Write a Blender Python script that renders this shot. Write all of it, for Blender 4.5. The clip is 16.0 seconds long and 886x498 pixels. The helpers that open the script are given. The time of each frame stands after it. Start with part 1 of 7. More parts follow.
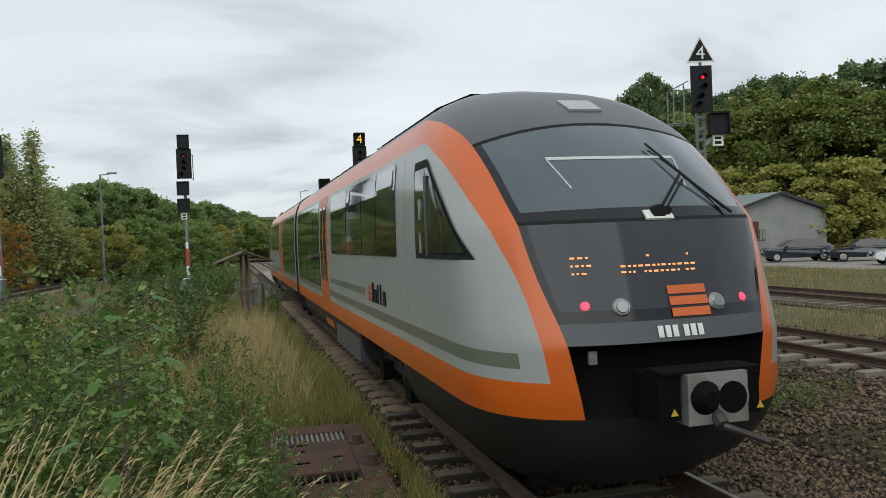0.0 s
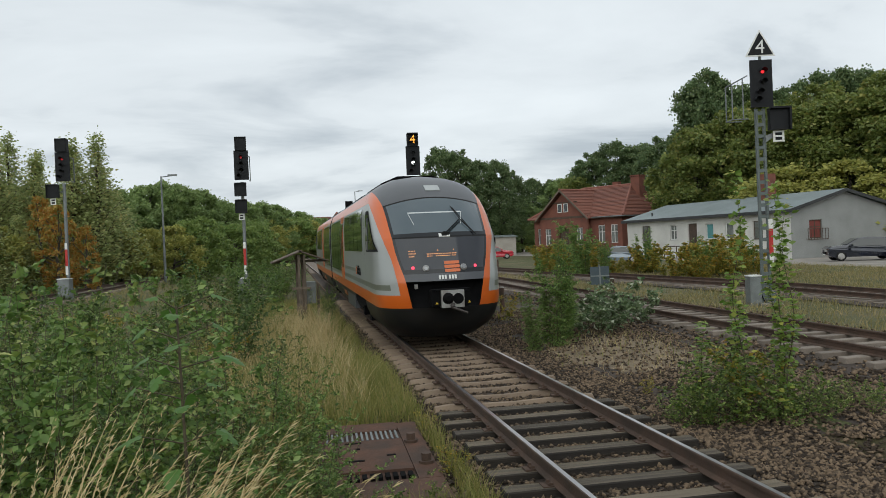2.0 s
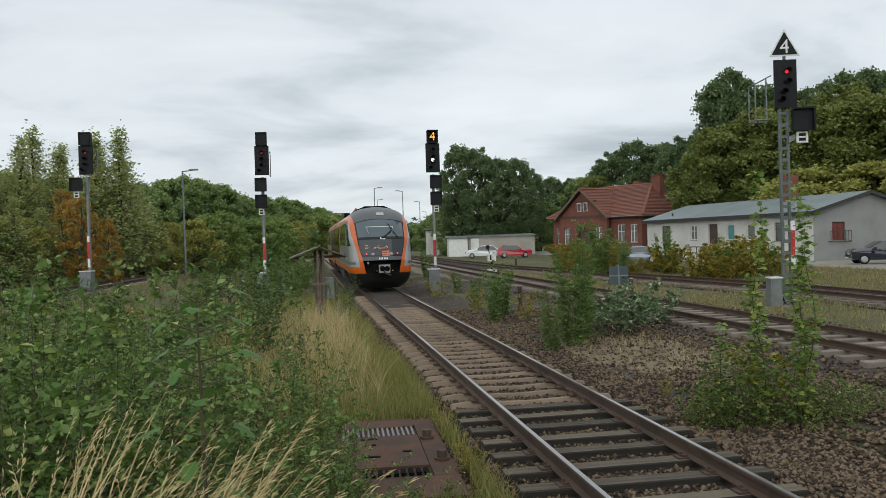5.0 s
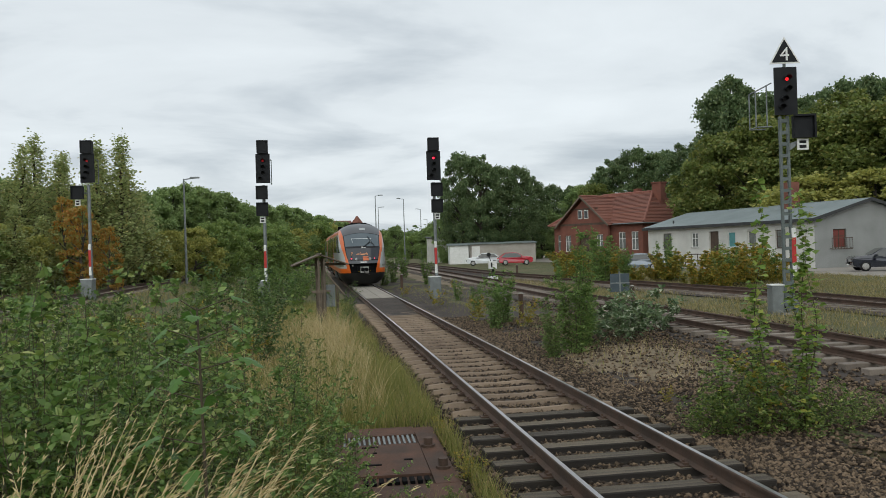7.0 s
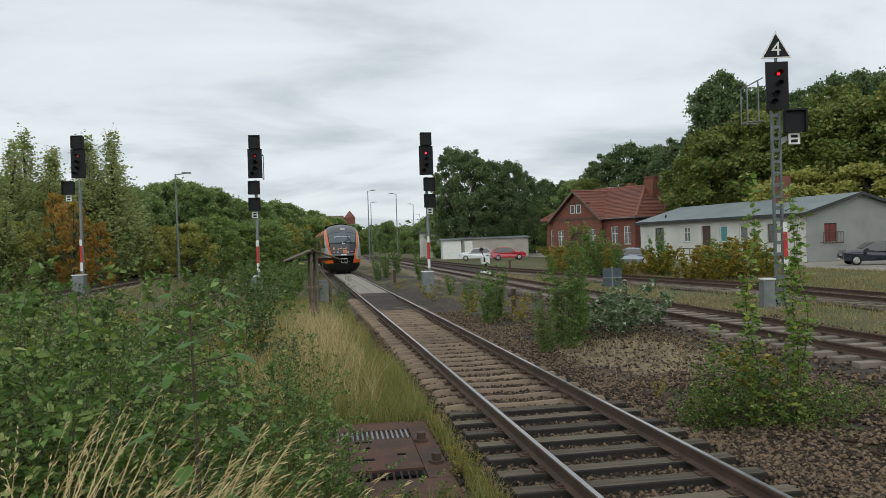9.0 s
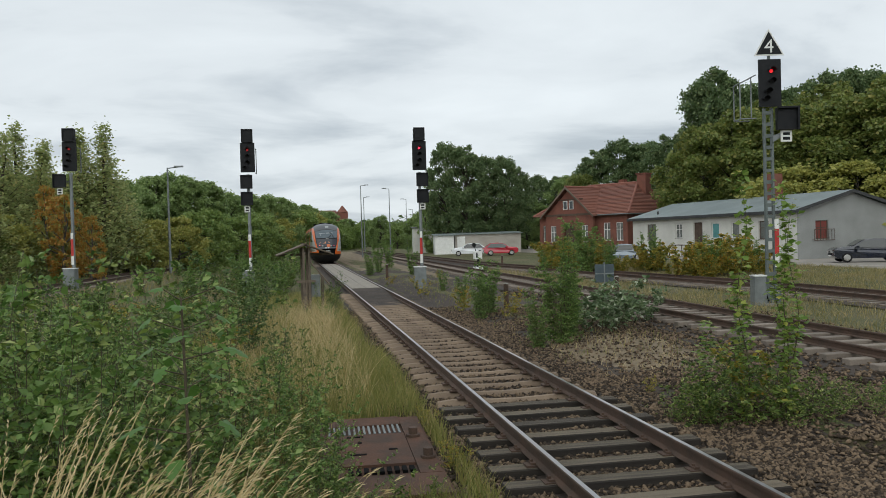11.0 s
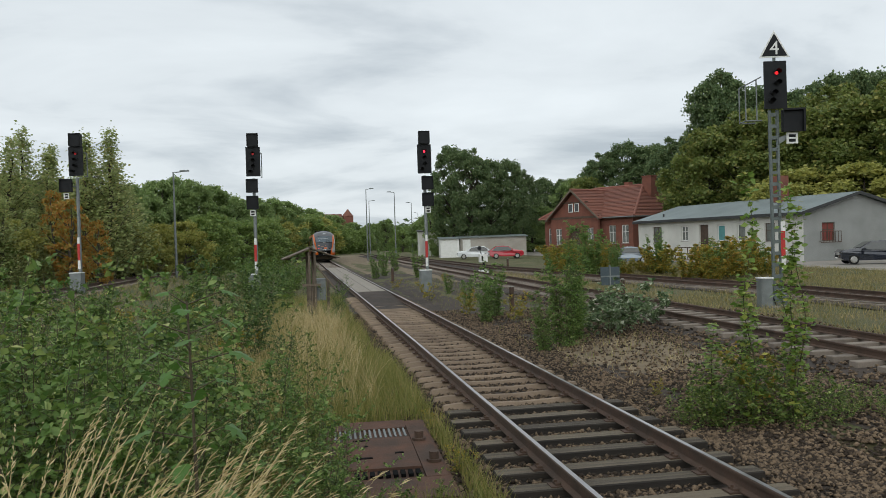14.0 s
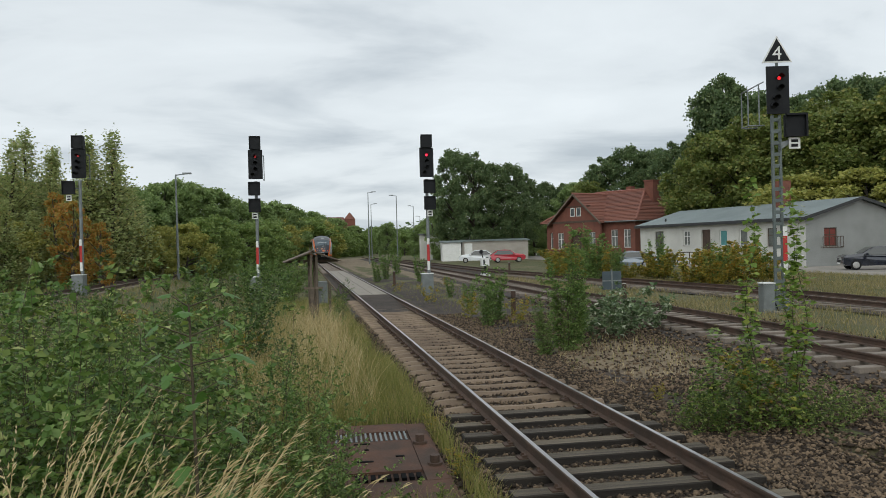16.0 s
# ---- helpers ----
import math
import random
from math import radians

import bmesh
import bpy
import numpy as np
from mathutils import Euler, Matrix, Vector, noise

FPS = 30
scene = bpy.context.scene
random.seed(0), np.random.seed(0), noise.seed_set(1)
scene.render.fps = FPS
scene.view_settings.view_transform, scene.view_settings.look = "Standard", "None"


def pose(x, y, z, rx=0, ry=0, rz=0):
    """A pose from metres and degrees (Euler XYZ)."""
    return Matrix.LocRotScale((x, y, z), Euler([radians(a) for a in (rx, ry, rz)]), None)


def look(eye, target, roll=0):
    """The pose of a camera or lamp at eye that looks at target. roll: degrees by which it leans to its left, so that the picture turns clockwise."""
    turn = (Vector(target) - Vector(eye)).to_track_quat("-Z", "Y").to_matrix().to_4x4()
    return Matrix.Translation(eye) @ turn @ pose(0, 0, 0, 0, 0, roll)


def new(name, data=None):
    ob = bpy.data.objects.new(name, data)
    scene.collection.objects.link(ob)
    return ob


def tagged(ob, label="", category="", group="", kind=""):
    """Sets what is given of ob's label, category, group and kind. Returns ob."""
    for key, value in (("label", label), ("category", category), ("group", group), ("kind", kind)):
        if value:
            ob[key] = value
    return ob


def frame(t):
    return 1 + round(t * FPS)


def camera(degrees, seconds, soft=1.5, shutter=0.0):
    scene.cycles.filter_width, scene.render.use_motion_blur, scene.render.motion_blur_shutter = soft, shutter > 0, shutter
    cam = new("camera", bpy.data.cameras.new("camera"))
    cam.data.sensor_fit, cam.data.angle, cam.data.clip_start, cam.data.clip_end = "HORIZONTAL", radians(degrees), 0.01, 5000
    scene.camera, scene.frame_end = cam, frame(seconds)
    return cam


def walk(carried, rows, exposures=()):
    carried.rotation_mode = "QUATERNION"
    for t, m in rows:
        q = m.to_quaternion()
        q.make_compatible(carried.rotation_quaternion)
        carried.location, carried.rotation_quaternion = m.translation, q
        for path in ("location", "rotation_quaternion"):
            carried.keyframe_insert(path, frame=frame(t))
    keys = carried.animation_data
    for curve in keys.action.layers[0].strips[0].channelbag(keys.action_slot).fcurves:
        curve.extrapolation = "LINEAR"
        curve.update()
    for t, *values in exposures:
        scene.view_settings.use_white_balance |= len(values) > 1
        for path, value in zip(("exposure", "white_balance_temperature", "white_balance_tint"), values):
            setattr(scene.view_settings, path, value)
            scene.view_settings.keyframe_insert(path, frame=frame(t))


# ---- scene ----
# camera: hand-held on the platform end, eye 2.245 m above the rail head
EYE = (0.0, 0.0, 2.245)
cam = camera(58.0, 16.0, soft=0.65)
TURNS = [
    (0.0, -14.62, -0.67, 2.27),
    (0.5, -12.65, -0.97, 2.14),
    (1.0, -11.83, -0.91, 2.16),
    (1.5, -11.32, -0.72, 2.35),
    (2.0, -10.81, -0.56, 2.44),
    (2.5, -10.26, -0.76, 2.49),
    (3.0, -9.86, -1.00, 2.29),
    (3.5, -9.58, -1.06, 1.92),
    (4.0, -9.46, -0.91, 1.74),
    (6.5, -9.48, -0.38, 1.70),
    (7.0, -9.41, -0.15, 1.77),
    (7.5, -9.59, -0.01, 1.80),
    (8.0, -9.71, -0.16, 1.79),
    (8.5, -9.79, -0.30, 1.88),
    (9.0, -9.93, -0.53, 1.89),
    (11.5, -10.58, -0.88, 1.47),
    (12.0, -10.66, -0.69, 1.39),
    (12.5, -10.42, -0.48, 1.43),
    (13.0, -10.27, -0.43, 1.44),
    (13.5, -10.19, -0.47, 1.68),
    (14.0, -10.07, -0.64, 1.78),
    (14.5, -9.92, -0.59, 1.68),
    (15.0, -9.99, -0.56, 1.53),
    (15.5, -10.00, -0.39, 1.53),
    (16.0, -9.94, -0.38, 1.53),
]
walk(cam, [(t, pose(*EYE, 90 + p, r, w)) for t, w, p, r in TURNS], exposures=[(0.0, 0.0, 6450, 5), (16.0, 0.0, 6450, 5)])

XC = 3.202          # centre line of the near track
GROUND = -0.3


def track_x(y):
    """Centre line of the near track: straight, with a slight bend further on."""
    return XC - 0.0045 * max(0.0, y - 18.0)


def right_x(y):
    return 10.95 + 0.0032 * max(0.0, y - 12) ** 1.2


# ---- sky and sun ----
world = bpy.data.worlds.new("overcast_sky")
scene.world = world
world.use_nodes = True
wn, wl = world.node_tree.nodes, world.node_tree.links
wn.clear()
sky = wn.new("ShaderNodeTexSky")
sky.sky_type, sky.sun_disc = "NISHITA", False
sky.sun_elevation, sky.sun_rotation = radians(32), radians(204)
skyb = wn.new("ShaderNodeBackground")
skyb.inputs["Strength"].default_value = 0.10
wl.new(sky.outputs[0], skyb.inputs[0])
tc = wn.new("ShaderNodeTexCoord")
sep = wn.new("ShaderNodeSeparateXYZ")
wl.new(tc.outputs["Generated"], sep.inputs[0])
zoff = wn.new("ShaderNodeMath")
zoff.operation = "ADD"
zoff.inputs[1].default_value = 0.16
zabs = wn.new("ShaderNodeMath")
zabs.operation = "ABSOLUTE"
wl.new(sep.outputs[2], zabs.inputs[0])
wl.new(zabs.outputs[0], zoff.inputs[0])
flat = []
for axis in (0, 1):
    d = wn.new("ShaderNodeMath")
    d.operation = "DIVIDE"
    wl.new(sep.outputs[axis], d.inputs[0])
    wl.new(zoff.outputs[0], d.inputs[1])
    flat.append(d)
comb = wn.new("ShaderNodeCombineXYZ")
wl.new(flat[0].outputs[0], comb.inputs[0])
wl.new(flat[1].outputs[0], comb.inputs[1])
cmap = wn.new("ShaderNodeMapping")
cmap.inputs["Scale"].default_value = (0.85, 1.0, 1.0)
cmap.inputs["Rotation"].default_value = (0, 0, radians(-12))
wl.new(comb.outputs[0], cmap.inputs[0])
cn = wn.new("ShaderNodeTexNoise")
cn.inputs["Scale"].default_value, cn.inputs["Detail"].default_value = 1.15, 6
cn.inputs["Roughness"].default_value, cn.inputs["Distortion"].default_value = 0.52, 0.35
wl.new(cmap.outputs[0], cn.inputs["Vector"])
cr = wn.new("ShaderNodeValToRGB")
cr.color_ramp.elements[0].position, cr.color_ramp.elements[0].color = 0.32, (0.47, 0.51, 0.57, 1)
cr.color_ramp.elements[1].position, cr.color_ramp.elements[1].color = 0.68, (0.82, 0.85, 0.90, 1)
e = cr.color_ramp.elements.new(0.5)
e.color = (0.73, 0.76, 0.81, 1)
wl.new(cn.outputs["Fac"], cr.inputs[0])
cloudb = wn.new("ShaderNodeBackground")
cloudb.inputs["Strength"].default_value = 1.07
wl.new(cr.outputs[0], cloudb.inputs[0])
wmix = wn.new("ShaderNodeMixShader")
wmix.inputs[0].default_value = 0.95
wl.new(skyb.outputs[0], wmix.inputs[1])
wl.new(cloudb.outputs[0], wmix.inputs[2])
wout = wn.new("ShaderNodeOutputWorld")
wl.new(wmix.outputs[0], wout.inputs[0])

sun_data = bpy.data.lights.new("sun", "SUN")
sun_data.energy, sun_data.angle, sun_data.color = 1.45, radians(80), (1.0, 0.985, 0.94)
sun = new("sun", sun_data)
sun.matrix_basis = look((-20, -45, 31), (0, 0, 0))


# ---- materials ----
def mat(name, c1, c2=None, scale=4.0, rough=0.7, metal=0.0, bump=0.15, fine=40.0, rough2=None, coat=0.0, stretch=(1, 1, 1), detail=6, island=0.0, objrand=0.0, spec=0.5, grit=0.35):
    """A surface with two scales of variation: broad stains from c1 to c2, and fine grain in colour and relief."""
    m = bpy.data.materials.new(name)
    m.use_nodes = True
    n, l = m.node_tree.nodes, m.node_tree.links
    b = n["Principled BSDF"]
    c2 = c2 or tuple(c * 0.8 for c in c1)
    co = n.new("ShaderNodeTexCoord")
    mp = n.new("ShaderNodeMapping")
    mp.inputs["Scale"].default_value = stretch
    l.new(co.outputs["Object"], mp.inputs[0])
    broad = n.new("ShaderNodeTexNoise")
    broad.inputs["Scale"].default_value, broad.inputs["Detail"].default_value = scale, detail
    l.new(mp.outputs[0], broad.inputs["Vector"])
    grain = n.new("ShaderNodeTexNoise")
    grain.inputs["Scale"].default_value, grain.inputs["Detail"].default_value = fine, 3
    l.new(mp.outputs[0], grain.inputs["Vector"])
    ramp = n.new("ShaderNodeValToRGB")
    ramp.color_ramp.elements[0].position, ramp.color_ramp.elements[0].color = 0.35, (*c1, 1)
    ramp.color_ramp.elements[1].position, ramp.color_ramp.elements[1].color = 0.68, (*c2, 1)
    fac = broad.outputs["Fac"]
    for amount, node, sock in ((island, "ShaderNodeNewGeometry", "Random Per Island"), (objrand, "ShaderNodeObjectInfo", "Random")):
        if amount:
            src = n.new(node)
            mx = n.new("ShaderNodeMix")
            mx.inputs[0].default_value = amount
            l.new(fac, mx.inputs[2])
            l.new(src.outputs[sock], mx.inputs[3])
            fac = mx.outputs[0]
    l.new(fac, ramp.inputs[0])
    mul = n.new("ShaderNodeMixRGB")
    mul.blend_type = "MULTIPLY"
    mul.inputs[0].default_value = grit
    l.new(ramp.outputs[0], mul.inputs[1])
    gr = n.new("ShaderNodeValToRGB")
    gr.color_ramp.elements[0].position, gr.color_ramp.elements[0].color = 0.3, (0.55, 0.55, 0.55, 1)
    gr.color_ramp.elements[1].position = 0.62
    l.new(grain.outputs["Fac"], gr.inputs[0])
    l.new(gr.outputs[0], mul.inputs[2])
    l.new(mul.outputs[0], b.inputs["Base Color"])
    b.inputs["Metallic"].default_value = metal
    b.inputs["Specular IOR Level"].default_value = spec
    if rough2 is None:
        b.inputs["Roughness"].default_value = rough
    else:
        mr = n.new("ShaderNodeMapRange")
        mr.inputs[3].default_value, mr.inputs[4].default_value = rough, rough2
        l.new(broad.outputs["Fac"], mr.inputs[0])
        l.new(mr.outputs[0], b.inputs["Roughness"])
    b.inputs["Coat Weight"].default_value = coat
    b.inputs["Coat Roughness"].default_value = 0.06
    if bump:
        bp = n.new("ShaderNodeBump")
        bp.inputs["Strength"].default_value, bp.inputs["Distance"].default_value = bump, 0.02
        l.new(grain.outputs["Fac"], bp.inputs["Height"])
        l.new(bp.outputs[0], b.inputs["Normal"])
    return m


def leaf_mat(name, c1, c2, c3=None, glow=0.3):
    """Leaves: colour varies from leaf to leaf, light shines through a little."""
    m = bpy.data.materials.new(name)
    m.use_nodes = True
    n, l = m.node_tree.nodes, m.node_tree.links
    b = n["Principled BSDF"]
    geo = n.new("ShaderNodeNewGeometry")
    co = n.new("ShaderNodeTexCoord")
    nz = n.new("ShaderNodeTexNoise")
    nz.inputs["Scale"].default_value, nz.inputs["Detail"].default_value = 0.55, 3
    l.new(co.outputs["Object"], nz.inputs["Vector"])
    mx = n.new("ShaderNodeMix")
    mx.inputs[0].default_value = 0.38
    l.new(geo.outputs["Random Per Island"], mx.inputs[2])
    l.new(nz.outputs["Fac"], mx.inputs[3])
    ramp = n.new("ShaderNodeValToRGB")
    ramp.color_ramp.elements[0].position, ramp.color_ramp.elements[0].color = 0.18, (*c1, 1)
    ramp.color_ramp.elements[1].position, ramp.color_ramp.elements[1].color = 0.68, (*c2, 1)
    if c3:
        e = ramp.color_ramp.elements.new(0.80)
        e.color = (*c3, 1)
    l.new(mx.outputs[0], ramp.inputs[0])
    l.new(ramp.outputs[0], b.inputs["Base Color"])
    b.inputs["Roughness"].default_value = 0.48
    b.inputs["Specular IOR Level"].default_value = 0.4
    tr = n.new("ShaderNodeBsdfTranslucent")
    l.new(ramp.outputs[0], tr.inputs[0])
    ms = n.new("ShaderNodeMixShader")
    ms.inputs[0].default_value = glow
    l.new(b.outputs[0], ms.inputs[1])
    l.new(tr.outputs[0], ms.inputs[2])
    l.new(ms.outputs[0], n["Material Output"].inputs[0])
    return m


def light_mat(name, colour, strength):
    m = bpy.data.materials.new(name)
    m.use_nodes = True
    b = m.node_tree.nodes["Principled BSDF"]
    b.inputs["Base Color"].default_value = (*colour, 1)
    b.inputs["Emission Color"].default_value = (*colour, 1)
    b.inputs["Emission Strength"].default_value = strength
    return m


ORANGE = mat("orange_paint", (0.60, 0.115, 0.012), (0.54, 0.102, 0.010), 1.2, 0.34, 0, 0.0, 60, coat=0.3, grit=0.06)
SILVER = mat("pale_grey_paint", (0.345, 0.36, 0.355), (0.315, 0.328, 0.322), 0.8, 0.32, 0, 0.0, 50, coat=0.35, grit=0.05)
OLIVE = mat("olive_grey_paint", (0.15, 0.16, 0.125), (0.13, 0.14, 0.11), 1.0, 0.4, 0, 0.0, 50, grit=0.08)
ROOFG = mat("dark_roof_paint", (0.075, 0.078, 0.085), (0.055, 0.058, 0.062), 0.9, 0.42, 0, 0.0, 50, coat=0.2, grit=0.08)
BLACKP = mat("black_gloss_panel", (0.010, 0.011, 0.013), (0.008, 0.009, 0.011), 1.0, 0.10, 0, 0.0, 30, spec=0.42, grit=0.0)
PANELG = mat("dark_grey_panel_glass", (0.036, 0.039, 0.048), (0.030, 0.033, 0.041), 1.0, 0.07, 0, 0.0, 30, spec=0.42, grit=0.0)
RECESS = mat("matt_black_recess", (0.005, 0.005, 0.006), (0.004, 0.004, 0.004), 2.0, 0.85, 0, 0.05, 60, spec=0.1)
SKIRT = mat("dark_skirt_paint", (0.016, 0.017, 0.018), (0.022, 0.020, 0.018), 2.0, 0.5, 0, 0.02, 60, spec=0.3, grit=0.15)
STRIPG = mat("number_strip_paint", (0.07, 0.075, 0.085), (0.06, 0.064, 0.073), 1.0, 0.4, 0, 0.0, 50, grit=0.08)
SCREEN = mat("tinted_windscreen_glass", (0.060, 0.082, 0.094), (0.050, 0.070, 0.082), 0.6, 0.04, 0, 0.0, 30, coat=0.8, grit=0.0)
GLASS = mat("dark_window_glass", (0.018, 0.022, 0.020), (0.012, 0.014, 0.013), 0.7, 0.05, 0, 0.0, 30, coat=0.8, grit=0.0)
RUBBER = mat("black_rubber", (0.010, 0.010, 0.010), (0.016, 0.016, 0.016), 5, 0.75, 0, 0.1, 80, spec=0.2)
STEEL = mat("worn_steel", (0.42, 0.42, 0.41), (0.28, 0.26, 0.24), 6, 0.45, 0.7, 0.15, 70)
WHITEP = mat("white_paint", (0.78, 0.78, 0.76), (0.68, 0.68, 0.65), 4, 0.5, 0, 0.05, 60)
REDP = mat("red_paint", (0.5, 0.03, 0.025), (0.4, 0.03, 0.025), 4, 0.5, 0, 0.05, 60)
AMBER = light_mat("amber_dots", (1.0, 0.40, 0.14), 0.55)
TAILRED = light_mat("tail_light_glow", (1.0, 0.05, 0.10), 1.5)
SIGRED = light_mat("signal_red_glow", (1.0, 0.03, 0.07), 2.2)
SIGDIM = light_mat("signal_red_dim", (0.55, 0.015, 0.02), 0.25)
SIGMID = light_mat("signal_red_mid", (0.9, 0.02, 0.03), 0.9)
LENS = mat("lamp_lens", (0.25, 0.26, 0.27), (0.2, 0.2, 0.2), 3, 0.08, 0.4, 0.0, 30, coat=1.0)
SIGBLK = mat("signal_black", (0.010, 0.011, 0.013), (0.016, 0.017, 0.019), 3, 0.6, 0, 0.05, 60, spec=0.2)
GALV = mat("galvanised_steel", (0.23, 0.25, 0.25), (0.17, 0.185, 0.185), 3, 0.55, 0.35, 0.08, 60)
GREENG = mat("grey_green_mast_paint", (0.14, 0.165, 0.16), (0.10, 0.12, 0.115), 3, 0.6, 0.2, 0.08, 60)
RAILTOP = mat("polished_rail_head", (0.46, 0.45, 0.45), (0.36, 0.345, 0.335), 3, 0.28, 1.0, 0.03, 80, stretch=(1, 0.1, 1))
RUST = mat("rusty_rail_steel", (0.095, 0.056, 0.038), (0.055, 0.036, 0.026), 3, 0.85, 0, 0.3, 60)
RUSTY2 = mat("rusty_sheet_steel", (0.125, 0.062, 0.040), (0.065, 0.043, 0.033), 3, 0.8, 0.0, 0.3, 50, spec=0.25)
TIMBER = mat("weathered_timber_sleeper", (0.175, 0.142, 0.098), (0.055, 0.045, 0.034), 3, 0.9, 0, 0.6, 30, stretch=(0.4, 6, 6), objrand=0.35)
# near-black sleeper sides: the shade under the top edges, put into the colour
SHADED_SIDE = mat("shaded_timber_side", (0.020, 0.016, 0.013), (0.034, 0.027, 0.020), 3, 0.9, 0, 0.4, 30, stretch=(0.4, 6, 6))
STEELSL = mat("rusty_steel_sleeper", (0.275, 0.205, 0.145), (0.165, 0.12, 0.086), 2.5, 0.85, 0, 0.35, 50, objrand=0.3)
CONC = mat("concrete", (0.30, 0.285, 0.255), (0.22, 0.21, 0.19), 2.0, 0.9, 0, 0.3, 40)
PAVER = mat("crossing_slab_concrete", (0.31, 0.275, 0.23), (0.23, 0.205, 0.175), 2.0, 0.9, 0, 0.3, 40)
STONE = mat("gravel_stone", (0.042, 0.030, 0.021), (0.205, 0.145, 0.094), 9, 0.95, 0, 0.4, 60, island=0.75, spec=0.3)
STONED = mat("ballast_stone", (0.037, 0.027, 0.019), (0.185, 0.132, 0.086), 9, 0.95, 0, 0.4, 60, island=0.75, spec=0.3)
PLASTER = mat("off_white_render", (0.64, 0.63, 0.585), (0.53, 0.52, 0.485), 0.5, 0.9, 0, 0.15, 20)
GREYPL = mat("grey_rough_render", (0.29, 0.296, 0.288), (0.235, 0.24, 0.232), 0.6, 0.92, 0, 0.2, 20)
BITUM = mat("grey_green_roof_sheet", (0.20, 0.235, 0.235), (0.15, 0.18, 0.18), 0.4, 0.6, 0, 0.1, 20)
FASCIA = mat("dark_fascia", (0.03, 0.032, 0.034), (0.04, 0.04, 0.04), 2, 0.6, 0, 0.05, 40)
TILE = mat("red_clay_tile", (0.205, 0.078, 0.052), (0.13, 0.055, 0.040), 0.9, 0.85, 0, 0.3, 14, objrand=0.4, island=0.4)
BRICK = mat("red_brick_wall", (0.20, 0.075, 0.05), (0.14, 0.055, 0.04), 1.2, 0.9, 0, 0.3, 14)
TIMBERB = mat("brown_timber", (0.10, 0.065, 0.045), (0.06, 0.04, 0.03), 3, 0.8, 0, 0.3, 30)
GREYWOOD = mat("silvered_boards", (0.18, 0.14, 0.105), (0.10, 0.08, 0.06), 4, 0.9, 0, 0.4, 30, objrand=0.3)
SHEDM = mat("beige_shed_sheet", (0.40, 0.37, 0.33), (0.34, 0.31, 0.27), 0.8, 0.7, 0, 0.08, 20)
BARK = mat("bark", (0.085, 0.07, 0.055), (0.045, 0.038, 0.03), 5, 0.95, 0, 0.6, 30)
STEM = mat("green_brown_stem", (0.09, 0.075, 0.04), (0.06, 0.045, 0.03), 8, 0.8, 0, 0.1, 60)
CARBLK = mat("dark_blue_car_paint", (0.012, 0.016, 0.03), (0.010, 0.012, 0.022), 1, 0.2, 0.2, 0.0, 30, coat=1.0)
CARRED = mat("red_car_paint", (0.42, 0.012, 0.03), (0.36, 0.01, 0.025), 1, 0.22, 0, 0.0, 30, coat=1.0)
CARWHT = mat("white_car_paint", (0.72, 0.74, 0.76), (0.66, 0.68, 0.7), 1, 0.25, 0, 0.0, 30, coat=1.0)
CARGRY = mat("grey_blue_car_paint", (0.20, 0.24, 0.28), (0.17, 0.2, 0.24), 1, 0.25, 0.3, 0.0, 30, coat=1.0)
L_BUSH = leaf_mat("bush_leaves", (0.034, 0.078, 0.020), (0.195, 0.265, 0.055), (0.46, 0.49, 0.18), 0.4)
L_DARK = leaf_mat("dark_bush_leaves", (0.034, 0.074, 0.018), (0.110, 0.178, 0.044), (0.25, 0.32, 0.12))
L_MAPLE = leaf_mat("maple_leaves", (0.045, 0.115, 0.02), (0.105, 0.215, 0.04), None, 0.35)
L_VINE = leaf_mat("hop_leaves", (0.11, 0.20, 0.032), (0.27, 0.37, 0.085), (0.45, 0.42, 0.09), 0.4)
L_YELL = leaf_mat("yellowing_leaves", (0.14, 0.18, 0.04), (0.38, 0.30, 0.05), (0.46, 0.24, 0.04), 0.4)
L_OAK = leaf_mat("oak_leaves", (0.080, 0.130, 0.052), (0.155, 0.215, 0.088), (0.24, 0.29, 0.13), 0.4)
L_MID = leaf_mat("edge_tree_leaves", (0.165, 0.25, 0.085), (0.28, 0.36, 0.13), None, 0.45)
L_OLIVE = leaf_mat("olive_tree_leaves", (0.110, 0.155, 0.038), (0.20, 0.235, 0.06), (0.30, 0.28, 0.08), 0.4)
L_BIRCH = leaf_mat("birch_leaves", (0.25, 0.31, 0.115), (0.42, 0.46, 0.19), (0.48, 0.43, 0.17), 0.5)
L_ORNG = leaf_mat("autumn_leaves", (0.44, 0.18, 0.035), (0.40, 0.30, 0.07), (0.28, 0.30, 0.08), 0.45)
L_TREEG = leaf_mat("fresh_bush_leaves", (0.12, 0.20, 0.05), (0.25, 0.32, 0.09), None, 0.4)
L_TREEY = leaf_mat("yellow_green_thicket_leaves", (0.26, 0.29, 0.075), (0.42, 0.40, 0.11), None, 0.45)
L_BUSH2 = leaf_mat("upright_shrub_leaves", (0.080, 0.160, 0.036), (0.20, 0.30, 0.075), (0.36, 0.43, 0.16), 0.4)
L_PALE = leaf_mat("pale_shrub_leaves", (0.07, 0.125, 0.05), (0.19, 0.25, 0.12), (0.52, 0.54, 0.42), 0.3)
G_GREEN = leaf_mat("green_grass_blades", (0.130, 0.165, 0.034), (0.30, 0.275, 0.085), (0.44, 0.34, 0.15), 0.35)
G_STRAW = leaf_mat("straw_grass_blades", (0.16, 0.155, 0.05), (0.33, 0.27, 0.12), (0.42, 0.33, 0.17), 0.35)
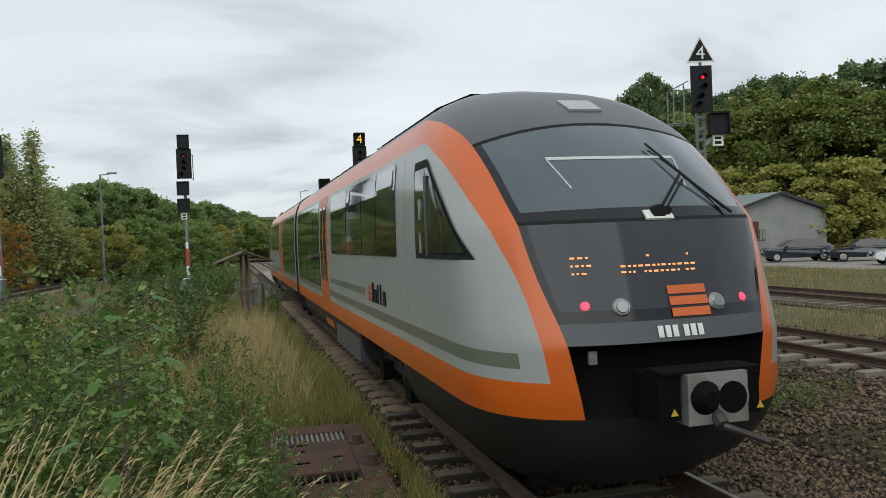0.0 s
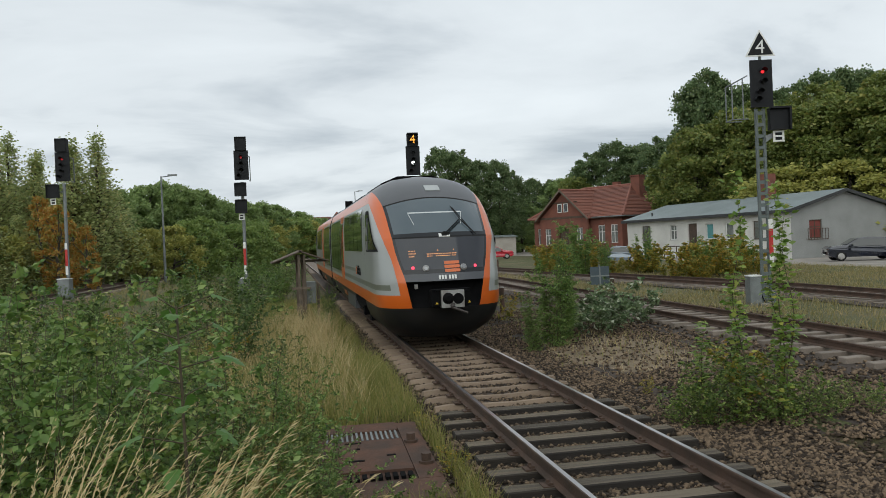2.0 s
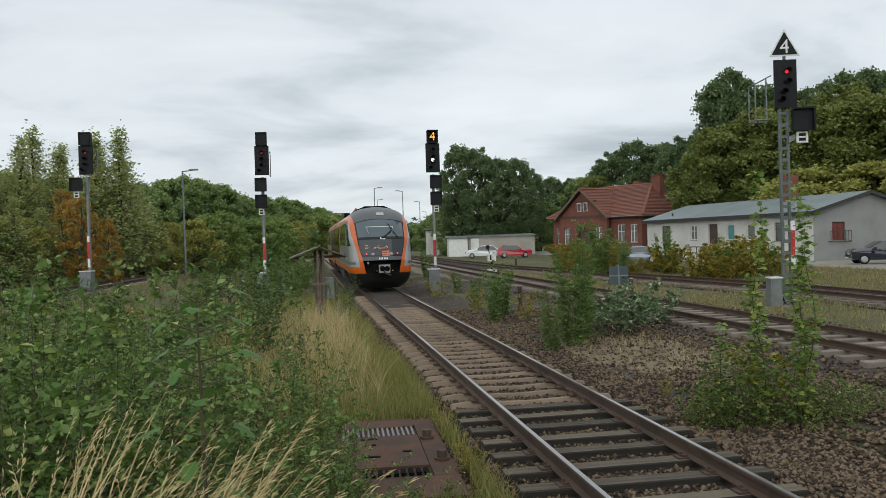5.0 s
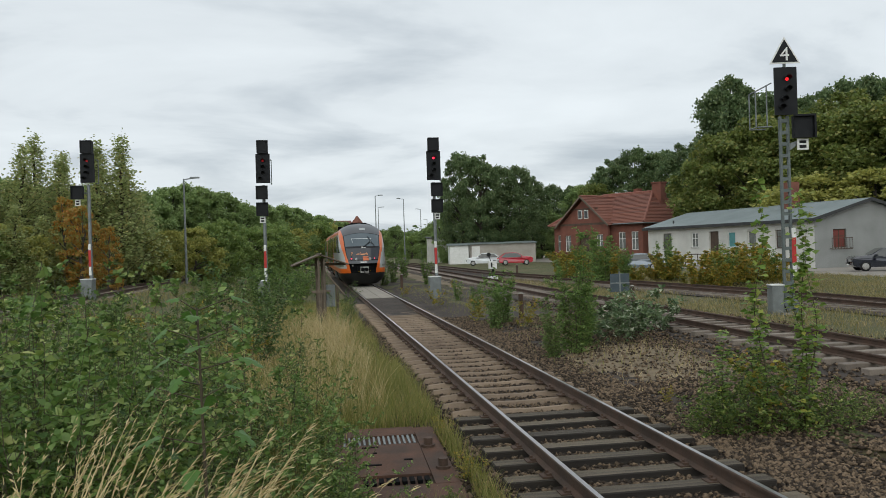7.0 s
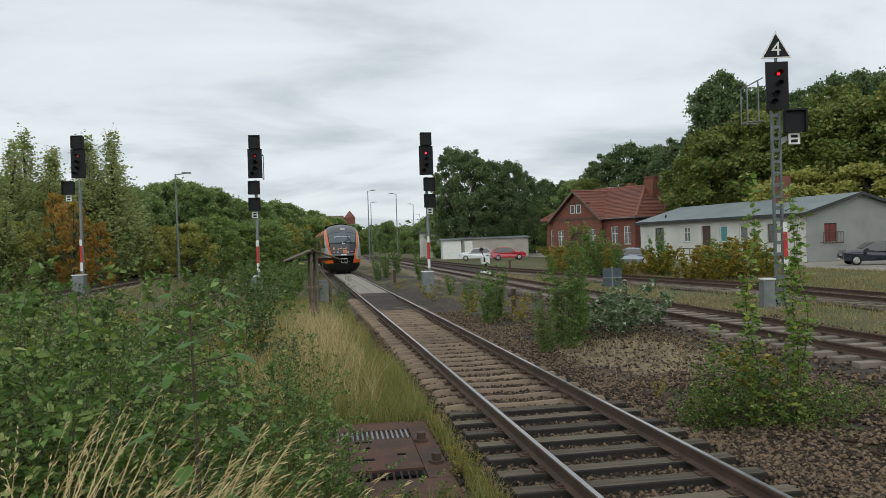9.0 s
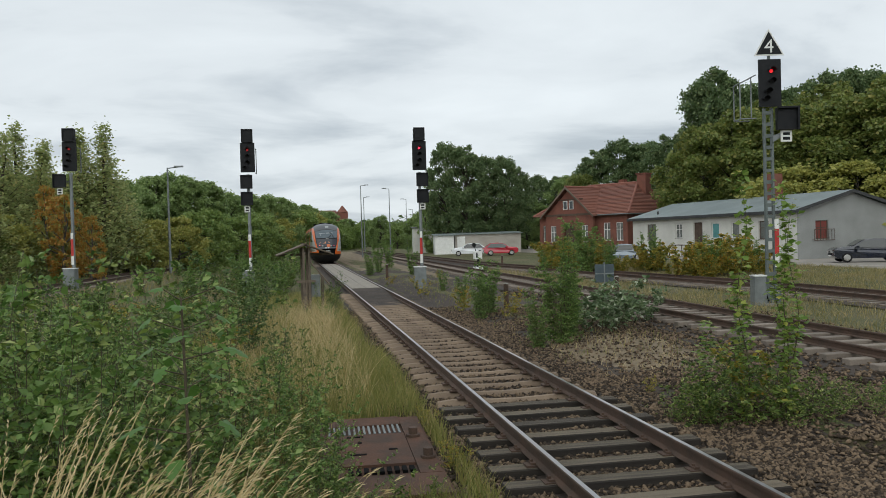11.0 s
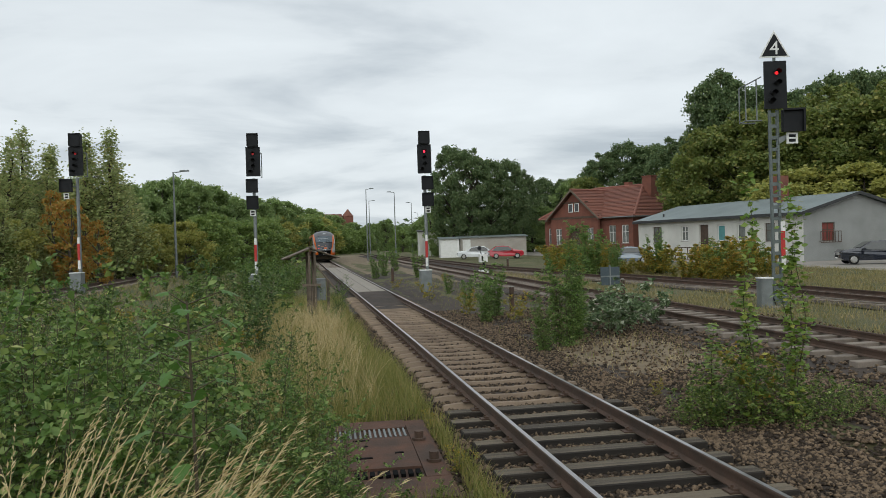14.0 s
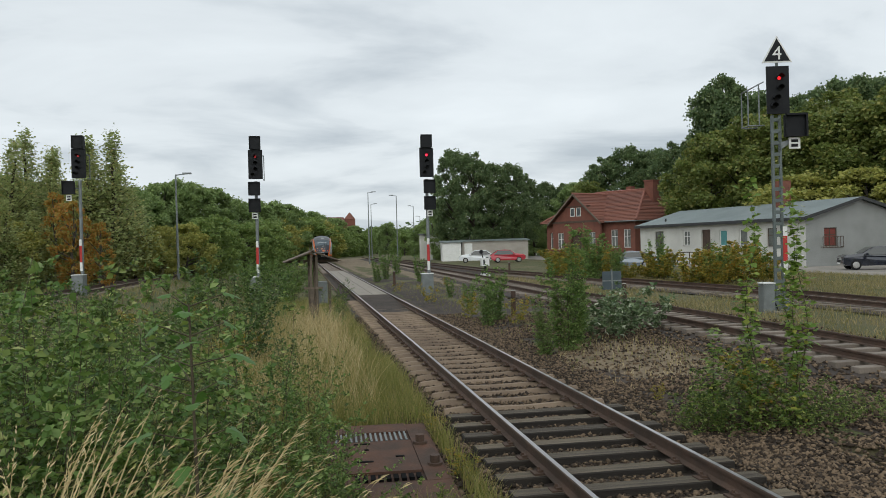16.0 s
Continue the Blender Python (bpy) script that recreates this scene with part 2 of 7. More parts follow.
G_DRY = leaf_mat("dry_grass_stalks", (0.42, 0.32, 0.14), (0.60, 0.48, 0.25), (0.66, 0.55, 0.32), 0.35)


def ground_mat():
    m = bpy.data.materials.new("weedy_ground")
    m.use_nodes = True
    n, l = m.node_tree.nodes, m.node_tree.links
    b = n["Principled BSDF"]
    co = n.new("ShaderNodeTexCoord")
    cols = []
    for sc, det, a, bcol, p0, p1 in ((0.35, 8, (0.085, 0.092, 0.028), (0.14, 0.122, 0.058), 0.4, 0.62), (26, 4, (0.45, 0.45, 0.45), (1, 1, 1), 0.3, 0.65)):
        nz = n.new("ShaderNodeTexNoise")
        nz.inputs["Scale"].default_value, nz.inputs["Detail"].default_value = sc, det
        l.new(co.outputs["Object"], nz.inputs["Vector"])
        rp = n.new("ShaderNodeValToRGB")
        rp.color_ramp.elements[0].position, rp.color_ramp.elements[0].color = p0, (*a, 1)
        rp.color_ramp.elements[1].position, rp.color_ramp.elements[1].color = p1, (*bcol, 1)
        l.new(nz.outputs["Fac"], rp.inputs[0])
        cols.append((nz, rp))
    mul = n.new("ShaderNodeMixRGB")
    mul.blend_type = "MULTIPLY"
    mul.inputs[0].default_value = 0.8
    l.new(cols[0][1].outputs[0], mul.inputs[1])
    l.new(cols[1][1].outputs[0], mul.inputs[2])
    l.new(mul.outputs[0], b.inputs["Base Color"])
    b.inputs["Roughness"].default_value = 1.0
    bp = n.new("ShaderNodeBump")
    bp.inputs["Strength"].default_value, bp.inputs["Distance"].default_value = 0.6, 0.05
    l.new(cols[1][0].outputs["Fac"], bp.inputs["Height"])
    l.new(bp.outputs[0], b.inputs["Normal"])
    return m


GROUNDM = ground_mat()
BED = mat("gravel_bed", (0.058, 0.041, 0.030), (0.030, 0.023, 0.018), 1.2, 0.95, 0, 1.0, 22)
SAND = mat("trodden_sand", (0.235, 0.18, 0.112), (0.115, 0.086, 0.054), 2.2, 0.95, 0, 0.7, 25)
MOSS = mat("mossy_earth", (0.060, 0.056, 0.026), (0.085, 0.066, 0.042), 2.0, 1.0, 0, 0.6, 30, spec=0.1)
YARD = mat("pale_yard_gravel", (0.30, 0.27, 0.235), (0.22, 0.2, 0.17), 0.5, 0.95, 0, 0.4, 12)


# ---- mesh helpers ----
def mesh_of(name, verts, faces, material, smooth=False):
    me = bpy.data.meshes.new(name)
    me.from_pydata(verts, [], faces)
    me.materials.append(material)
    if smooth:
        me.shade_smooth()
    me.update()
    return me


def part(name, bm, material, parent=None, label="", smooth=False, bevel=0.0):
    """Links a bmesh as one mesh object, under its thing if one is given."""
    if bevel:
        bmesh.ops.bevel(bm, geom=[e for e in bm.edges if e.is_manifold and e.calc_face_angle(0) > 0.6], offset=bevel, segments=2, affect="EDGES")
    bmesh.ops.recalc_face_normals(bm, faces=bm.faces)
    me = bpy.data.meshes.new(name)
    bm.to_mesh(me)
    bm.free()
    me.materials.append(material)
    if smooth:
        me.shade_smooth()
    ob = new(name, me)
    ob.parent = parent
    if label:
        ob["label"] = label
    return ob


def piece(name, me, parent, m=None, label=""):
    ob = new(name, me)
    ob.parent = parent
    if m is not None:
        ob.matrix_basis = m
    if label:
        ob["label"] = label
    return ob


def thing(name, label, category, at=(0, 0, 0), turn=0.0, group="", kind=""):
    ob = new(name)
    ob.empty_display_size = 0.1
    ob.matrix_basis = pose(*at, 0, 0, turn)
    return tagged(ob, label, category, group, kind)


def box(bm, x0, y0, z0, x1, y1, z1, m=None):
    vs = [bm.verts.new((x, y, z)) for z in (z0, z1) for x, y in ((x0, y0), (x1, y0), (x1, y1), (x0, y1))]
    for f in ((3, 2, 1, 0), (4, 5, 6, 7), (0, 1, 5, 4), (1, 2, 6, 5), (2, 3, 7, 6), (3, 0, 4, 7)):
        bm.faces.new([vs[i] for i in f])
    if m is not None:
        bmesh.ops.transform(bm, matrix=m, verts=vs)
    return bm


def boxes(*args):
    bm = bmesh.new()
    for a in args:
        box(bm, *a)
    return bm


def tube(bm, p0, p1, r0, r1=None, seg=10, caps=True):
    p0, p1 = Vector(p0), Vector(p1)
    r1 = r0 if r1 is None else r1
    q = (p1 - p0).to_track_quat("Z", "Y")
    rings = []
    for p, r in ((p0, r0), (p1, r1)):
        rings.append([bm.verts.new(p + q @ Vector((r * math.cos(2 * math.pi * i / seg), r * math.sin(2 * math.pi * i / seg), 0))) for i in range(seg)])
    for i in range(seg):
        j = (i + 1) % seg
        bm.faces.new((rings[0][i], rings[0][j], rings[1][j], rings[1][i]))
    if caps:
        bm.faces.new(rings[0][::-1])
        bm.faces.new(rings[1])
    return bm


def tubes(*args, seg=10):
    bm = bmesh.new()
    for a in args:
        tube(bm, *a, seg=seg)
    return bm


def prism(bm, pts, axis, a, b):
    """A flat outline pushed along an axis (0, 1, 2) from a to b."""
    def at(p, v):
        q = list(p)
        q.insert(axis, v)
        return q
    lo, hi = [bm.verts.new(at(p, a)) for p in pts], [bm.verts.new(at(p, b)) for p in pts]
    n = len(pts)
    bm.faces.new(lo[::-1])
    bm.faces.new(hi)
    for i in range(n):
        bm.faces.new((lo[i], lo[(i + 1) % n], hi[(i + 1) % n], hi[i]))
    return bm


def text_part(name, text, size, material, parent, m, depth=0.004):
    cu = bpy.data.curves.new(name, "FONT")
    cu.body, cu.size, cu.extrude, cu.align_x, cu.align_y = text, size, depth, "CENTER", "CENTER"
    tmp = bpy.data.objects.new(name, cu)
    me = bpy.data.meshes.new_from_object(tmp)
    bpy.data.objects.remove(tmp)
    me.materials.clear()
    me.materials.append(material)
    return piece(name, me, parent, m)


def smooth_table(rows, half=0.22):
    """As table(), with the corners rounded off below the roof."""
    zs, vs = [r[0] for r in rows], [r[1] for r in rows]

    def value(z):
        h = half * step(3.35, 2.9, z) * step(0.5, 0.9, z)
        return sum(float(np.interp(z + h * k / 4, zs, vs)) for k in range(-4, 5)) / 9
    return value


def table(rows):
    zs, vs = [r[0] for r in rows], [r[1] for r in rows]
    return lambda z: float(np.interp(z, zs, vs))


# ---- ground ----
def step(a, b, v):
    k = min(1.0, max(0.0, (v - a) / (b - a)))
    return k * k * (3 - 2 * k)


def ground_z(x, y):
    """Height of the ground sheet: flat, higher to the far left, with a low bank right of the near track."""
    z = GROUND + 0.55 * step(-4.0, -9.0, x) * step(5, 25, y)
    near = step(120, 60, y) * step(-40, -5, y)
    z += near * 0.05 * noise.noise(Vector((x * 0.35, y * 0.35, 0)))
    z += 0.10 * step(5.0, 6.5, x) * step(9.0, 7.5, x) * near
    z -= 0.06 * step(1.6, 2.4, x) * step(5.0, 4.2, x)
    return z


def build_ground():
    xs = sorted(set([-2500, -900, -300, -120] + list(np.arange(-60, -16, 4.0)) + list(np.arange(-16, 24, 0.5)) + list(np.arange(24, 70, 4.0)) + [90, 140, 300, 900, 2500]))
    ys = sorted(set([-1500, -400, -100, -40, -20, -10] + list(np.arange(-5, 50, 0.5)) + list(np.arange(50, 160, 5.0)) + [180, 220, 300, 500, 900, 2500]))
    verts = [(x, y, ground_z(x, y)) for y in ys for x in xs]
    nx = len(xs)
    faces = [(j * nx + i, j * nx + i + 1, (j + 1) * nx + i + 1, (j + 1) * nx + i) for j in range(len(ys) - 1) for i in range(nx - 1)]
    tagged(new("ground", mesh_of("ground", verts, faces, GROUNDM, True)), "weedy brown and green soil of a disused railway yard", "ground", kind="structure")


def sheet(name, edge_l, edge_r, ys, lift, material, label):
    """A ribbon of another surface, laid a little above the ground."""
    verts, faces, cols = [], [], 5
    for y in ys:
        for k in range(cols):
            x = edge_l(y) + (edge_r(y) - edge_l(y)) * k / (cols - 1)
            verts.append((x, y, lift(x, y)))
    for j in range(len(ys) - 1):
        for i in range(cols - 1):
            faces.append((j * cols + i, j * cols + i + 1, (j + 1) * cols + i + 1, (j + 1) * cols + i))
    tagged(new(name, mesh_of(name, verts, faces, material, True)), label, "ground", kind="structure")


build_ground()
BEDZ = -0.245
sheet("ballast_bed", lambda y: track_x(y) - 1.75 + 0.15 * math.sin(y * 1.7), lambda y: track_x(y) + 2.0 + 0.2 * math.sin(y * 1.3), [-8 + 0.5 * k for k in range(420)],
      lambda x, y: BEDZ - 0.018 * step(10.6, 11.6, y) - 0.09 * step(1.35, 1.9, abs(x - track_x(y))) + 0.012 * noise.noise(Vector((x * 3, y * 3, 2))), BED, "brown ballast bed under the near track")
sheet("gravel_apron", lambda y: 4.75 + 0.2 * noise.noise(Vector((y * 0.8, 0, 0))) + 0.25 * noise.noise(Vector((y * 3, 1, 0))), lambda y: 9.2 + 0.5 * noise.noise(Vector((y * 0.7, 5, 0))), [4 + 0.5 * k for k in range(120)],
      lambda x, y: ground_z(x, y) + 0.012, BED, "loose brown gravel between two tracks")
sheet("sand_patch", lambda y: 6.4 - 1.5 * math.sin((y - 13) / 5.3 * math.pi) ** 0.6 + 0.3 * noise.noise(Vector((y * 2, 7, 0))), lambda y: 6.6 + 1.7 * math.sin((y - 13) / 5.3 * math.pi) ** 0.6 + 0.4 * noise.noise(Vector((y * 2, 9, 0))), [13.01 + 0.22 * k for k in range(24)],
      lambda x, y: ground_z(x, y) + 0.016, SAND, "bare sandy patch beside the track")
sheet("mossy_patch", lambda y: 5.7 + 0.5 * noise.noise(Vector((y * 1.5, 3, 0))), lambda y: 9.5, [5.0 + 0.2 * k for k in range(18)],
      lambda x, y: ground_z(x, y) + 0.016, MOSS, "mossy olive-brown earth beside the gravel")
sheet("station_gravel", lambda y: track_x(y) + 2.1, lambda y: right_x(y) + 9.0 - 0.05 * y + 0.8 * math.sin(y * 0.4), [46 + 2.0 * k for k in range(60)],
      lambda x, y: ground_z(x, y) + 0.018, SAND, "tan gravel between the far tracks")
sheet("yard", lambda y: 33.5 - 0.02 * y, lambda y: 75.0, [36 + k * 2.0 for k in range(60)],
      lambda x, y: ground_z(x, y) + 0.03, YARD, "pale gravel parking yard beside the buildings")


# ---- tracks ----
RAIL_PROFILE = [(-0.0625, -0.16), (0.0625, -0.16), (0.0625, -0.15), (0.012, -0.125), (0.010, -0.045), (0.035, -0.035), (0.035, -0.006), (0.028, -0.001), (-0.028, -0.001), (-0.035, -0.006), (-0.035, -0.035), (-0.010, -0.045), (-0.012, -0.125), (-0.0625, -0.15)]


def rail(parent, centre, ys, offset, z0, polished):
    n = len(RAIL_PROFILE)
    pts = [(centre(y) + offset, y) for y in ys]
    verts = [(x + px, y, z0 + pz) for x, y in pts for px, pz in RAIL_PROFILE]
    faces = [(j * n + i, j * n + (i + 1) % n, (j + 1) * n + (i + 1) % n, (j + 1) * n + i) for j in range(len(pts) - 1) for i in range(n)]
    piece("rail", mesh_of("rail", verts, faces, RUST), parent)
    w = 0.024
    verts = [(x + s * w, y, z0 + 0.0015) for x, y in pts for s in (-1, 1)]
    faces = [(2 * j, 2 * j + 1, 2 * j + 3, 2 * j + 2) for j in range(len(pts) - 1)]
    piece("running_surface", mesh_of("running_surface", verts, faces, RAILTOP if polished else RUST), parent, None, "polished rail head" if polished else "rusty rail head")


def timber_mesh():
    bm = boxes((-1.3, -0.115, -0.16, 1.3, 0.115, 0.0))
    bmesh.ops.bevel(bm, geom=bm.edges[:], offset=0.012, segments=1, affect="EDGES")
    me = bpy.data.meshes.new("sleeper")
    bm.to_mesh(me)
    bm.free()
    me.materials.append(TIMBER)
    me.materials.append(SHADED_SIDE)
    # tops keep the timber colour, side faces get the painted shade
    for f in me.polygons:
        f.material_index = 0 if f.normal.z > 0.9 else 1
    return me


def steel_sleeper_mesh():
    """A pressed steel trough: raised middle line, sides sloping down, ends dipped."""
    verts, faces = [], []
    xs = [-1.28, -1.22, -1.0, -0.6, 0.0, 0.6, 1.0, 1.22, 1.28]
    drop = [0.14, 0.02, 0.0, 0.022, 0.040, 0.022, 0.0, 0.02, 0.14]
    prof = [(-0.085, -0.10), (-0.042, -0.010), (0.0, 0.0), (0.042, -0.010), (0.085, -0.10)]
    for x, d in zip(xs, drop):
        for py, pz in prof:
            verts.append((x, py, pz - d))
    for j in range(len(xs) - 1):
        for i in range(4):
            faces.append((j * 5 + i, (j + 1) * 5 + i, (j + 1) * 5 + i + 1, j * 5 + i + 1))
    return mesh_of("sleeper", verts, faces, STEELSL)


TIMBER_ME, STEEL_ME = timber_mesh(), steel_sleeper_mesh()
CONC_ME = TIMBER_ME.copy()
CONC_ME.materials.clear()
CONC_ME.materials.append(mat("grey_brown_sleeper", (0.24, 0.20, 0.165), (0.17, 0.14, 0.115), 2, 0.9, 0, 0.3, 40, objrand=0.4))


def fastening_mesh():
    bm = boxes((-0.17, -0.075, -0.01, 0.17, 0.075, 0.012), (0.065, -0.05, 0.012, 0.12, 0.05, 0.035), (-0.12, -0.05, 0.012, -0.065, 0.05, 0.035))
    tube(bm, (0.105, 0, 0.03), (0.105, 0, 0.06), 0.018, seg=6)
    tube(bm, (-0.105, 0, 0.03), (-0.105, 0, 0.06), 0.018, seg=6)
    me = bpy.data.meshes.new("fastening")
    bm.to_mesh(me)
    bm.free()
    me.materials.append(RUST)
    return me


FAST_ME = fastening_mesh()


def build_track(label, centre, y0, y1, z0, polished, sleeper_of, pitch=0.62, plates=0.0):
    tr = thing("railway_track", label, "track", kind="structure")
    ys = [y0 + (y1 - y0) * k / 60 for k in range(61)]
    for s in (-1, 1):
        rail(tr, centre, ys, s * 0.7535, z0, polished)
    y, rng = y0 + 0.2, random.Random(5)
    while y < y1:
        me, dz = sleeper_of(y)
        if me:
            cx = centre(y)
            ang = math.degrees(math.atan2(centre(y) - centre(y + 1), 1.0))
            piece("sleeper", me, tr, pose(cx + rng.uniform(-0.03, 0.03), y, z0 - 0.162 + dz + rng.uniform(-0.006, 0.004), 0, rng.uniform(-0.3, 0.3), ang + rng.uniform(-0.8, 0.8)))
            if y < plates:
                for s in (-1, 1):
                    piece("fastening", FAST_ME, tr, pose(cx + s * 0.7535, y, z0 - 0.158))
        y += pitch
    return tr


def near_sleepers(y):
    if y < 11.0:
        return TIMBER_ME, 0.0
    if y > 36.0:
        return (CONC_ME, 0.0) if y > 75 else (None, 0)
    return STEEL_ME, 0.0


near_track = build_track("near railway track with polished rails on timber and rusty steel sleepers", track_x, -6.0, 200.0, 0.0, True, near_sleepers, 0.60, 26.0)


def right2_x(y):
    return 18.9 - 0.00001 * max(0.0, y - 20) ** 2 if y < 30 else 18.9 - 0.115 * (y - 30) if y < 62 else 15.2 - 0.02 * (y - 62)


def left_x(y):
    return -10.9 + 0.045 * max(0.0, y - 36)


def left2_x(y):
    return -15.9 + 0.05 * max(0.0, y - 50)


build_track("rusty side track on grey sleepers sunk in gravel", right_x, 2.0, 160.0, 0.02, False, lambda y: (CONC_ME, 0.0) if y < 110 else (None, 0), 0.66)
build_track("rusty outer siding half sunk in weeds", right2_x, 5.0, 120.0, 0.0, False, lambda y: (CONC_ME, -0.05) if y < 60 else (None, 0), 0.66)
build_track("old side track among weeds", left_x, 20.0, 140.0, 0.5, False, lambda y: (CONC_ME, 0.0) if y < 75 else (None, 0), 0.66)
build_track("overgrown far side track", left2_x, 30.0, 140.0, 0.5, False, lambda y: (CONC_ME, 0.0) if y < 70 else (None, 0), 0.66)
sheet("side_ballast", lambda y: right_x(y) - 1.9, lambda y: right_x(y) + 1.9, [2 + k for k in range(150)], lambda x, y: ground_z(x, y) + 0.055 + 0.03 * noise.noise(Vector((x, y, 4))), BED, "brown ballast of a side track")
sheet("siding_ballast", lambda y: right2_x(y) - 1.8, lambda y: right2_x(y) + 1.8, [5 + k for k in range(110)], lambda x, y: ground_z(x, y) + 0.04 + 0.02 * noise.noise(Vector((x, y, 4))), BED, "brown ballast of the outer siding")


def build_crossing():
    """Concrete slabs between and beside the rails, a staff crossing."""
    th = thing("slab_crossing", "pale concrete slab crossing laid between the rails", "crossing", kind="structure")
    me = bpy.data.meshes.new("slab")
    bm = boxes((-0.33, -0.72, -0.12, 0.33, 0.72, 0.0))
    bmesh.ops.bevel(bm, geom=bm.edges[:], offset=0.012, segments=1, affect="EDGES")
    bm.to_mesh(me)
    bm.free()
    me.materials.append(PAVER)
    for k in range(26):
        y = 37.6 + 1.46 * k
        for dx in (-0.34, 0.34):
            piece("slab", me, th, pose(track_x(y) + dx, y, -0.012))


build_crossing()
sheet("crossing_fill", lambda y: track_x(y) - 0.70, lambda y: track_x(y) + 0.70, [29.0 + 0.4 * k for k in range(22)],
      lambda x, y: -0.20 + 0.175 * step(29.5, 36.5, y) + 0.012 * noise.noise(Vector((x * 4, y * 3, 8))), BED, "brown gravel filling before the slab crossing")


# ---- train ----
F_FRONT = table([(0.16, 0.36), (0.40, 0.02), (0.6, -0.16), (0.78, -0.26), (1.0, -0.30), (1.4, -0.30), (1.57, -0.25), (1.75, -0.19), (2.05, -0.10), (2.33, 0.0), (2.45, 0.12), (2.8, 0.50), (3.1, 0.87), (3.27, 1.10), (3.45, 1.42), (3.6, 1.74), (3.72, 2.08), (3.82, 2.5), (3.88, 2.78)])
F_WIDTH = table([(0.16, 0.95), (0.40, 1.22), (0.6, 1.33), (0.78, 1.37), (1.0, 1.40), (2.3, 1.415), (2.9, 1.40), (3.2, 1.36), (3.4, 1.29), (3.5, 1.22), (3.6, 1.10), (3.7, 0.93), (3.8, 0.66), (3.88, 0.05)])
F_PANEL = smooth_table([(0.16, 0.5), (0.78, 0.72), (0.95, 0.755), (1.4, 0.84), (1.58, 0.88), (1.9, 0.985), (2.33, 1.05), (2.7, 1.08), (3.08, 1.10), (3.25, 1.15), (3.5, 1.205), (3.6, 1.09), (3.7, 0.92), (3.8, 0.65), (3.88, 0.045)])
F_STRIPE = smooth_table([(0.16, 0.85), (1.2, 0.97), (1.45, 1.02), (1.93, 1.09), (2.18, 1.20), (2.6, 1.285), (3.0, 1.335), (3.21, 1.345), (3.4, 1.285), (3.5, 1.217), (3.6, 1.096), (3.7, 0.926), (3.8, 0.656), (3.88, 0.048)])
SEAM = 2.81
LEVELS = [0.16, 0.27, 0.40, 0.52, 0.65, 0.85, 0.92, 1.0, 1.13, 1.18, 1.23, 1.29, 1.35, 1.41, 1.49, 1.57, 1.66, 1.75, 1.9, 2.05, 2.2, 2.33, 2.36, 2.43, 2.52, 2.65, 2.8, 2.95, 3.06, 3.09, 3.2, 3.3, 3.4, 3.5, 3.56, 3.62, 3.68, 3.74, 3.79, 3.83, 3.86, 3.88]


def nose_y(z, x):
    """Distance behind the lamps at which the nose's skin stands at height z and half width x."""
    w, f = F_WIDTH(z), F_FRONT(z)
    d = max(0.01, min(1.40, SEAM - f))
    k = min(1.0, abs(x) / w)
    return f + d * (1 - (1 - k ** 2.8) ** (1 / 2.8))


def nose_grid():
    """Rows of skin points from the centre line outwards: front panel, slanting stripe, side."""
    rows = []
    for zl in LEVELS:
        row = []
        p, s, w = F_PANEL(zl), F_STRIPE(zl), F_WIDTH(zl)
        arc = float(np.interp(zl, [2.36, 3.06, 3.09, 3.6], [0, 0.18, 0.18, 0]))
        for k in range(9):
            x = p * (0.0, 0.16, 0.32, 0.48, 0.63, 0.77, 0.88, 0.945, 1.0)[k]
            z = zl + arc * (1 - (x / p) ** 2)
            row.append((x, nose_y(z, x), z))
        for k in range(1, 5):
            x = p + (s - p) * k / 4
            row.append((x, nose_y(zl, x), zl))
        for k in range(1, 9):
            x = s + (w - s) * math.sin(k / 8 * math.pi / 2)
            row.append((x, nose_y(zl, x), zl))
        y0 = row[-1][1]
        for k in range(1, 4):
            row.append((w, y0 + (SEAM - y0) * k / 3, zl))
        rows.append(row)
    return rows


def nose_zone(z, col):
    """Which part of the nose a patch of skin belongs to."""
    if z < 0.85:
        return "skirt"
    if col < 8:
        if z < 1.41:
            return "coupler_recess"
        if z < 1.57:
            return "number_strip"
        if z < 2.33:
            return "panel_border" if col == 7 or z < 1.62 else "front_panel"
        if z < 2.36:
            return "seal"
        if z < 3.06:
            return "screen_border" if col == 7 or z < 2.43 else "windscreen"
        if z < 3.09:
            return "seal"
        return "roof_cap"
    if z < 1.0:
        return "orange_flank"
    if col < 12:
        return "orange_flank" if z < 3.5 else "roof_cap"
    if z < 1.13:
        return "orange_flank"
    if 1.23 < z < 1.35 and col > 13:
        return "olive_line"
    if z < 3.15:
        return "flank"
    return "orange_flank" if z < 3.5 else "roof_cap"


NOSE_MATS = {"skirt": (SKIRT, ""), "coupler_recess": (RECESS, "matt black coupler recess"), "number_strip": (STRIPG, "grey number strip"), "front_panel": (PANELG, "glossy dark grey front panel"), "panel_border": (BLACKP, "black panel border"),
             "seal": (RUBBER, ""), "screen_border": (BLACKP, "black screen border"), "windscreen": (SCREEN, "tinted curved windscreen"), "roof_cap": (ROOFG, "dark grey roof cap"), "orange_flank": (ORANGE, "slanting orange stripe"),
             "olive_line": (OLIVE, ""), "flank": (SILVER, "pale grey flank")}


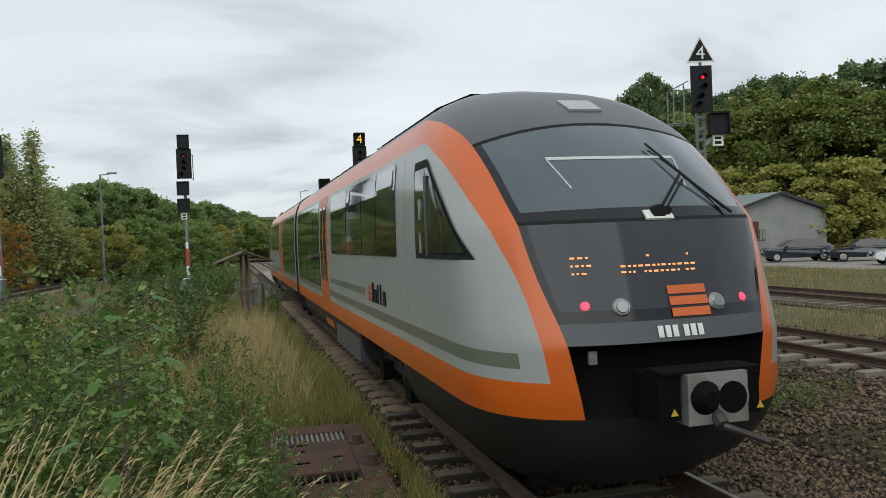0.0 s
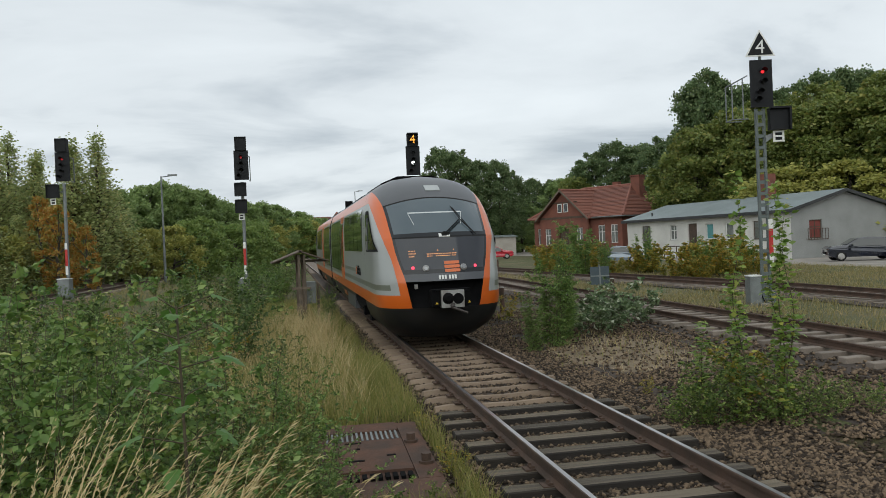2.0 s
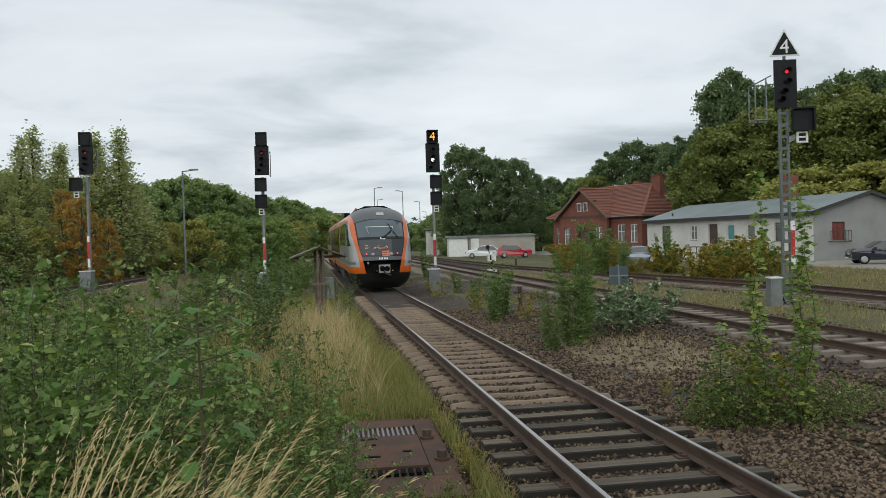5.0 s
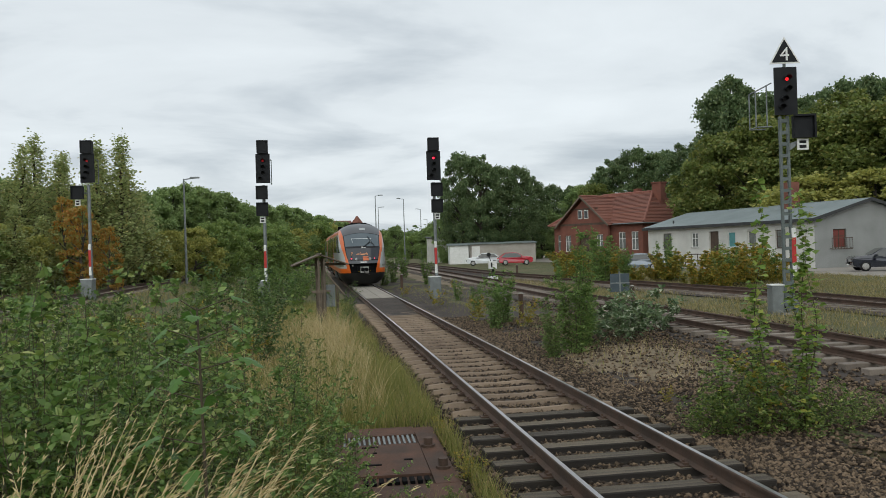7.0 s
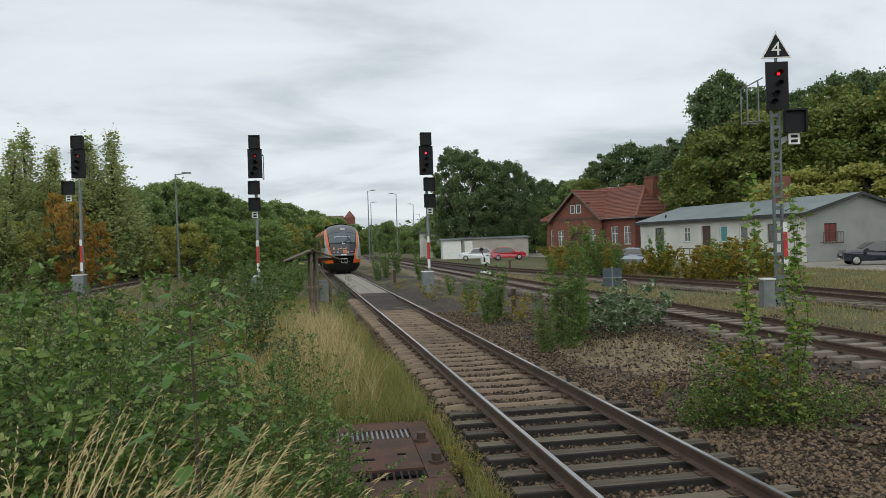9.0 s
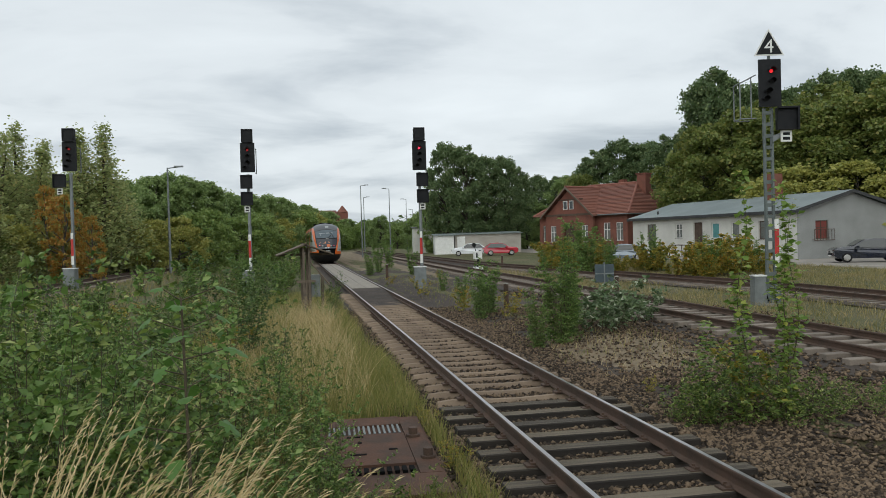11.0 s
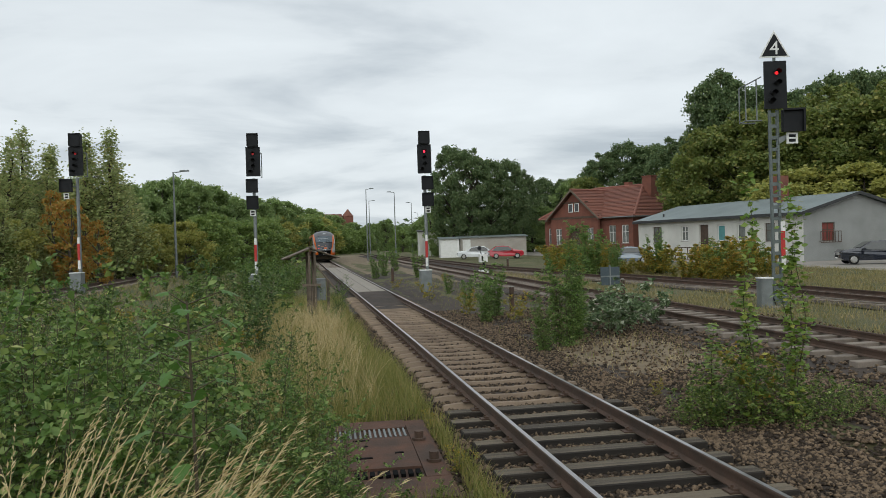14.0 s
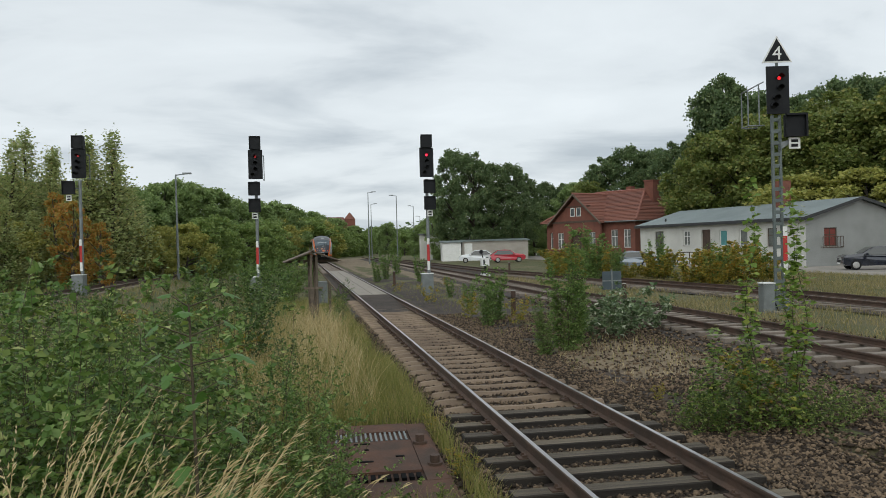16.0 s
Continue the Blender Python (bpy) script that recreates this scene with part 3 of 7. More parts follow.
def nose_meshes():
    rows, zones = nose_grid(), {}
    for j in range(len(rows) - 1):
        zm = (LEVELS[j] + LEVELS[j + 1]) / 2
        for i in range(len(rows[0]) - 1):
            zones.setdefault(nose_zone(zm, i), []).append((j, i))
    out = {}
    for name, cells in zones.items():
        split = name in ("flank", "olive_line", "orange_flank")
        for sides in (((-1,), (1,)) if split else ((-1, 1),)):
            verts, faces, index = [], [], {}
            for side in sides:
                for j, i in cells:
                    quad = []
                    for a, b in ((j, i), (j, i + 1), (j + 1, i + 1), (j + 1, i)):
                        key = (a, b, side if b else 0)
                        if key not in index:
                            x, y, z = rows[a][b]
                            if name == "coupler_recess":
                                y += 0.22 * step(0.85, 0.98, z) * step(1.42, 1.36, z) * step(F_PANEL(z), F_PANEL(z) - 0.06, x)
                            index[key] = len(verts)
                            verts.append((x * side, y, z))
                        quad.append(index[key])
                    if len(set(quad)) >= 3:
                        faces.append(quad if side > 0 else quad[::-1])
            out[name, sides[0]] = mesh_of(name, verts, faces, NOSE_MATS[name][0], True)
    return out


def skin_point(z, x, out=0.006):
    """A point just outside the nose skin, on the front."""
    return Vector((x, nose_y(z, x) - out, z))


def on_skin(z, x, out=0.006):
    """A pose on the nose skin: local x to the train's right seen from outside, local y up the skin, local z out."""
    e = 0.02
    tx = (skin_point(z, x + e, out) - skin_point(z, x - e, out)).normalized()
    tz = (skin_point(z + e, x, out) - skin_point(z - e, x, out)).normalized()
    n = tx.cross(tz).normalized()
    m = Matrix((tx, n.cross(tx), n)).transposed().to_4x4()
    return Matrix.Translation(skin_point(z, x, out)) @ m


def car_ring():
    """Half outline of the body behind the seam, bottom to top."""
    return [(F_WIDTH(z), z) for z in LEVELS]


def side_shell(parent, y0, y1):
    """Straight body between two cross sections, split by colour into long bands."""
    bands = (("side_skirt", 0.40, 0.85, SKIRT), ("orange_band", 0.85, 1.13, ORANGE), ("side_panel", 1.13, 1.23, SILVER), ("olive_line", 1.23, 1.35, OLIVE), ("side_panel", 1.35, 3.2, SILVER), ("upper_orange_band", 3.2, 3.5, ORANGE), ("roof", 3.5, 3.88, ROOFG))
    for name, z0, z1, m in bands:
        zs = sorted({z for z in LEVELS if z0 < z < z1} | {z0, z1})
        for sides in (((-1,), (1,)) if z1 < 3.6 else ((-1, 1),)):
            verts, faces = [], []
            for side in sides:
                base = len(verts)
                for z in zs:
                    verts += [(side * F_WIDTH(z), y0, z), (side * F_WIDTH(z), y1, z)]
                faces += [(base + 2 * k, base + 2 * k + 1, base + 2 * k + 3, base + 2 * k + 2)[::side] for k in range(len(zs) - 1)]
            if name != "side_skirt":
                piece(name, mesh_of(name, verts, faces, m, True), parent)
    for a, b in ((2.82, 3.35), (6.5, 16.3), (20.0, 29.8), (32.95, 33.48)):
        if y0 - 0.1 <= a and b <= y1 + 0.1:
            for side in (-1, 1):
                verts = [(side * F_WIDTH(z), y, z) for z in (0.40, 0.52, 0.65, 0.85) for y in (a, b)] + [(side * 1.0, y, z) for y in (a, b) for z in (0.42, 0.78)]
                faces = [(2 * k, 2 * k + 1, 2 * k + 3, 2 * k + 2)[::side] for k in range(3)] + [(0, 2, 4, 6, 9, 8), (1, 3, 5, 7, 11, 10), (0, 1, 10, 8)]
                piece("side_skirt", mesh_of("side_skirt", verts, faces, SKIRT), parent)
    # end walls
    for y in (y0, y1):
        ring = [(F_WIDTH(z), z) for z in LEVELS if z >= 0.4]
        verts = [(x, y, z) for x, z in ring] + [(-x, y, z) for x, z in reversed(ring)]
        piece("end_wall", mesh_of("end_wall", verts, [list(range(len(verts)))], SKIRT), parent)


def side_pane(parent, name, y0, y1, z0, z1, m, out=0.012, r=0.05):
    """A flush pane on both sides of the body that follows its outline; the corners are rounded."""
    zs = [z0, z0 + r * 0.3, z0 + r] + list(np.linspace(z0 + r, z1 - r, 5))[1:-1] + [z1 - r, z1 - r * 0.3, z1]
    ins = [r, r * 0.3, 0, 0, 0, 0, 0, r * 0.3, r]
    for side in (-1, 1):
        verts, faces = [], []
        for z, q in zip(zs, ins):
            x = side * (F_WIDTH(z) + out)
            verts += [(x, y0 + q, z), (x, y1 - q, z)]
        n = len(verts)
        for z, q in zip(zs, ins):
            x = side * (F_WIDTH(z) - 0.01)
            verts += [(x, y0 + q, z), (x, y1 - q, z)]
        for k in range(len(zs) - 1):
            faces.append((2 * k, 2 * k + 1, 2 * k + 3, 2 * k + 2)[::side])
            faces.append((2 * k, 2 * k + 2, n + 2 * k + 2, n + 2 * k))
            faces.append((2 * k + 1, 2 * k + 3, n + 2 * k + 3, n + 2 * k + 1))
        faces += [(0, 1, n + 1, n), (n - 2, n - 1, 2 * n - 1, 2 * n - 2)]
        piece(name, mesh_of(name, verts, faces, m), parent)


def add_nose(train, rear, meshes):
    """One cab. The rear cab is the same turned about."""
    m = pose(0, 36.3, 0, 0, 0, 180) if rear else pose(0, 0, 0)
    obs = {}
    for (name, _), me in meshes.items():
        obs[name] = piece(name, me, train, m, NOSE_MATS[name][1])
    # triangular cab side windows: dark frame and glass
    for side in (-1, 1):
        for name, shrink, out, mm in (("side_window_frame", 0.0, 0.012, RUBBER), ("side_window", 0.055, 0.02, GLASS)):
            zs = np.linspace(2.07 + shrink, 3.03 - shrink * 1.6, 8)
            verts, faces = [], []
            for z in zs:
                k = (z - 2.07) / 0.96
                ya = float(np.interp(k, [0, 1], [0.54, 1.80])) + shrink * 0.9
                yb = 2.27 - shrink
                ya = min(ya, yb - 0.03)
                for q in range(6):
                    y = ya + (yb - ya) * q / 5
                    lo, hi = 0.3, F_WIDTH(z)
                    for _ in range(30):
                        mid = (lo + hi) / 2
                        lo, hi = (mid, hi) if nose_y(z, mid) < y else (lo, mid)
                    verts.append((side * (lo + out), y - out * 0.3, z))
            for j in range(len(zs) - 1):
                for q in range(5):
                    faces.append((j * 6 + q, j * 6 + q + 1, (j + 1) * 6 + q + 1, (j + 1) * 6 + q)[::side])
            piece(name, mesh_of(name, verts, faces, mm, True), train, m)
        # open quarter light behind the front pillar
        for zz in (2.12, 2.45):
            part("window_catch", boxes((side * (F_WIDTH(zz) + 0.014), 1.98, zz, side * (F_WIDTH(zz) + 0.03), 2.02, zz + 0.2)), STEEL, train).matrix_basis = m
        part("window_pillar", boxes((side * (F_WIDTH(2.5) + 0.012), 1.70, 2.10, side * (F_WIDTH(2.5) + 0.028), 1.78, 2.86)), STRIPG, train).matrix_basis = m
    # lamps
    for x in (-0.68, 0.68):
        bm = bmesh.new()
        tube(bm, (0, 0, 0), (0, 0, 0.012), 0.036, 0.026, 14)
        part("tail_light", bm, RUBBER if rear else TAILRED, train, "red tail light").matrix_basis = m @ on_skin(1.70, x, 0.004)
        bm = bmesh.new()
        tube(bm, (0, 0, 0), (0, 0, 0.02), 0.075, 0.06, 18)
        hl = part("headlight", bm, STEEL, train, "round unlit headlight")
        hl.matrix_basis = m @ on_skin(1.68, x * 0.60, 0.004)
        bm = bmesh.new()
        tube(bm, (0, 0, 0.02), (0, 0, 0.03), 0.054, 0.044, 18)
        part("lens", bm, LENS, hl)
    if rear:
        return obs
    # operator's emblem of three bars
    for k in range(3):
        bm = boxes((-0.165, -0.034, 0, 0.165, 0.034, 0.006))
        part("emblem_bar", bm, ORANGE, obs["front_panel"], "orange emblem bar").matrix_basis = on_skin(1.62 + 0.085 * k, 0.16 - 0.004 * k, 0.008)
    # dot display, line number and destination
    rng = random.Random(3)
    for x0, x1, zrows in ((-0.74, -0.57, (1.94, 2.00, 2.06)), (-0.36, 0.30, (1.94, 1.985, 2.06))):
        for r, z in enumerate(zrows):
            x = x0
            while x < x1 - 0.02:
                w = rng.choice((0.022, 0.03, 0.045))
                skip = (r == 2 and x0 > -0.5 and rng.random() < 0.75) or rng.random() < 0.15
                if not skip:
                    bm = boxes((0, -0.0075, 0, w * 0.85, 0.0075, 0.003))
                    part("display_dots", bm, AMBER, obs["front_panel"]).matrix_basis = on_skin(z, x, 0.006)
                x += w + 0.014
    for k in range(6):
        bm = boxes((-0.022, -0.045, 0, 0.022, 0.045, 0.004))
        part("number_bar", bm, WHITEP, obs["number_strip"], "white bar of the vehicle number").matrix_basis = on_skin(1.485, -0.13 + 0.062 * k + (0.03 if k > 2 else 0), 0.008)
    # wiper
    wip = part("wiper", tubes(((0.06, nose_y(2.40, 0.06) - 0.05, 2.40), (0.48, nose_y(2.72, 0.48) - 0.05, 2.72), 0.012), ((0.10, nose_y(2.40, 0.1) - 0.05, 2.38), (0.50, nose_y(2.70, 0.5) - 0.05, 2.68), 0.009), seg=6), RUBBER, train, "black windscreen wiper")
    part("wiper_blade", tubes(((0.36, nose_y(3.02, 0.36) - 0.05, 3.03), (0.50, nose_y(2.72, 0.5) - 0.06, 2.72), 0.010), ((0.50, nose_y(2.72, 0.5) - 0.06, 2.72), (0.78, nose_y(2.38, 0.78) - 0.05, 2.38), 0.012), ((0.40, nose_y(3.0, 0.4) - 0.03, 3.0), (0.74, nose_y(2.42, 0.74) - 0.03, 2.42), 0.009), seg=6), RUBBER, wip)
    bm = boxes((-0.12, -0.05, 0, 0.12, 0.05, 0.02))
    part("wiper_plate", bm, WHITEP, train, "white wiper base plate", bevel=0.008).matrix_basis = on_skin(2.37, 0.06, 0.004)
    part("wiper_hub", tubes(((0.06, nose_y(2.4, 0) - 0.07, 2.40), (0.06, nose_y(2.4, 0) + 0.0, 2.40), 0.06), ((0.14, nose_y(2.4, 0) - 0.06, 2.41), (0.14, nose_y(2.4, 0), 2.41), 0.035), seg=10), RUBBER, train)
    # sun blind seen behind the windscreen
    bm = bmesh.new()
    for k in range(12):
        xa, xb = -0.62 + 1.2 * k / 12, -0.62 + 1.2 * (k + 1) / 12
        zz = 2.90
        vs = [bm.verts.new(skin_point(z, x, 0.004)) for x, z in ((xa, zz - 0.014), (xb, zz - 0.014), (xb, zz + 0.014), (xa, zz + 0.014))]
        bm.faces.new(vs)
    part("blind_rail", bm, STRIPW, train, "pale blind rail behind the windscreen")
    for s in (-1, 1):
        strut = bmesh.new()
        tube(strut, skin_point(2.89, s * 0.60 - 0.02, 0.006), skin_point(2.62, s * 0.52 - 0.02, 0.006), 0.008, seg=6)
        part("blind_strut", strut, STRIPW, train, "pale blind strut behind the windscreen")
    # roof hatch
    bm = boxes((-0.17, -0.16, -0.01, 0.17, 0.16, 0.012))
    part("roof_hatch", bm, SILVER, obs["roof_cap"], "pale roof hatch", bevel=0.006).matrix_basis = on_skin(3.50, 0.1, 0.004)
    # coupler
    cp = part("coupler", boxes((-0.20, -0.74, 0.87, 0.28, -0.50, 1.23)), STEEL, train, "grey steel coupler head", bevel=0.02)
    part("coupler_side_box", boxes((-0.38, -0.66, 0.90, -0.215, -0.3, 1.22)), RECESS, cp, "black contact box", bevel=0.015)
    part("coupler_side_box", boxes((0.295, -0.66, 0.90, 0.43, -0.3, 1.2)), RECESS, cp, "black contact box", bevel=0.015)
    part("coupler_cover", boxes((-0.37, -0.69, 1.225, 0.42, -0.42, 1.25)), RECESS, cp, bevel=0.01)
    part("coupler_cone", tubes(((-0.06, -0.82, 1.06), (-0.06, -0.735, 1.06), 0.06, 0.125), seg=18), RECESS, cp)
    part("coupler_cup", tubes(((0.15, -0.752, 1.05), (0.15, -0.70, 1.05), 0.115), seg=18), RECESS, cp)
    part("coupler_ring", tubes(((0.15, -0.748, 1.05), (0.15, -0.742, 1.05), 0.135), seg=18), STEEL, cp)
    part("coupler_arm", tubes(((0.03, -0.80, 0.87), (0.30, -0.94, 0.76), 0.024), ((0.03, -0.80, 0.87), (0.03, -0.7, 0.95), 0.05), seg=8), STEELDK, cp)
    part("coupler_shank", boxes((-0.12, -0.5, 0.92, 0.2, 0.4, 1.18)), RECESS, cp)
    for x in (-0.30, 0.39):
        bm = bmesh.new()
        prism(bm, [(-0.03, 0.95), (0.03, 0.95), (0, 1.0)], 1, -0.727, -0.722)
        part("warning_mark", bm, AMBERP, cp, "small yellow warning triangle").matrix_basis = pose(x, 0, 0)
    bm = boxes((-0.035, 0, -0.05, 0.035, 0.03, 0.05))
    part("step_bracket", bm, STEEL, train).matrix_basis = pose(-0.62, -0.12, 1.30)
    return obs


STRIPW = mat("pale_blind", (0.55, 0.58, 0.58), (0.5, 0.52, 0.52), 2, 0.5, 0, 0.0, 30)
AMBERP = mat("yellow_paint", (0.62, 0.42, 0.03), (0.55, 0.36, 0.03), 4, 0.5, 0, 0.0, 30)
WHEELS = []


def add_bogie(train, yc):
    fr = part("bogie_frame", boxes((-1.05, yc - 1.5, 0.42, -0.88, yc + 1.5, 0.62), (0.88, yc - 1.5, 0.42, 1.05, yc + 1.5, 0.62), (-0.9, yc - 0.2, 0.4, 0.9, yc + 0.2, 0.6)), SKIRT, train, "dark bogie frame", bevel=0.02)
    for s in (-1, 1):
        for dy in (-0.9, 0.9):
            part("axle_box", boxes((s * 1.06, yc + dy - 0.16, 0.26, s * 1.2, yc + dy + 0.16, 0.52)), RECESS, fr, bevel=0.03)
        part("spring", tubes(((s * 1.0, yc - 0.3, 0.6), (s * 1.0, yc - 0.3, 0.78), 0.14), ((s * 1.0, yc + 0.3, 0.6), (s * 1.0, yc + 0.3, 0.78), 0.14), seg=12), RUBBER, fr)
    for dy in (-0.95, 0.95):
        bm = bmesh.new()
        for s in (-1, 1):
            tube(bm, (s * 0.70, 0, 0), (s * 0.815, 0, 0), 0.385, 0.375, 28)
            tube(bm, (s * 0.66, 0, 0), (s * 0.70, 0, 0), 0.41, 0.40, 28)
            for k in range(4):
                a = k * math.pi / 2
                tube(bm, (s * 0.815, 0.2 * math.cos(a), 0.2 * math.sin(a)), (s * 0.83, 0.2 * math.cos(a), 0.2 * math.sin(a)), 0.03, seg=6)
        tube(bm, (-0.8, 0, 0), (0.8, 0, 0), 0.08, seg=12)
        w = part("wheelset", bm, STEELDK, train, "worn steel wheels on an axle")
        WHEELS.append((w, (0, yc + dy, 0.385)))


STEELDK = mat("dark_wheel_steel", (0.09, 0.08, 0.075), (0.05, 0.042, 0.038), 5, 0.6, 0.5, 0.15, 60)


def build_train():
    tr = thing("railcar", "orange and pale grey railcar, dark front, red tail lights", "train", (XC, 5.71, 0))
    meshes = nose_meshes()
    add_nose(tr, False, meshes)
    add_nose(tr, True, meshes)
    JOINT = 18.15
    for y0, y1 in ((SEAM, JOINT - 0.35), (JOINT + 0.35, 36.3 - SEAM)):
        side_shell(tr, y0 + 0.006, y1)
    bm = bmesh.new()
    ring = [(F_WIDTH(z) - 0.12, z) for z in LEVELS if 0.6 < z < 3.7]
    for k in range(7):
        y = JOINT - 0.36 + 0.12 * k
        out = 0.0 if k % 2 else 0.05
        pts = [(x + out, z) for x, z in ring] + [(-x - out, z) for x, z in reversed(ring)]
        prism(bm, pts, 1, y - 0.03, y + 0.07)
    part("gangway_bellows", bm, RUBBER, tr, "black rubber gangway bellows")
    # windows and doors, front car then rear car
    wz0, wz1 = 2.07, 3.13
    for a, b in ((3.30, 4.55), (4.60, 5.75), (5.80, 7.35), (7.40, 9.45)):
        side_pane(tr, "window", a, b, wz0, wz1, GLASS)
    for a, b in ((3.36, 4.5), (6.9, 7.3)):
        side_pane(tr, "window_vent", a + 0.08, b - 0.08, 2.72, 3.08, VENTG, 0.018, 0.03)
    for a, b in ((10.2, 10.78), (10.8, 11.4)):
        side_pane(tr, "door_leaf", a, b, 0.55, 3.2, ORANGE, 0.014, 0.04)
        side_pane(tr, "door_glass", a + 0.12, b - 0.1, 1.5, 3.0, GLASS, 0.022, 0.06)
    for a, b in ((11.7, 12.9), (12.95, 14.6), (14.65, 16.2), (16.25, 17.3)):
        side_pane(tr, "window", a, b, 1.35, wz1, GLASS)
    for a, b in ((18.9, 20.4), (20.45, 22.0), (22.05, 23.6), (23.65, 24.5)):
        side_pane(tr, "window", a, b, 1.35, wz1, GLASS)
    for a, b in ((24.9, 25.48), (25.5, 26.1)):
        side_pane(tr, "door_leaf", a, b, 0.55, 3.2, ORANGE, 0.014, 0.04)
    for a, b in ((27.0, 28.9), (28.95, 30.4), (30.45, 31.7), (31.75, 33.0)):
        side_pane(tr, "window", a, b, wz0, wz1, GLASS)
    side_pane(tr, "upper_line", 5.7, 9.95, 1.50, 1.60, OLIVE, 0.008, 0.01)
    # operator's mark on the flank: a small bar emblem and plain bars for the lettering
    for side in (-1, 1):
        bm = bmesh.new()
        for k in range(3):
            box(bm, side * 1.413, 5.22, 1.44 + 0.075 * k, side * 1.424, 5.40, 1.495 + 0.075 * k)
        part("emblem", bm, ORANGE, tr, "orange three-bar emblem")
        for k, (w, h) in enumerate(((0.10, 0.26), (0.10, 0.18), (0.05, 0.24), (0.05, 0.26), (0.15, 0.18))):
            y = 5.06 - 0.20 * k
            part("lettering_bar", boxes((side * 1.413, y - w, 1.44, side * 1.424, y, 1.44 + h)), RUBBER, tr, "dark bar of the operator's lettering")
    # roof gear
    for y0, y1, h in ((3.3, 6.8, 0.16), (8.6, 11.8, 0.20), (12.4, 16.0, 0.22), (20.0, 24.0, 0.22), (26.0, 31.0, 0.22)):
        bm = bmesh.new()
        prism(bm, [(-1.0, 3.58), (-0.86, 3.78), (-0.45, 3.88 + h * 0.4), (0.45, 3.88 + h * 0.4), (0.86, 3.78), (1.0, 3.58)], 1, y0, y1)
        part("roof_unit", bm, RECESS, tr, "black roof equipment hood", bevel=0.04)
    part("exhaust", boxes((-0.75, 17.2, 3.7, -0.45, 17.5, 4.12)), RECESS, tr, "black exhaust stack", bevel=0.03)
    for yc in (4.9, 18.15, 31.4):
        add_bogie(tr, yc)
    part("underframe", boxes((-1.1, 6.9, 0.35, 1.1, 16.3, 0.75), (-1.1, 20.0, 0.35, 1.1, 29.0, 0.75)), RECESS, tr, bevel=0.04)
    for s in (-1, 1):
        part("equipment_cover", boxes((s * 1.2, 6.7, 0.38, s * 1.36, 9.6, 0.76)), STRIPG, tr, bevel=0.03)
    part("cab_floor", boxes((-1.2, 0.6, 0.85, 1.2, 36.3 - 0.6, 0.95)), RECESS, tr)
    return tr


VENTG = mat("pale_vent_glass", (0.05, 0.06, 0.06), (0.04, 0.045, 0.045), 0.7, 0.06, 0, 0.0, 30, coat=1.0)
railcar = build_train()


# distance of the lamps along the track, time by time
RUN = [(0.0, 5.71), (0.5, 8.36), (1.0, 11.07), (1.5, 14.02), (2.0, 16.92), (2.5, 19.83), (3.0, 22.85), (3.5, 25.91), (4.0, 29.0), (5.0, 35.2), (6.5, 44.7), (7.5, 51.3), (9.0, 62.0), (10.2, 71.2), (11.5, 81.5), (13.0, 93.2), (14.5, 105.2), (16.0, 117.0)]


def run_at(t):
    ts, ys = [r[0] for r in RUN], [r[1] for r in RUN]
    k = max(1, min(len(ts) - 2, int(np.searchsorted(ts, t))))
    i = k - 1

    def slope(q):
        q0, q1 = max(0, q - 1), min(len(ts) - 1, q + 1)
        return (ys[q1] - ys[q0]) / (ts[q1] - ts[q0])
    if t >= ts[-2]:
        i = len(ts) - 2
    h = ts[i + 1] - ts[i]
    u = (t - ts[i]) / h
    return ((2 * u ** 3 - 3 * u * u + 1) * ys[i] + (u ** 3 - 2 * u * u + u) * h * slope(i) + (3 * u * u - 2 * u ** 3) * ys[i + 1] + (u ** 3 - u * u) * h * slope(i + 1))


def motions():
    def train_pose(t):
        y = run_at(t)
        a, b = track_x(y + 4.9), track_x(y + 31.4)
        return pose(a + (a - b) / 26.5 * 4.9, y, 0, 0, 0, math.degrees(math.atan2(a - b, 26.5)))
    walk(railcar, [(t, train_pose(t)) for t in [0.25 * k for k in range(65)]])
    # the signal falls to red behind the train: added flaps hide and bare its lamps
    for sh, at, red in LAMP_FLAPS:
        shut, clear = pose(*at), pose(*at, -84)
        before, after = (shut, clear) if red else (clear, shut)
        walk(sh, [(0.0, before), (6.35, before), (6.45, after), (16.0, after)])
    for w, at in WHEELS:
        rows = []
        for k in range(241):
            t = 16.0 * k / 240
            a = -(run_at(t) - 5.71) / 0.385
            rows.append((t, Matrix.Translation(at) @ Matrix.Rotation(a, 4, "X")))
        walk(w, rows)


# ---- signals and small railway things ----
def add_hood(parent, x, y, z, r=0.11):
    """A half-round visor over a lamp, open below."""
    bm = bmesh.new()
    n, verts = 8, []
    for k in range(n + 1):
        a = math.pi * (0.0 + k / n)
        c, s = math.cos(a), math.sin(a)
        verts.append([bm.verts.new((x + r * c, y, z + r * s)), bm.verts.new((x + r * c, y - 0.22, z + r * s + 0.01)), bm.verts.new((x + (r - 0.012) * c, y - 0.22, z + (r - 0.012) * s + 0.01)), bm.verts.new((x + (r - 0.012) * c, y, z + (r - 0.012) * s))])
    for k in range(n):
        for i in range(4):
            bm.faces.new((verts[k][i], verts[k + 1][i], verts[k + 1][(i + 1) % 4], verts[k][(i + 1) % 4]))
    return part("visor", bm, SIGBLK, parent)


def lamp_disc(parent, x, y, z, m, name="lamp", label=""):
    return part(name, tubes(((x, y + 0.01, z), (x, y - 0.012, z), 0.058, 0.052), seg=16), m, parent, label)


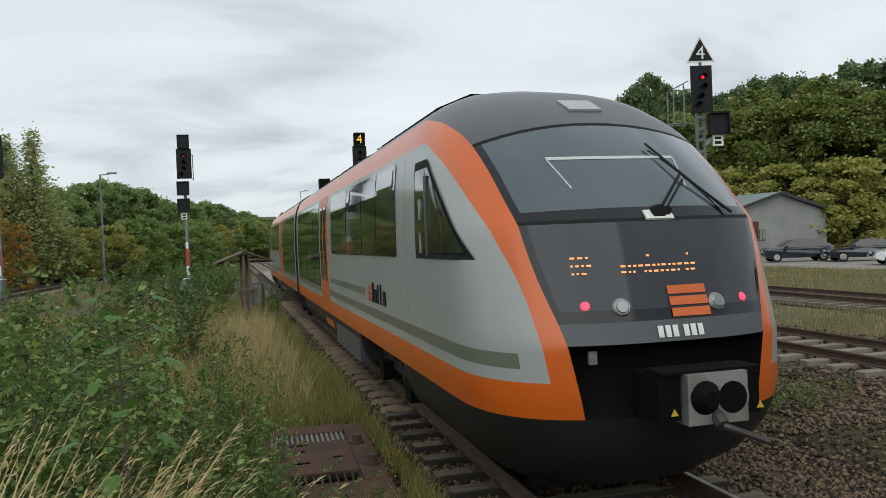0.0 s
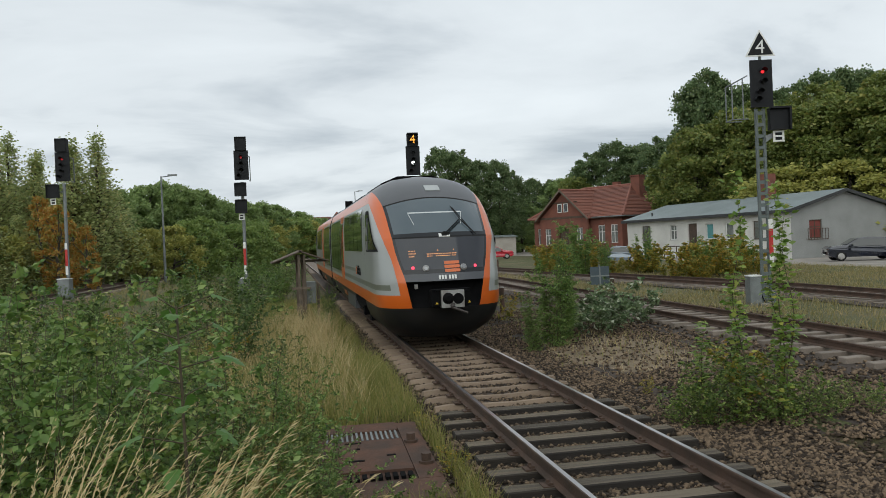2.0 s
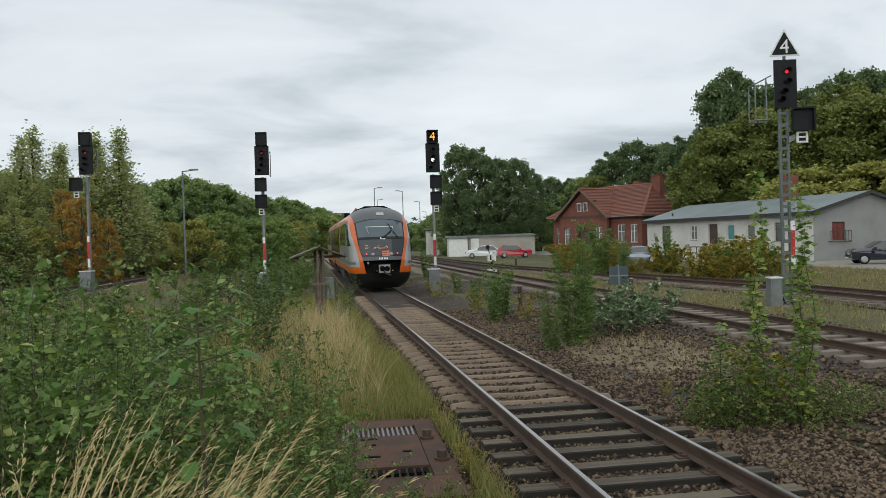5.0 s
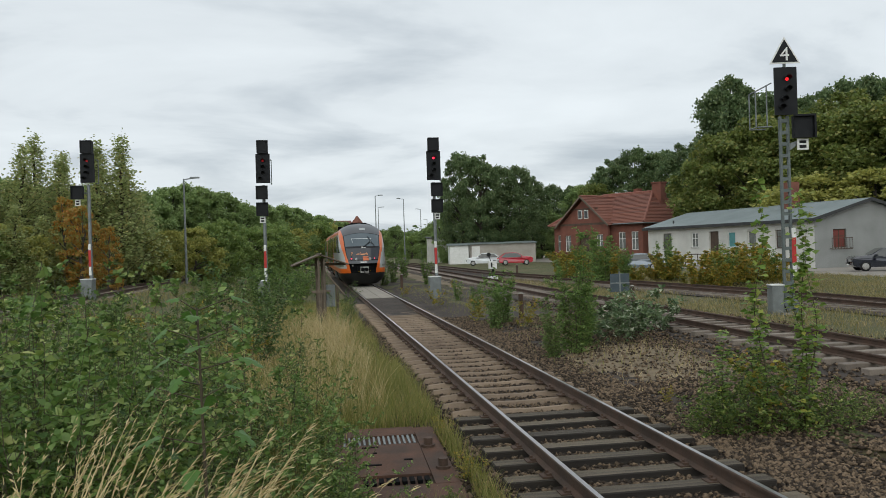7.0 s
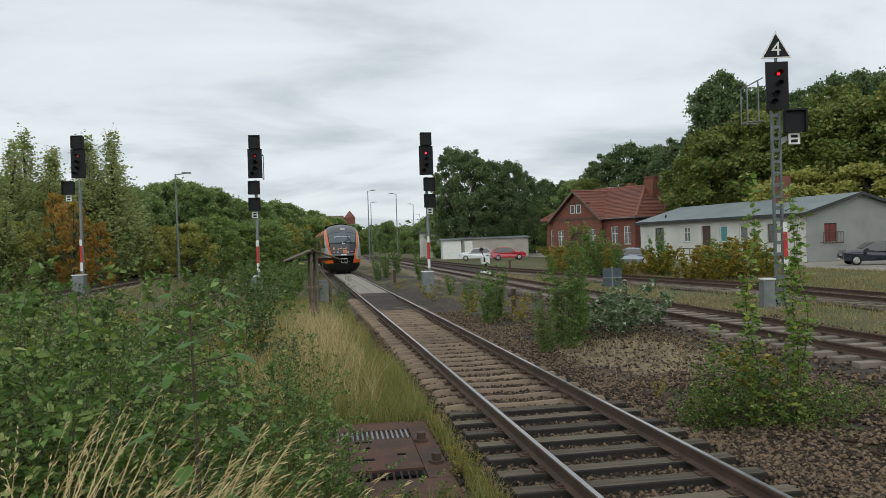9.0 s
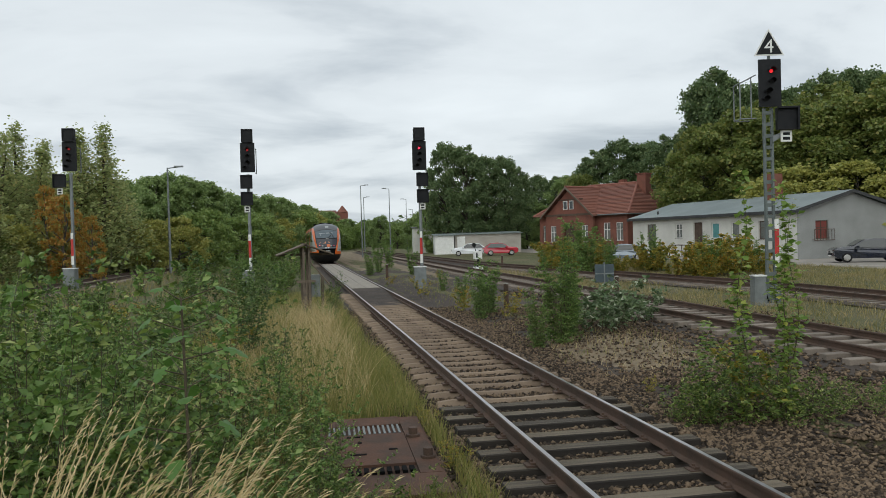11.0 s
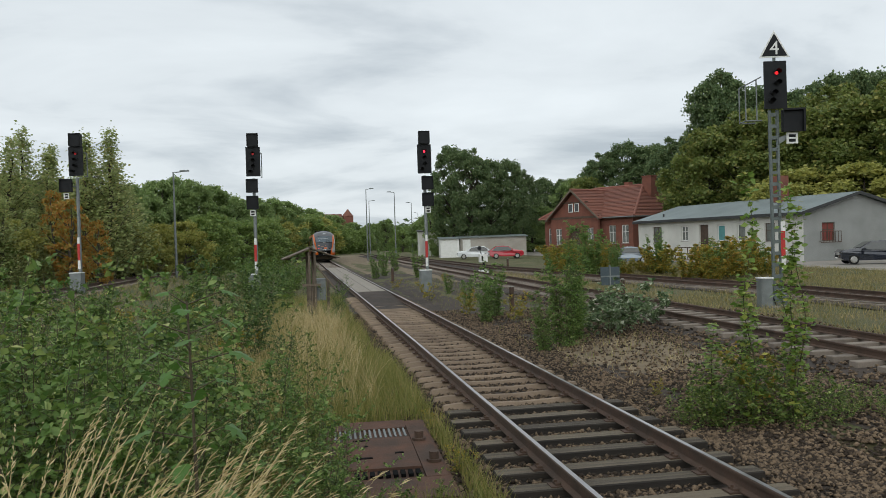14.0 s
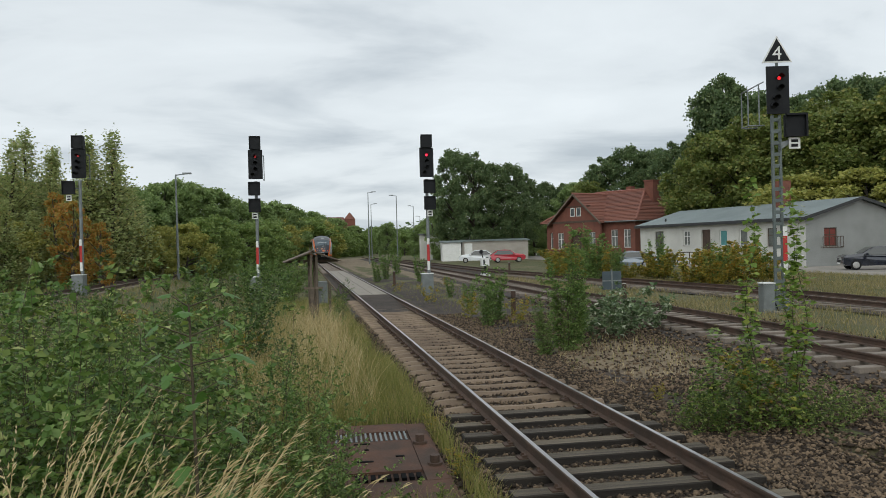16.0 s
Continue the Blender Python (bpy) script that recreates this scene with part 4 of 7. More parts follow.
def mast_sign(parent, z0, x, w=0.11):
    for z, h, m in ((z0, 0.42, WHITEP), (z0 + 0.425, 0.8, REDP), (z0 + 1.23, 0.30, WHITEP)):
        part("mast_sign_plate", boxes((x - w / 2, -0.09, z, x + w / 2, -0.078, z + h)), m, parent, "red mast sign plate" if m is REDP else "white mast sign plate")


def number_plate(parent, x, z, w=0.26, h=0.30):
    pl = part("number_plate", boxes((x - w / 2, -0.16, z, x + w / 2, -0.145, z + h)), WHITEP, parent, "white plate with dark bars")
    part("plate_bar", boxes((x - w * 0.3, -0.165, z + h * 0.58, x + w * 0.3, -0.161, z + h * 0.82)), SIGBLK, pl)
    part("plate_bar", boxes((x - w * 0.3, -0.165, z + h * 0.16, x + w * 0.3, -0.161, z + h * 0.42)), SIGBLK, pl)


def foot_box(parent, x, z1, w=0.55):
    fb = part("cable_cabinet", boxes((x - w / 2, -0.35, -0.02, x + w / 2, 0.1, z1)), GALV, parent, "pale grey cable cabinet", bevel=0.015)
    part("cabinet_lid", boxes((x - w / 2 - 0.02, -0.37, z1 + 0.002, x + w / 2 + 0.02, 0.12, z1 + 0.04)), WHITEP, fb, bevel=0.008)
    part("cabinet_door", boxes((x - w / 2 + 0.04, -0.365, 0.06, x + w / 2 - 0.04, -0.352, z1 - 0.06)), GALV, fb, bevel=0.004)


def build_signal(at, red, side, turn=0.0, small=2, label="", size=1.0):
    """A light signal: tube mast, speed indicator on top, lamp screen, one or two small boxes. side: where the small boxes hang."""
    s = thing("light_signal", label, "railway signal", at, turn, "light signals along the yard")
    part("mast", tubes(((0, 0, -0.1), (0, 0, 5.7), 0.085, 0.075), seg=14), GALV, s, "grey steel mast")
    part("mast_foot", boxes((-0.2, -0.2, -0.1, 0.2, 0.2, 0.12)), CONC, s, bevel=0.03)
    head = part("lamp_screen", boxes((-0.335, -0.12, 5.80, 0.335, -0.05, 7.20)), SIGBLK, s, "black lamp screen", bevel=0.03)
    part("screen_back", boxes((-0.2, -0.05, 5.9, 0.2, 0.18, 7.1)), SIGBLK, head, bevel=0.03)
    part("speed_indicator", boxes((-0.25, -0.22, 7.21, 0.25, 0.1, 7.82)), SIGBLK, s, "dark speed indicator box", bevel=0.02)
    part("indicator_frame", boxes((-0.27, -0.26, 7.23, -0.235, -0.2, 7.84), (0.235, -0.26, 7.23, 0.27, -0.2, 7.84), (-0.235, -0.26, 7.80, 0.235, -0.2, 7.84)), RUBBER, s)
    for k, (x, z) in enumerate(((0.0, 6.86), (0.0, 6.55), (0.0, 6.26), (-0.13, 6.0))):
        lamp_disc(head, x, -0.13, z, red if k == 0 else RUBBER, "lamp", "lit red lamp" if k == 0 else "dark lamp")
        add_hood(head, x, -0.12, z, 0.10)
    part("rear_bracket", boxes((0.34, -0.02, 5.75, 0.38, 0.3, 5.79), (0.36, 0.26, 5.75, 0.40, 0.3, 6.95), (0.34, 0.0, 6.9, 0.38, 0.3, 6.94)), GALV, s, "ladder bracket")
    z = 5.70
    for k in range(small):
        z -= 0.68 if k == 0 else 0.80
        bx = part("small_screen", boxes((side - 0.26, -0.24, z, side + 0.26, -0.02, z + 0.62)), SIGBLK, s, "small black signal box", bevel=0.02)
        part("screen_rim", boxes((side - 0.28, -0.30, z + 0.60, side + 0.28, -0.22, z + 0.64), (side - 0.28, -0.30, z, side - 0.25, -0.22, z + 0.6), (side + 0.25, -0.30, z, side + 0.28, -0.22, z + 0.6)), SIGBLK, bx)
        part("arm", boxes((min(0, side), -0.03, z + 0.25, max(0, side), 0.03, z + 0.31)), GALV, bx)
    number_plate(s, side, z - 0.33)
    mast_sign(s, 1.30, -0.02, 0.12)
    foot_box(s, -0.12, 1.10)
    s.matrix_basis = s.matrix_basis @ Matrix.Scale(size, 4)
    return s


DEPARTURE = build_signal((6.0, 38.37, GROUND), SIGRED, 0.10, 0, 2, "black light signal on a grey mast, its lamps changing")
LAMP_FLAPS = []


def add_lamp_flaps(s):
    """Speed numeral, clear lamp, and small dark flaps added to hide lamps that are out."""
    text_part("speed_numeral", "4", 0.58, NUMERAL, s, pose(0, -0.222, 7.51, 90, 0, 0), 0.004)
    part("clear_lamp", tubes(((0.0, -0.126, 6.405), (0.0, -0.145, 6.405), 0.085, 0.08), seg=16), CLEARL, s, "lit white lamp")
    slats = [(-0.23, 0.23, 7.235 + 0.1835 * k, 7.4185 + 0.1835 * k, -0.245, False) for k in range(3)]
    for x0, x1, z0, z1, yy, red in slats + [(-0.11, 0.11, 6.30, 6.51, -0.165, False), (-0.09, 0.09, 6.77, 6.95, -0.165, True)]:
        # made-up part: each flap blocks one lamp's glow while it hangs shut
        sh = part("shutter", boxes((x0, -0.005, z0 - z1, x1, 0.005, 0.0)), SIGBLK, s, "added matt black flap that hides a lamp")
        LAMP_FLAPS.append((sh, (0, yy, z1), red))


NUMERAL = light_mat("amber_numeral", (1.0, 0.42, 0.06), 1.2)
CLEARL = light_mat("white_signal_glow", (0.95, 1.0, 1.0), 1.6)
add_lamp_flaps(DEPARTURE)
build_signal((-2.2, 40.5, GROUND), SIGDIM, -0.08, 0, 2, "black light signal with faint red lamp above shrubs", 1.03)
build_signal((-9.92, 38.7, 0.22), SIGDIM, -0.48, -8, 1, "black light signal with one small box on its arm", 0.94)


def build_mast_signal(at, turn):
    """The near signal: lattice mast, lamp screen, triangular speed board, working cage."""
    s = thing("lattice_signal", "tall signal on a grey-green lattice mast, triangular board on top", "railway signal", at, turn)
    for x in (-0.14, 0.10):
        part("mast_leg", boxes((x - 0.035, -0.06, 0.0, x + 0.035, 0.06, 6.3)), GREENG, s, bevel=0.006)
    for k in range(16):
        z = 0.55 + k * 0.37
        part("batten", boxes((-0.104, -0.05, z, 0.064, 0.05, z + 0.11)), GREENG, s)
    part("mast_base", boxes((-0.24, -0.2, 0.0, 0.20, 0.2, 0.42)), GREENG, s, bevel=0.02)
    part("footing", boxes((-0.4, -0.35, -0.15, 0.36, 0.35, 0.05)), CONC, s, bevel=0.02)
    head = part("lamp_screen", boxes((-0.33, -0.16, 6.33, 0.37, -0.09, 7.84)), SIGBLK, s, "black lamp screen", bevel=0.025)
    part("screen_back", boxes((-0.2, -0.09, 6.4, 0.24, 0.15, 7.7)), SIGBLK, head, bevel=0.02)
    for k, (x, z) in enumerate(((0.06, 7.46), (0.06, 7.12), (-0.06, 6.80), (-0.14, 6.55))):
        lamp_disc(head, x, -0.17, z, SIGMID if k == 0 else RUBBER, "lamp", "lit red lamp" if k == 0 else "dark lamp")
        add_hood(head, x, -0.16, z, 0.11)
    tri = bmesh.new()
    prism(tri, [(-0.46, 7.96), (0.50, 7.96), (0.02, 8.82)], 1, -0.13, -0.10)
    board = part("triangle_board", tri, WHITEP, s, "black triangular board with white rim and numeral", bevel=0.01)
    tri = bmesh.new()
    prism(tri, [(-0.385, 8.005), (0.425, 8.005), (0.02, 8.73)], 1, -0.138, -0.132)
    part("board_field", tri, SIGBLK, board)
    text_part("numeral", "4", 0.62, WHITEP, board, pose(0.02, -0.142, 8.24, 90, 0, 0), 0.003)
    part("board_post", boxes((-0.02, -0.1, 7.7, 0.06, -0.04, 8.3)), GREENG, s)
    bx = part("small_screen", boxes((0.20, -0.30, 5.58, 0.80, -0.06, 6.28)), SIGBLK, s, "small black signal box", bevel=0.02)
    part("screen_rim", boxes((0.18, -0.42, 6.24, 0.84, -0.28, 6.30), (0.78, -0.42, 5.56, 0.84, -0.28, 6.24)), SIGBLK, bx)
    arm = bmesh.new()
    prism(arm, [(0.10, 5.20), (0.10, 5.42), (0.55, 5.56), (0.55, 5.48)], 1, -0.10, -0.04)
    part("arm", arm, GALV, s, "grey bracket arm")
    number_plate(s, 0.50, 5.20, 0.36, 0.36)
    cage = ((-0.34, 0.1, 6.0), (-0.85, 0.1, 6.0)), ((-0.85, 0.1, 6.0), (-0.85, 0.1, 7.15)), ((-0.85, 0.1, 7.15), (-0.34, 0.1, 7.4)), ((-0.85, 0.7, 6.0), (-0.85, 0.7, 7.15)), ((-0.85, 0.1, 7.15), (-0.85, 0.7, 7.15)), ((-0.85, 0.1, 6.0), (-0.85, 0.7, 6.0)), ((-0.34, 0.7, 6.0), (-0.85, 0.7, 6.0)), ((-0.5, 0.1, 6.0), (-0.5, 0.1, 7.3)), ((-0.34, 0.7, 7.4), (-0.85, 0.7, 7.15))
    for p0, p1 in cage:
        part("cage_bar", tubes((p0, p1, 0.022), seg=6), GALV, s, "galvanised working cage bar")
    mast_sign(s, 1.20, 0.16, 0.13)
    foot_box(s, -0.48, 0.92, 0.36)
    part("rail_stub", tubes(((0.2, 0, 1.78), (0.75, 0, 1.76), 0.03), seg=8), WHITEP, s, "short white rail stub")
    s.matrix_basis = s.matrix_basis @ Matrix.Scale(1.03, 4)
    part("cable", tubes(((-0.4, -0.2, 0.7), (-0.25, -0.22, 0.3), 0.02), ((-0.25, -0.22, 0.3), (-0.15, -0.2, 0.05), 0.02), seg=6), RUBBER, s)
    return s


build_mast_signal((15.5, 24.1, GROUND), -12)


def build_hut():
    """A small gabled roof on timber posts over a grey switch box."""
    h = thing("covered_switch_box", "weathered timber roof on posts over a grey switch box", "shelter", (0.26, 26.4, GROUND), 4)
    for x in (-0.06, 0.12):
        for y in (-0.45, 0.45):
            part("post", boxes((x - 0.035, y - 0.035, -0.05, x + 0.035, y + 0.035, 2.30)), GREYWOOD, h, bevel=0.008)
    for s in (-1, 1):
        for k in range(7):
            y = -0.62 + k * 0.18
            bm = bmesh.new()
            xa, xb = s * 0.02 + 0.0, s * 0.90
            prism(bm, [(xa, 2.43), (xb, 2.10), (xb, 2.065), (xa, 2.39)], 1, y, y + 0.172)
            part("roof_board", bm, GREYWOOD, h)
    part("ridge_cap", boxes((-0.05, -0.66, 2.42, 0.05, 0.66, 2.455)), GREYWOOD, h)
    part("tie_beam", boxes((-0.86, -0.04, 2.05, 0.86, 0.04, 2.13)), GREYWOOD, h)
    part("collar_beam", boxes((-0.3, -0.5, 1.2, 0.3, -0.44, 1.27)), GREYWOOD, h)
    bx = part("switch_box", boxes((0.16, -0.32, 0.72, 0.46, 0.1, 1.42)), GALV, h, "grey metal switch box", bevel=0.02)
    part("box_door", boxes((0.19, -0.345, 0.76, 0.43, -0.325, 1.38)), GALV, bx, bevel=0.006)
    part("brace", tubes(((0.12, -0.45, 1.9), (0.75, -0.45, 1.1), 0.03), ((0.0, -0.45, 1.2), (0.0, -0.45, 0.2), 0.03), seg=6), GREYWOOD, h)
    part("stake", boxes((0.52, -0.1, -0.05, 0.60, 0.0, 1.35)), GREYWOOD, h, bevel=0.008)


build_hut()


def build_hatch():
    """A rusty steel cover of a shaft, with a grating and lifting studs."""
    h = thing("steel_hatch_cover", "rusty steel shaft cover with grating, half sunk in grass", "hatch", (0.86, 9.2, -0.30), -2)
    part("frame", boxes((-0.66, -1.9, 0.0, 0.64, 1.62, 0.10)), RUSTY2, h, "worn earth-stained concrete frame", bevel=0.03)
    part("plate", boxes((-0.42, -0.72, 0.104, 0.36, 0.62, 0.135)), RUSTY2, h, bevel=0.006)
    part("side_plate", boxes((0.37, -1.1, 0.104, 0.60, 1.25, 0.13)), RUSTY2, h, bevel=0.006)
    part("front_plate", boxes((-0.42, -1.8, 0.104, 0.60, -1.12, 0.132)), RUSTY2, h, bevel=0.006)
    part("rear_plate", boxes((-0.60, 1.12, 0.104, 0.36, 1.56, 0.13)), RUSTY2, h, bevel=0.006)
    for k in range(15):
        x = -0.56 + k * 0.062
        part("grating_bar", boxes((x, 0.66, 0.104, x + 0.026, 1.09, 0.132)), GALV, h)
    for k in range(9):
        x = -0.36 + k * 0.08
        part("slot", boxes((x, -0.99, 0.104, x + 0.05, -0.82, 0.137)), RECESS, h)
    for x, y, w in ((-0.34, 0.48, 0.2), (-0.36, -0.32, 0.22), (-0.22, 0.2, 0.05), (0.12, -0.16, 0.1)):
        part("slot", boxes((x, y, 0.136, x + w, y + 0.05, 0.142)), RECESS, h)
    for x, y in ((0.46, 0.42), (0.52, -0.55)):
        part("stud", tubes(((x, y, 0.13), (x, y, 0.16), 0.085), ((x, y, 0.16), (x, y, 0.24), 0.055), seg=10), RUST, h, "rusty lifting stud")


build_hatch()


def build_post(at, h, r, label):
    p = thing("marker_post", label, "post", at)
    part("shaft", tubes(((0, 0, -0.1), (0, 0, h), r, r * 0.95), seg=10), RUST, p, bevel=0.008)
    part("cap", tubes(((0, 0, h), (0, 0, h + 0.04), r * 1.05, r * 0.6), seg=10), CONC, p)


build_post((6.68, 25.17, GROUND), 0.95, 0.085, "short dark rusty steel post beside the track")
build_post((5.41, 48.4, GROUND), 0.93, 0.085, "short dark rusty steel post near the crossing")
build_post((12.6, 30.2, GROUND), 0.75, 0.085, "short brown post beside the side track")
build_post((16.2, 62.0, GROUND), 0.9, 0.09, "short dark post beside the far track")


def build_board():
    b = thing("back_of_sign", "blue-grey back of a square sign on a post", "sign", (14.6, 36.5, GROUND), -8)
    part("plate", boxes((-0.46, -0.02, 0.12, 0.46, 0.02, 1.0)), SIGNB, b, bevel=0.01)
    part("stiffener", boxes((-0.46, -0.045, 0.52, 0.46, -0.022, 0.58), (-0.03, -0.05, 0.05, 0.03, -0.022, 1.05)), GALV, b)
    part("post", tubes(((0, 0.05, -0.1), (0, 0.05, 1.1), 0.04), seg=8), GALV, b)


SIGNB = mat("blue_grey_sign_back", (0.06, 0.085, 0.10), (0.05, 0.07, 0.085), 3, 0.5, 0, 0.05, 40)
build_board()


def build_switch_stand():
    b = thing("switch_stand", "white point lever stand beside the far track", "switch stand", (12.6, 55.0, GROUND))
    part("base", boxes((-0.3, -0.3, 0, 0.3, 0.3, 0.35)), WHITEP, b, bevel=0.03)
    part("lantern", boxes((-0.28, -0.2, 0.9, 0.28, 0.2, 1.45)), WHITEP, b, bevel=0.04)
    part("lantern_mark", boxes((-0.16, -0.215, 1.0, -0.05, -0.205, 1.35)), SIGBLK, b)
    part("stem", tubes(((0, 0, 0.3), (0, 0, 0.95), 0.05), ((0.2, 0, 0.3), (-0.25, 0, 1.9), 0.035), seg=8), SIGBLK, b)
    part("weight", tubes(((-0.25, -0.08, 1.9), (-0.25, 0.08, 1.9), 0.14), seg=12), SIGBLK, b)


build_switch_stand()


def build_lamp(at, h, turn):
    l = thing("lamp_post", "tall slender grey yard lamp post", "street lamp", at, turn, "yard lamp posts")
    part("pole", tubes(((0, 0, -0.2), (0, 0, h), 0.10, 0.05), seg=8), GALV, l)
    part("arm", tubes(((0, 0, h - 0.05), (0.8, 0, h + 0.05), 0.04), seg=6), GALV, l)
    part("lamp_head", boxes((0.45, -0.12, h + 0.02, 1.05, 0.12, h + 0.12)), GALV, l, bevel=0.03)


for at, hh, turn in (((-8.5, 57.4, 0.2), 7.3, 0), ((8.9, 109.0, -0.3), 9.8, 0), ((11.9, 140.0, -0.3), 9.8, 0), ((13.7, 117.0, -0.3), 9.8, 180), ((20.7, 149.6, -0.3), 9.8, 180), ((30, 205, -0.3), 9.8, 180), ((-21.5, 46.0, 0.25), 3.4, 0)):
    build_lamp(at, hh, turn)


def build_old_platform():
    p = thing("loading_platform", "low old loading platform with dark stone edge in weeds", "platform", (-19.8, 66.0, 0.2), 3, kind="structure")
    part("wall", boxes((-3.0, -14, -0.3, 2.9, 14, 0.75)), CONC, p, bevel=0.04)
    for k in range(20):
        part("edge_stone", boxes((2.5, -14 + 1.4 * k + 0.02, 0.754, 3.05, -14 + 1.4 * k + 1.37, 0.95)), RUST, p, bevel=0.02)


build_old_platform()


# ---- buildings ----
def wall_with_holes(parent, name, length, z0, z1, thick, holes, material, m, top=None, label=""):
    """A wall along local x with openings (x0, z0, x1, z1) that go through it; top: outline heights for a gable."""
    xs = sorted({0.0, length} | {v for h in holes for v in (h[0], h[2])} | ({top[0]} if top else set()))
    zs = sorted({z0, z1} | {v for h in holes for v in (h[1], h[3])})
    bm = bmesh.new()
    for i in range(len(xs) - 1):
        for j in range(len(zs) - 1):
            xm, zm = (xs[i] + xs[i + 1]) / 2, (zs[j] + zs[j + 1]) / 2
            if any(h[0] < xm < h[2] and h[1] < zm < h[3] for h in holes):
                continue
            box(bm, xs[i], 0, zs[j], xs[i + 1], thick, zs[j + 1])
    if top:
        prism(bm, [(0, z1), (length, z1), (top[0], top[1])], 1, 0, thick)
    bmesh.ops.remove_doubles(bm, verts=bm.verts, dist=0.0005)
    inner = {}
    for f in bm.faces:
        inner.setdefault(tuple(sorted(v.index for v in f.verts)), []).append(f)
    ob = part(name, bm, material, parent, label)
    ob.matrix_basis = m
    return ob


def window_in(parent, m, x0, z0, x1, z1, frame_mat, glass=None, bars=True, sill=True, depth=0.12):
    """Frame, panes, glazing bars and sill set into an opening."""
    w = part("window", boxes((x0, depth, z0, x0 + 0.07, depth + 0.06, z1), (x1 - 0.07, depth, z0, x1, depth + 0.06, z1), (x0 + 0.07, depth, z1 - 0.07, x1 - 0.07, depth + 0.06, z1), (x0 + 0.07, depth, z0, x1 - 0.07, depth + 0.06, z0 + 0.07)), frame_mat, parent)
    w.matrix_basis = m
    part("pane", boxes((x0 + 0.07, depth + 0.02, z0 + 0.07, x1 - 0.07, depth + 0.04, z1 - 0.07)), glass or GLASS, w)
    if bars:
        xm, zm = (x0 + x1) / 2, z0 + (z1 - z0) * 0.62
        part("glazing_bar", boxes((xm - 0.035, depth - 0.01, z0 + 0.07, xm + 0.035, depth + 0.05, z1 - 0.07)), frame_mat, w)
        part("glazing_bar", boxes((x0 + 0.07, depth - 0.012, zm - 0.03, x1 - 0.07, depth + 0.048, zm + 0.03)), frame_mat, w)
    if sill:
        part("sill", boxes((x0 - 0.06, -0.05, z0 - 0.06, x1 + 0.06, depth, z0 - 0.005)), CONC, w)


TEAL = mat("teal_boarded_panel", (0.10, 0.30, 0.30), (0.08, 0.24, 0.25), 2, 0.7, 0, 0.05, 20)
CURTAIN = mat("pale_curtained_glass", (0.22, 0.23, 0.22), (0.10, 0.11, 0.10), 1.5, 0.2, 0, 0.0, 20, coat=0.6)
REDSH = mat("dull_red_shutter", (0.20, 0.045, 0.035), (0.15, 0.04, 0.03), 3, 0.8, 0, 0.1, 30)


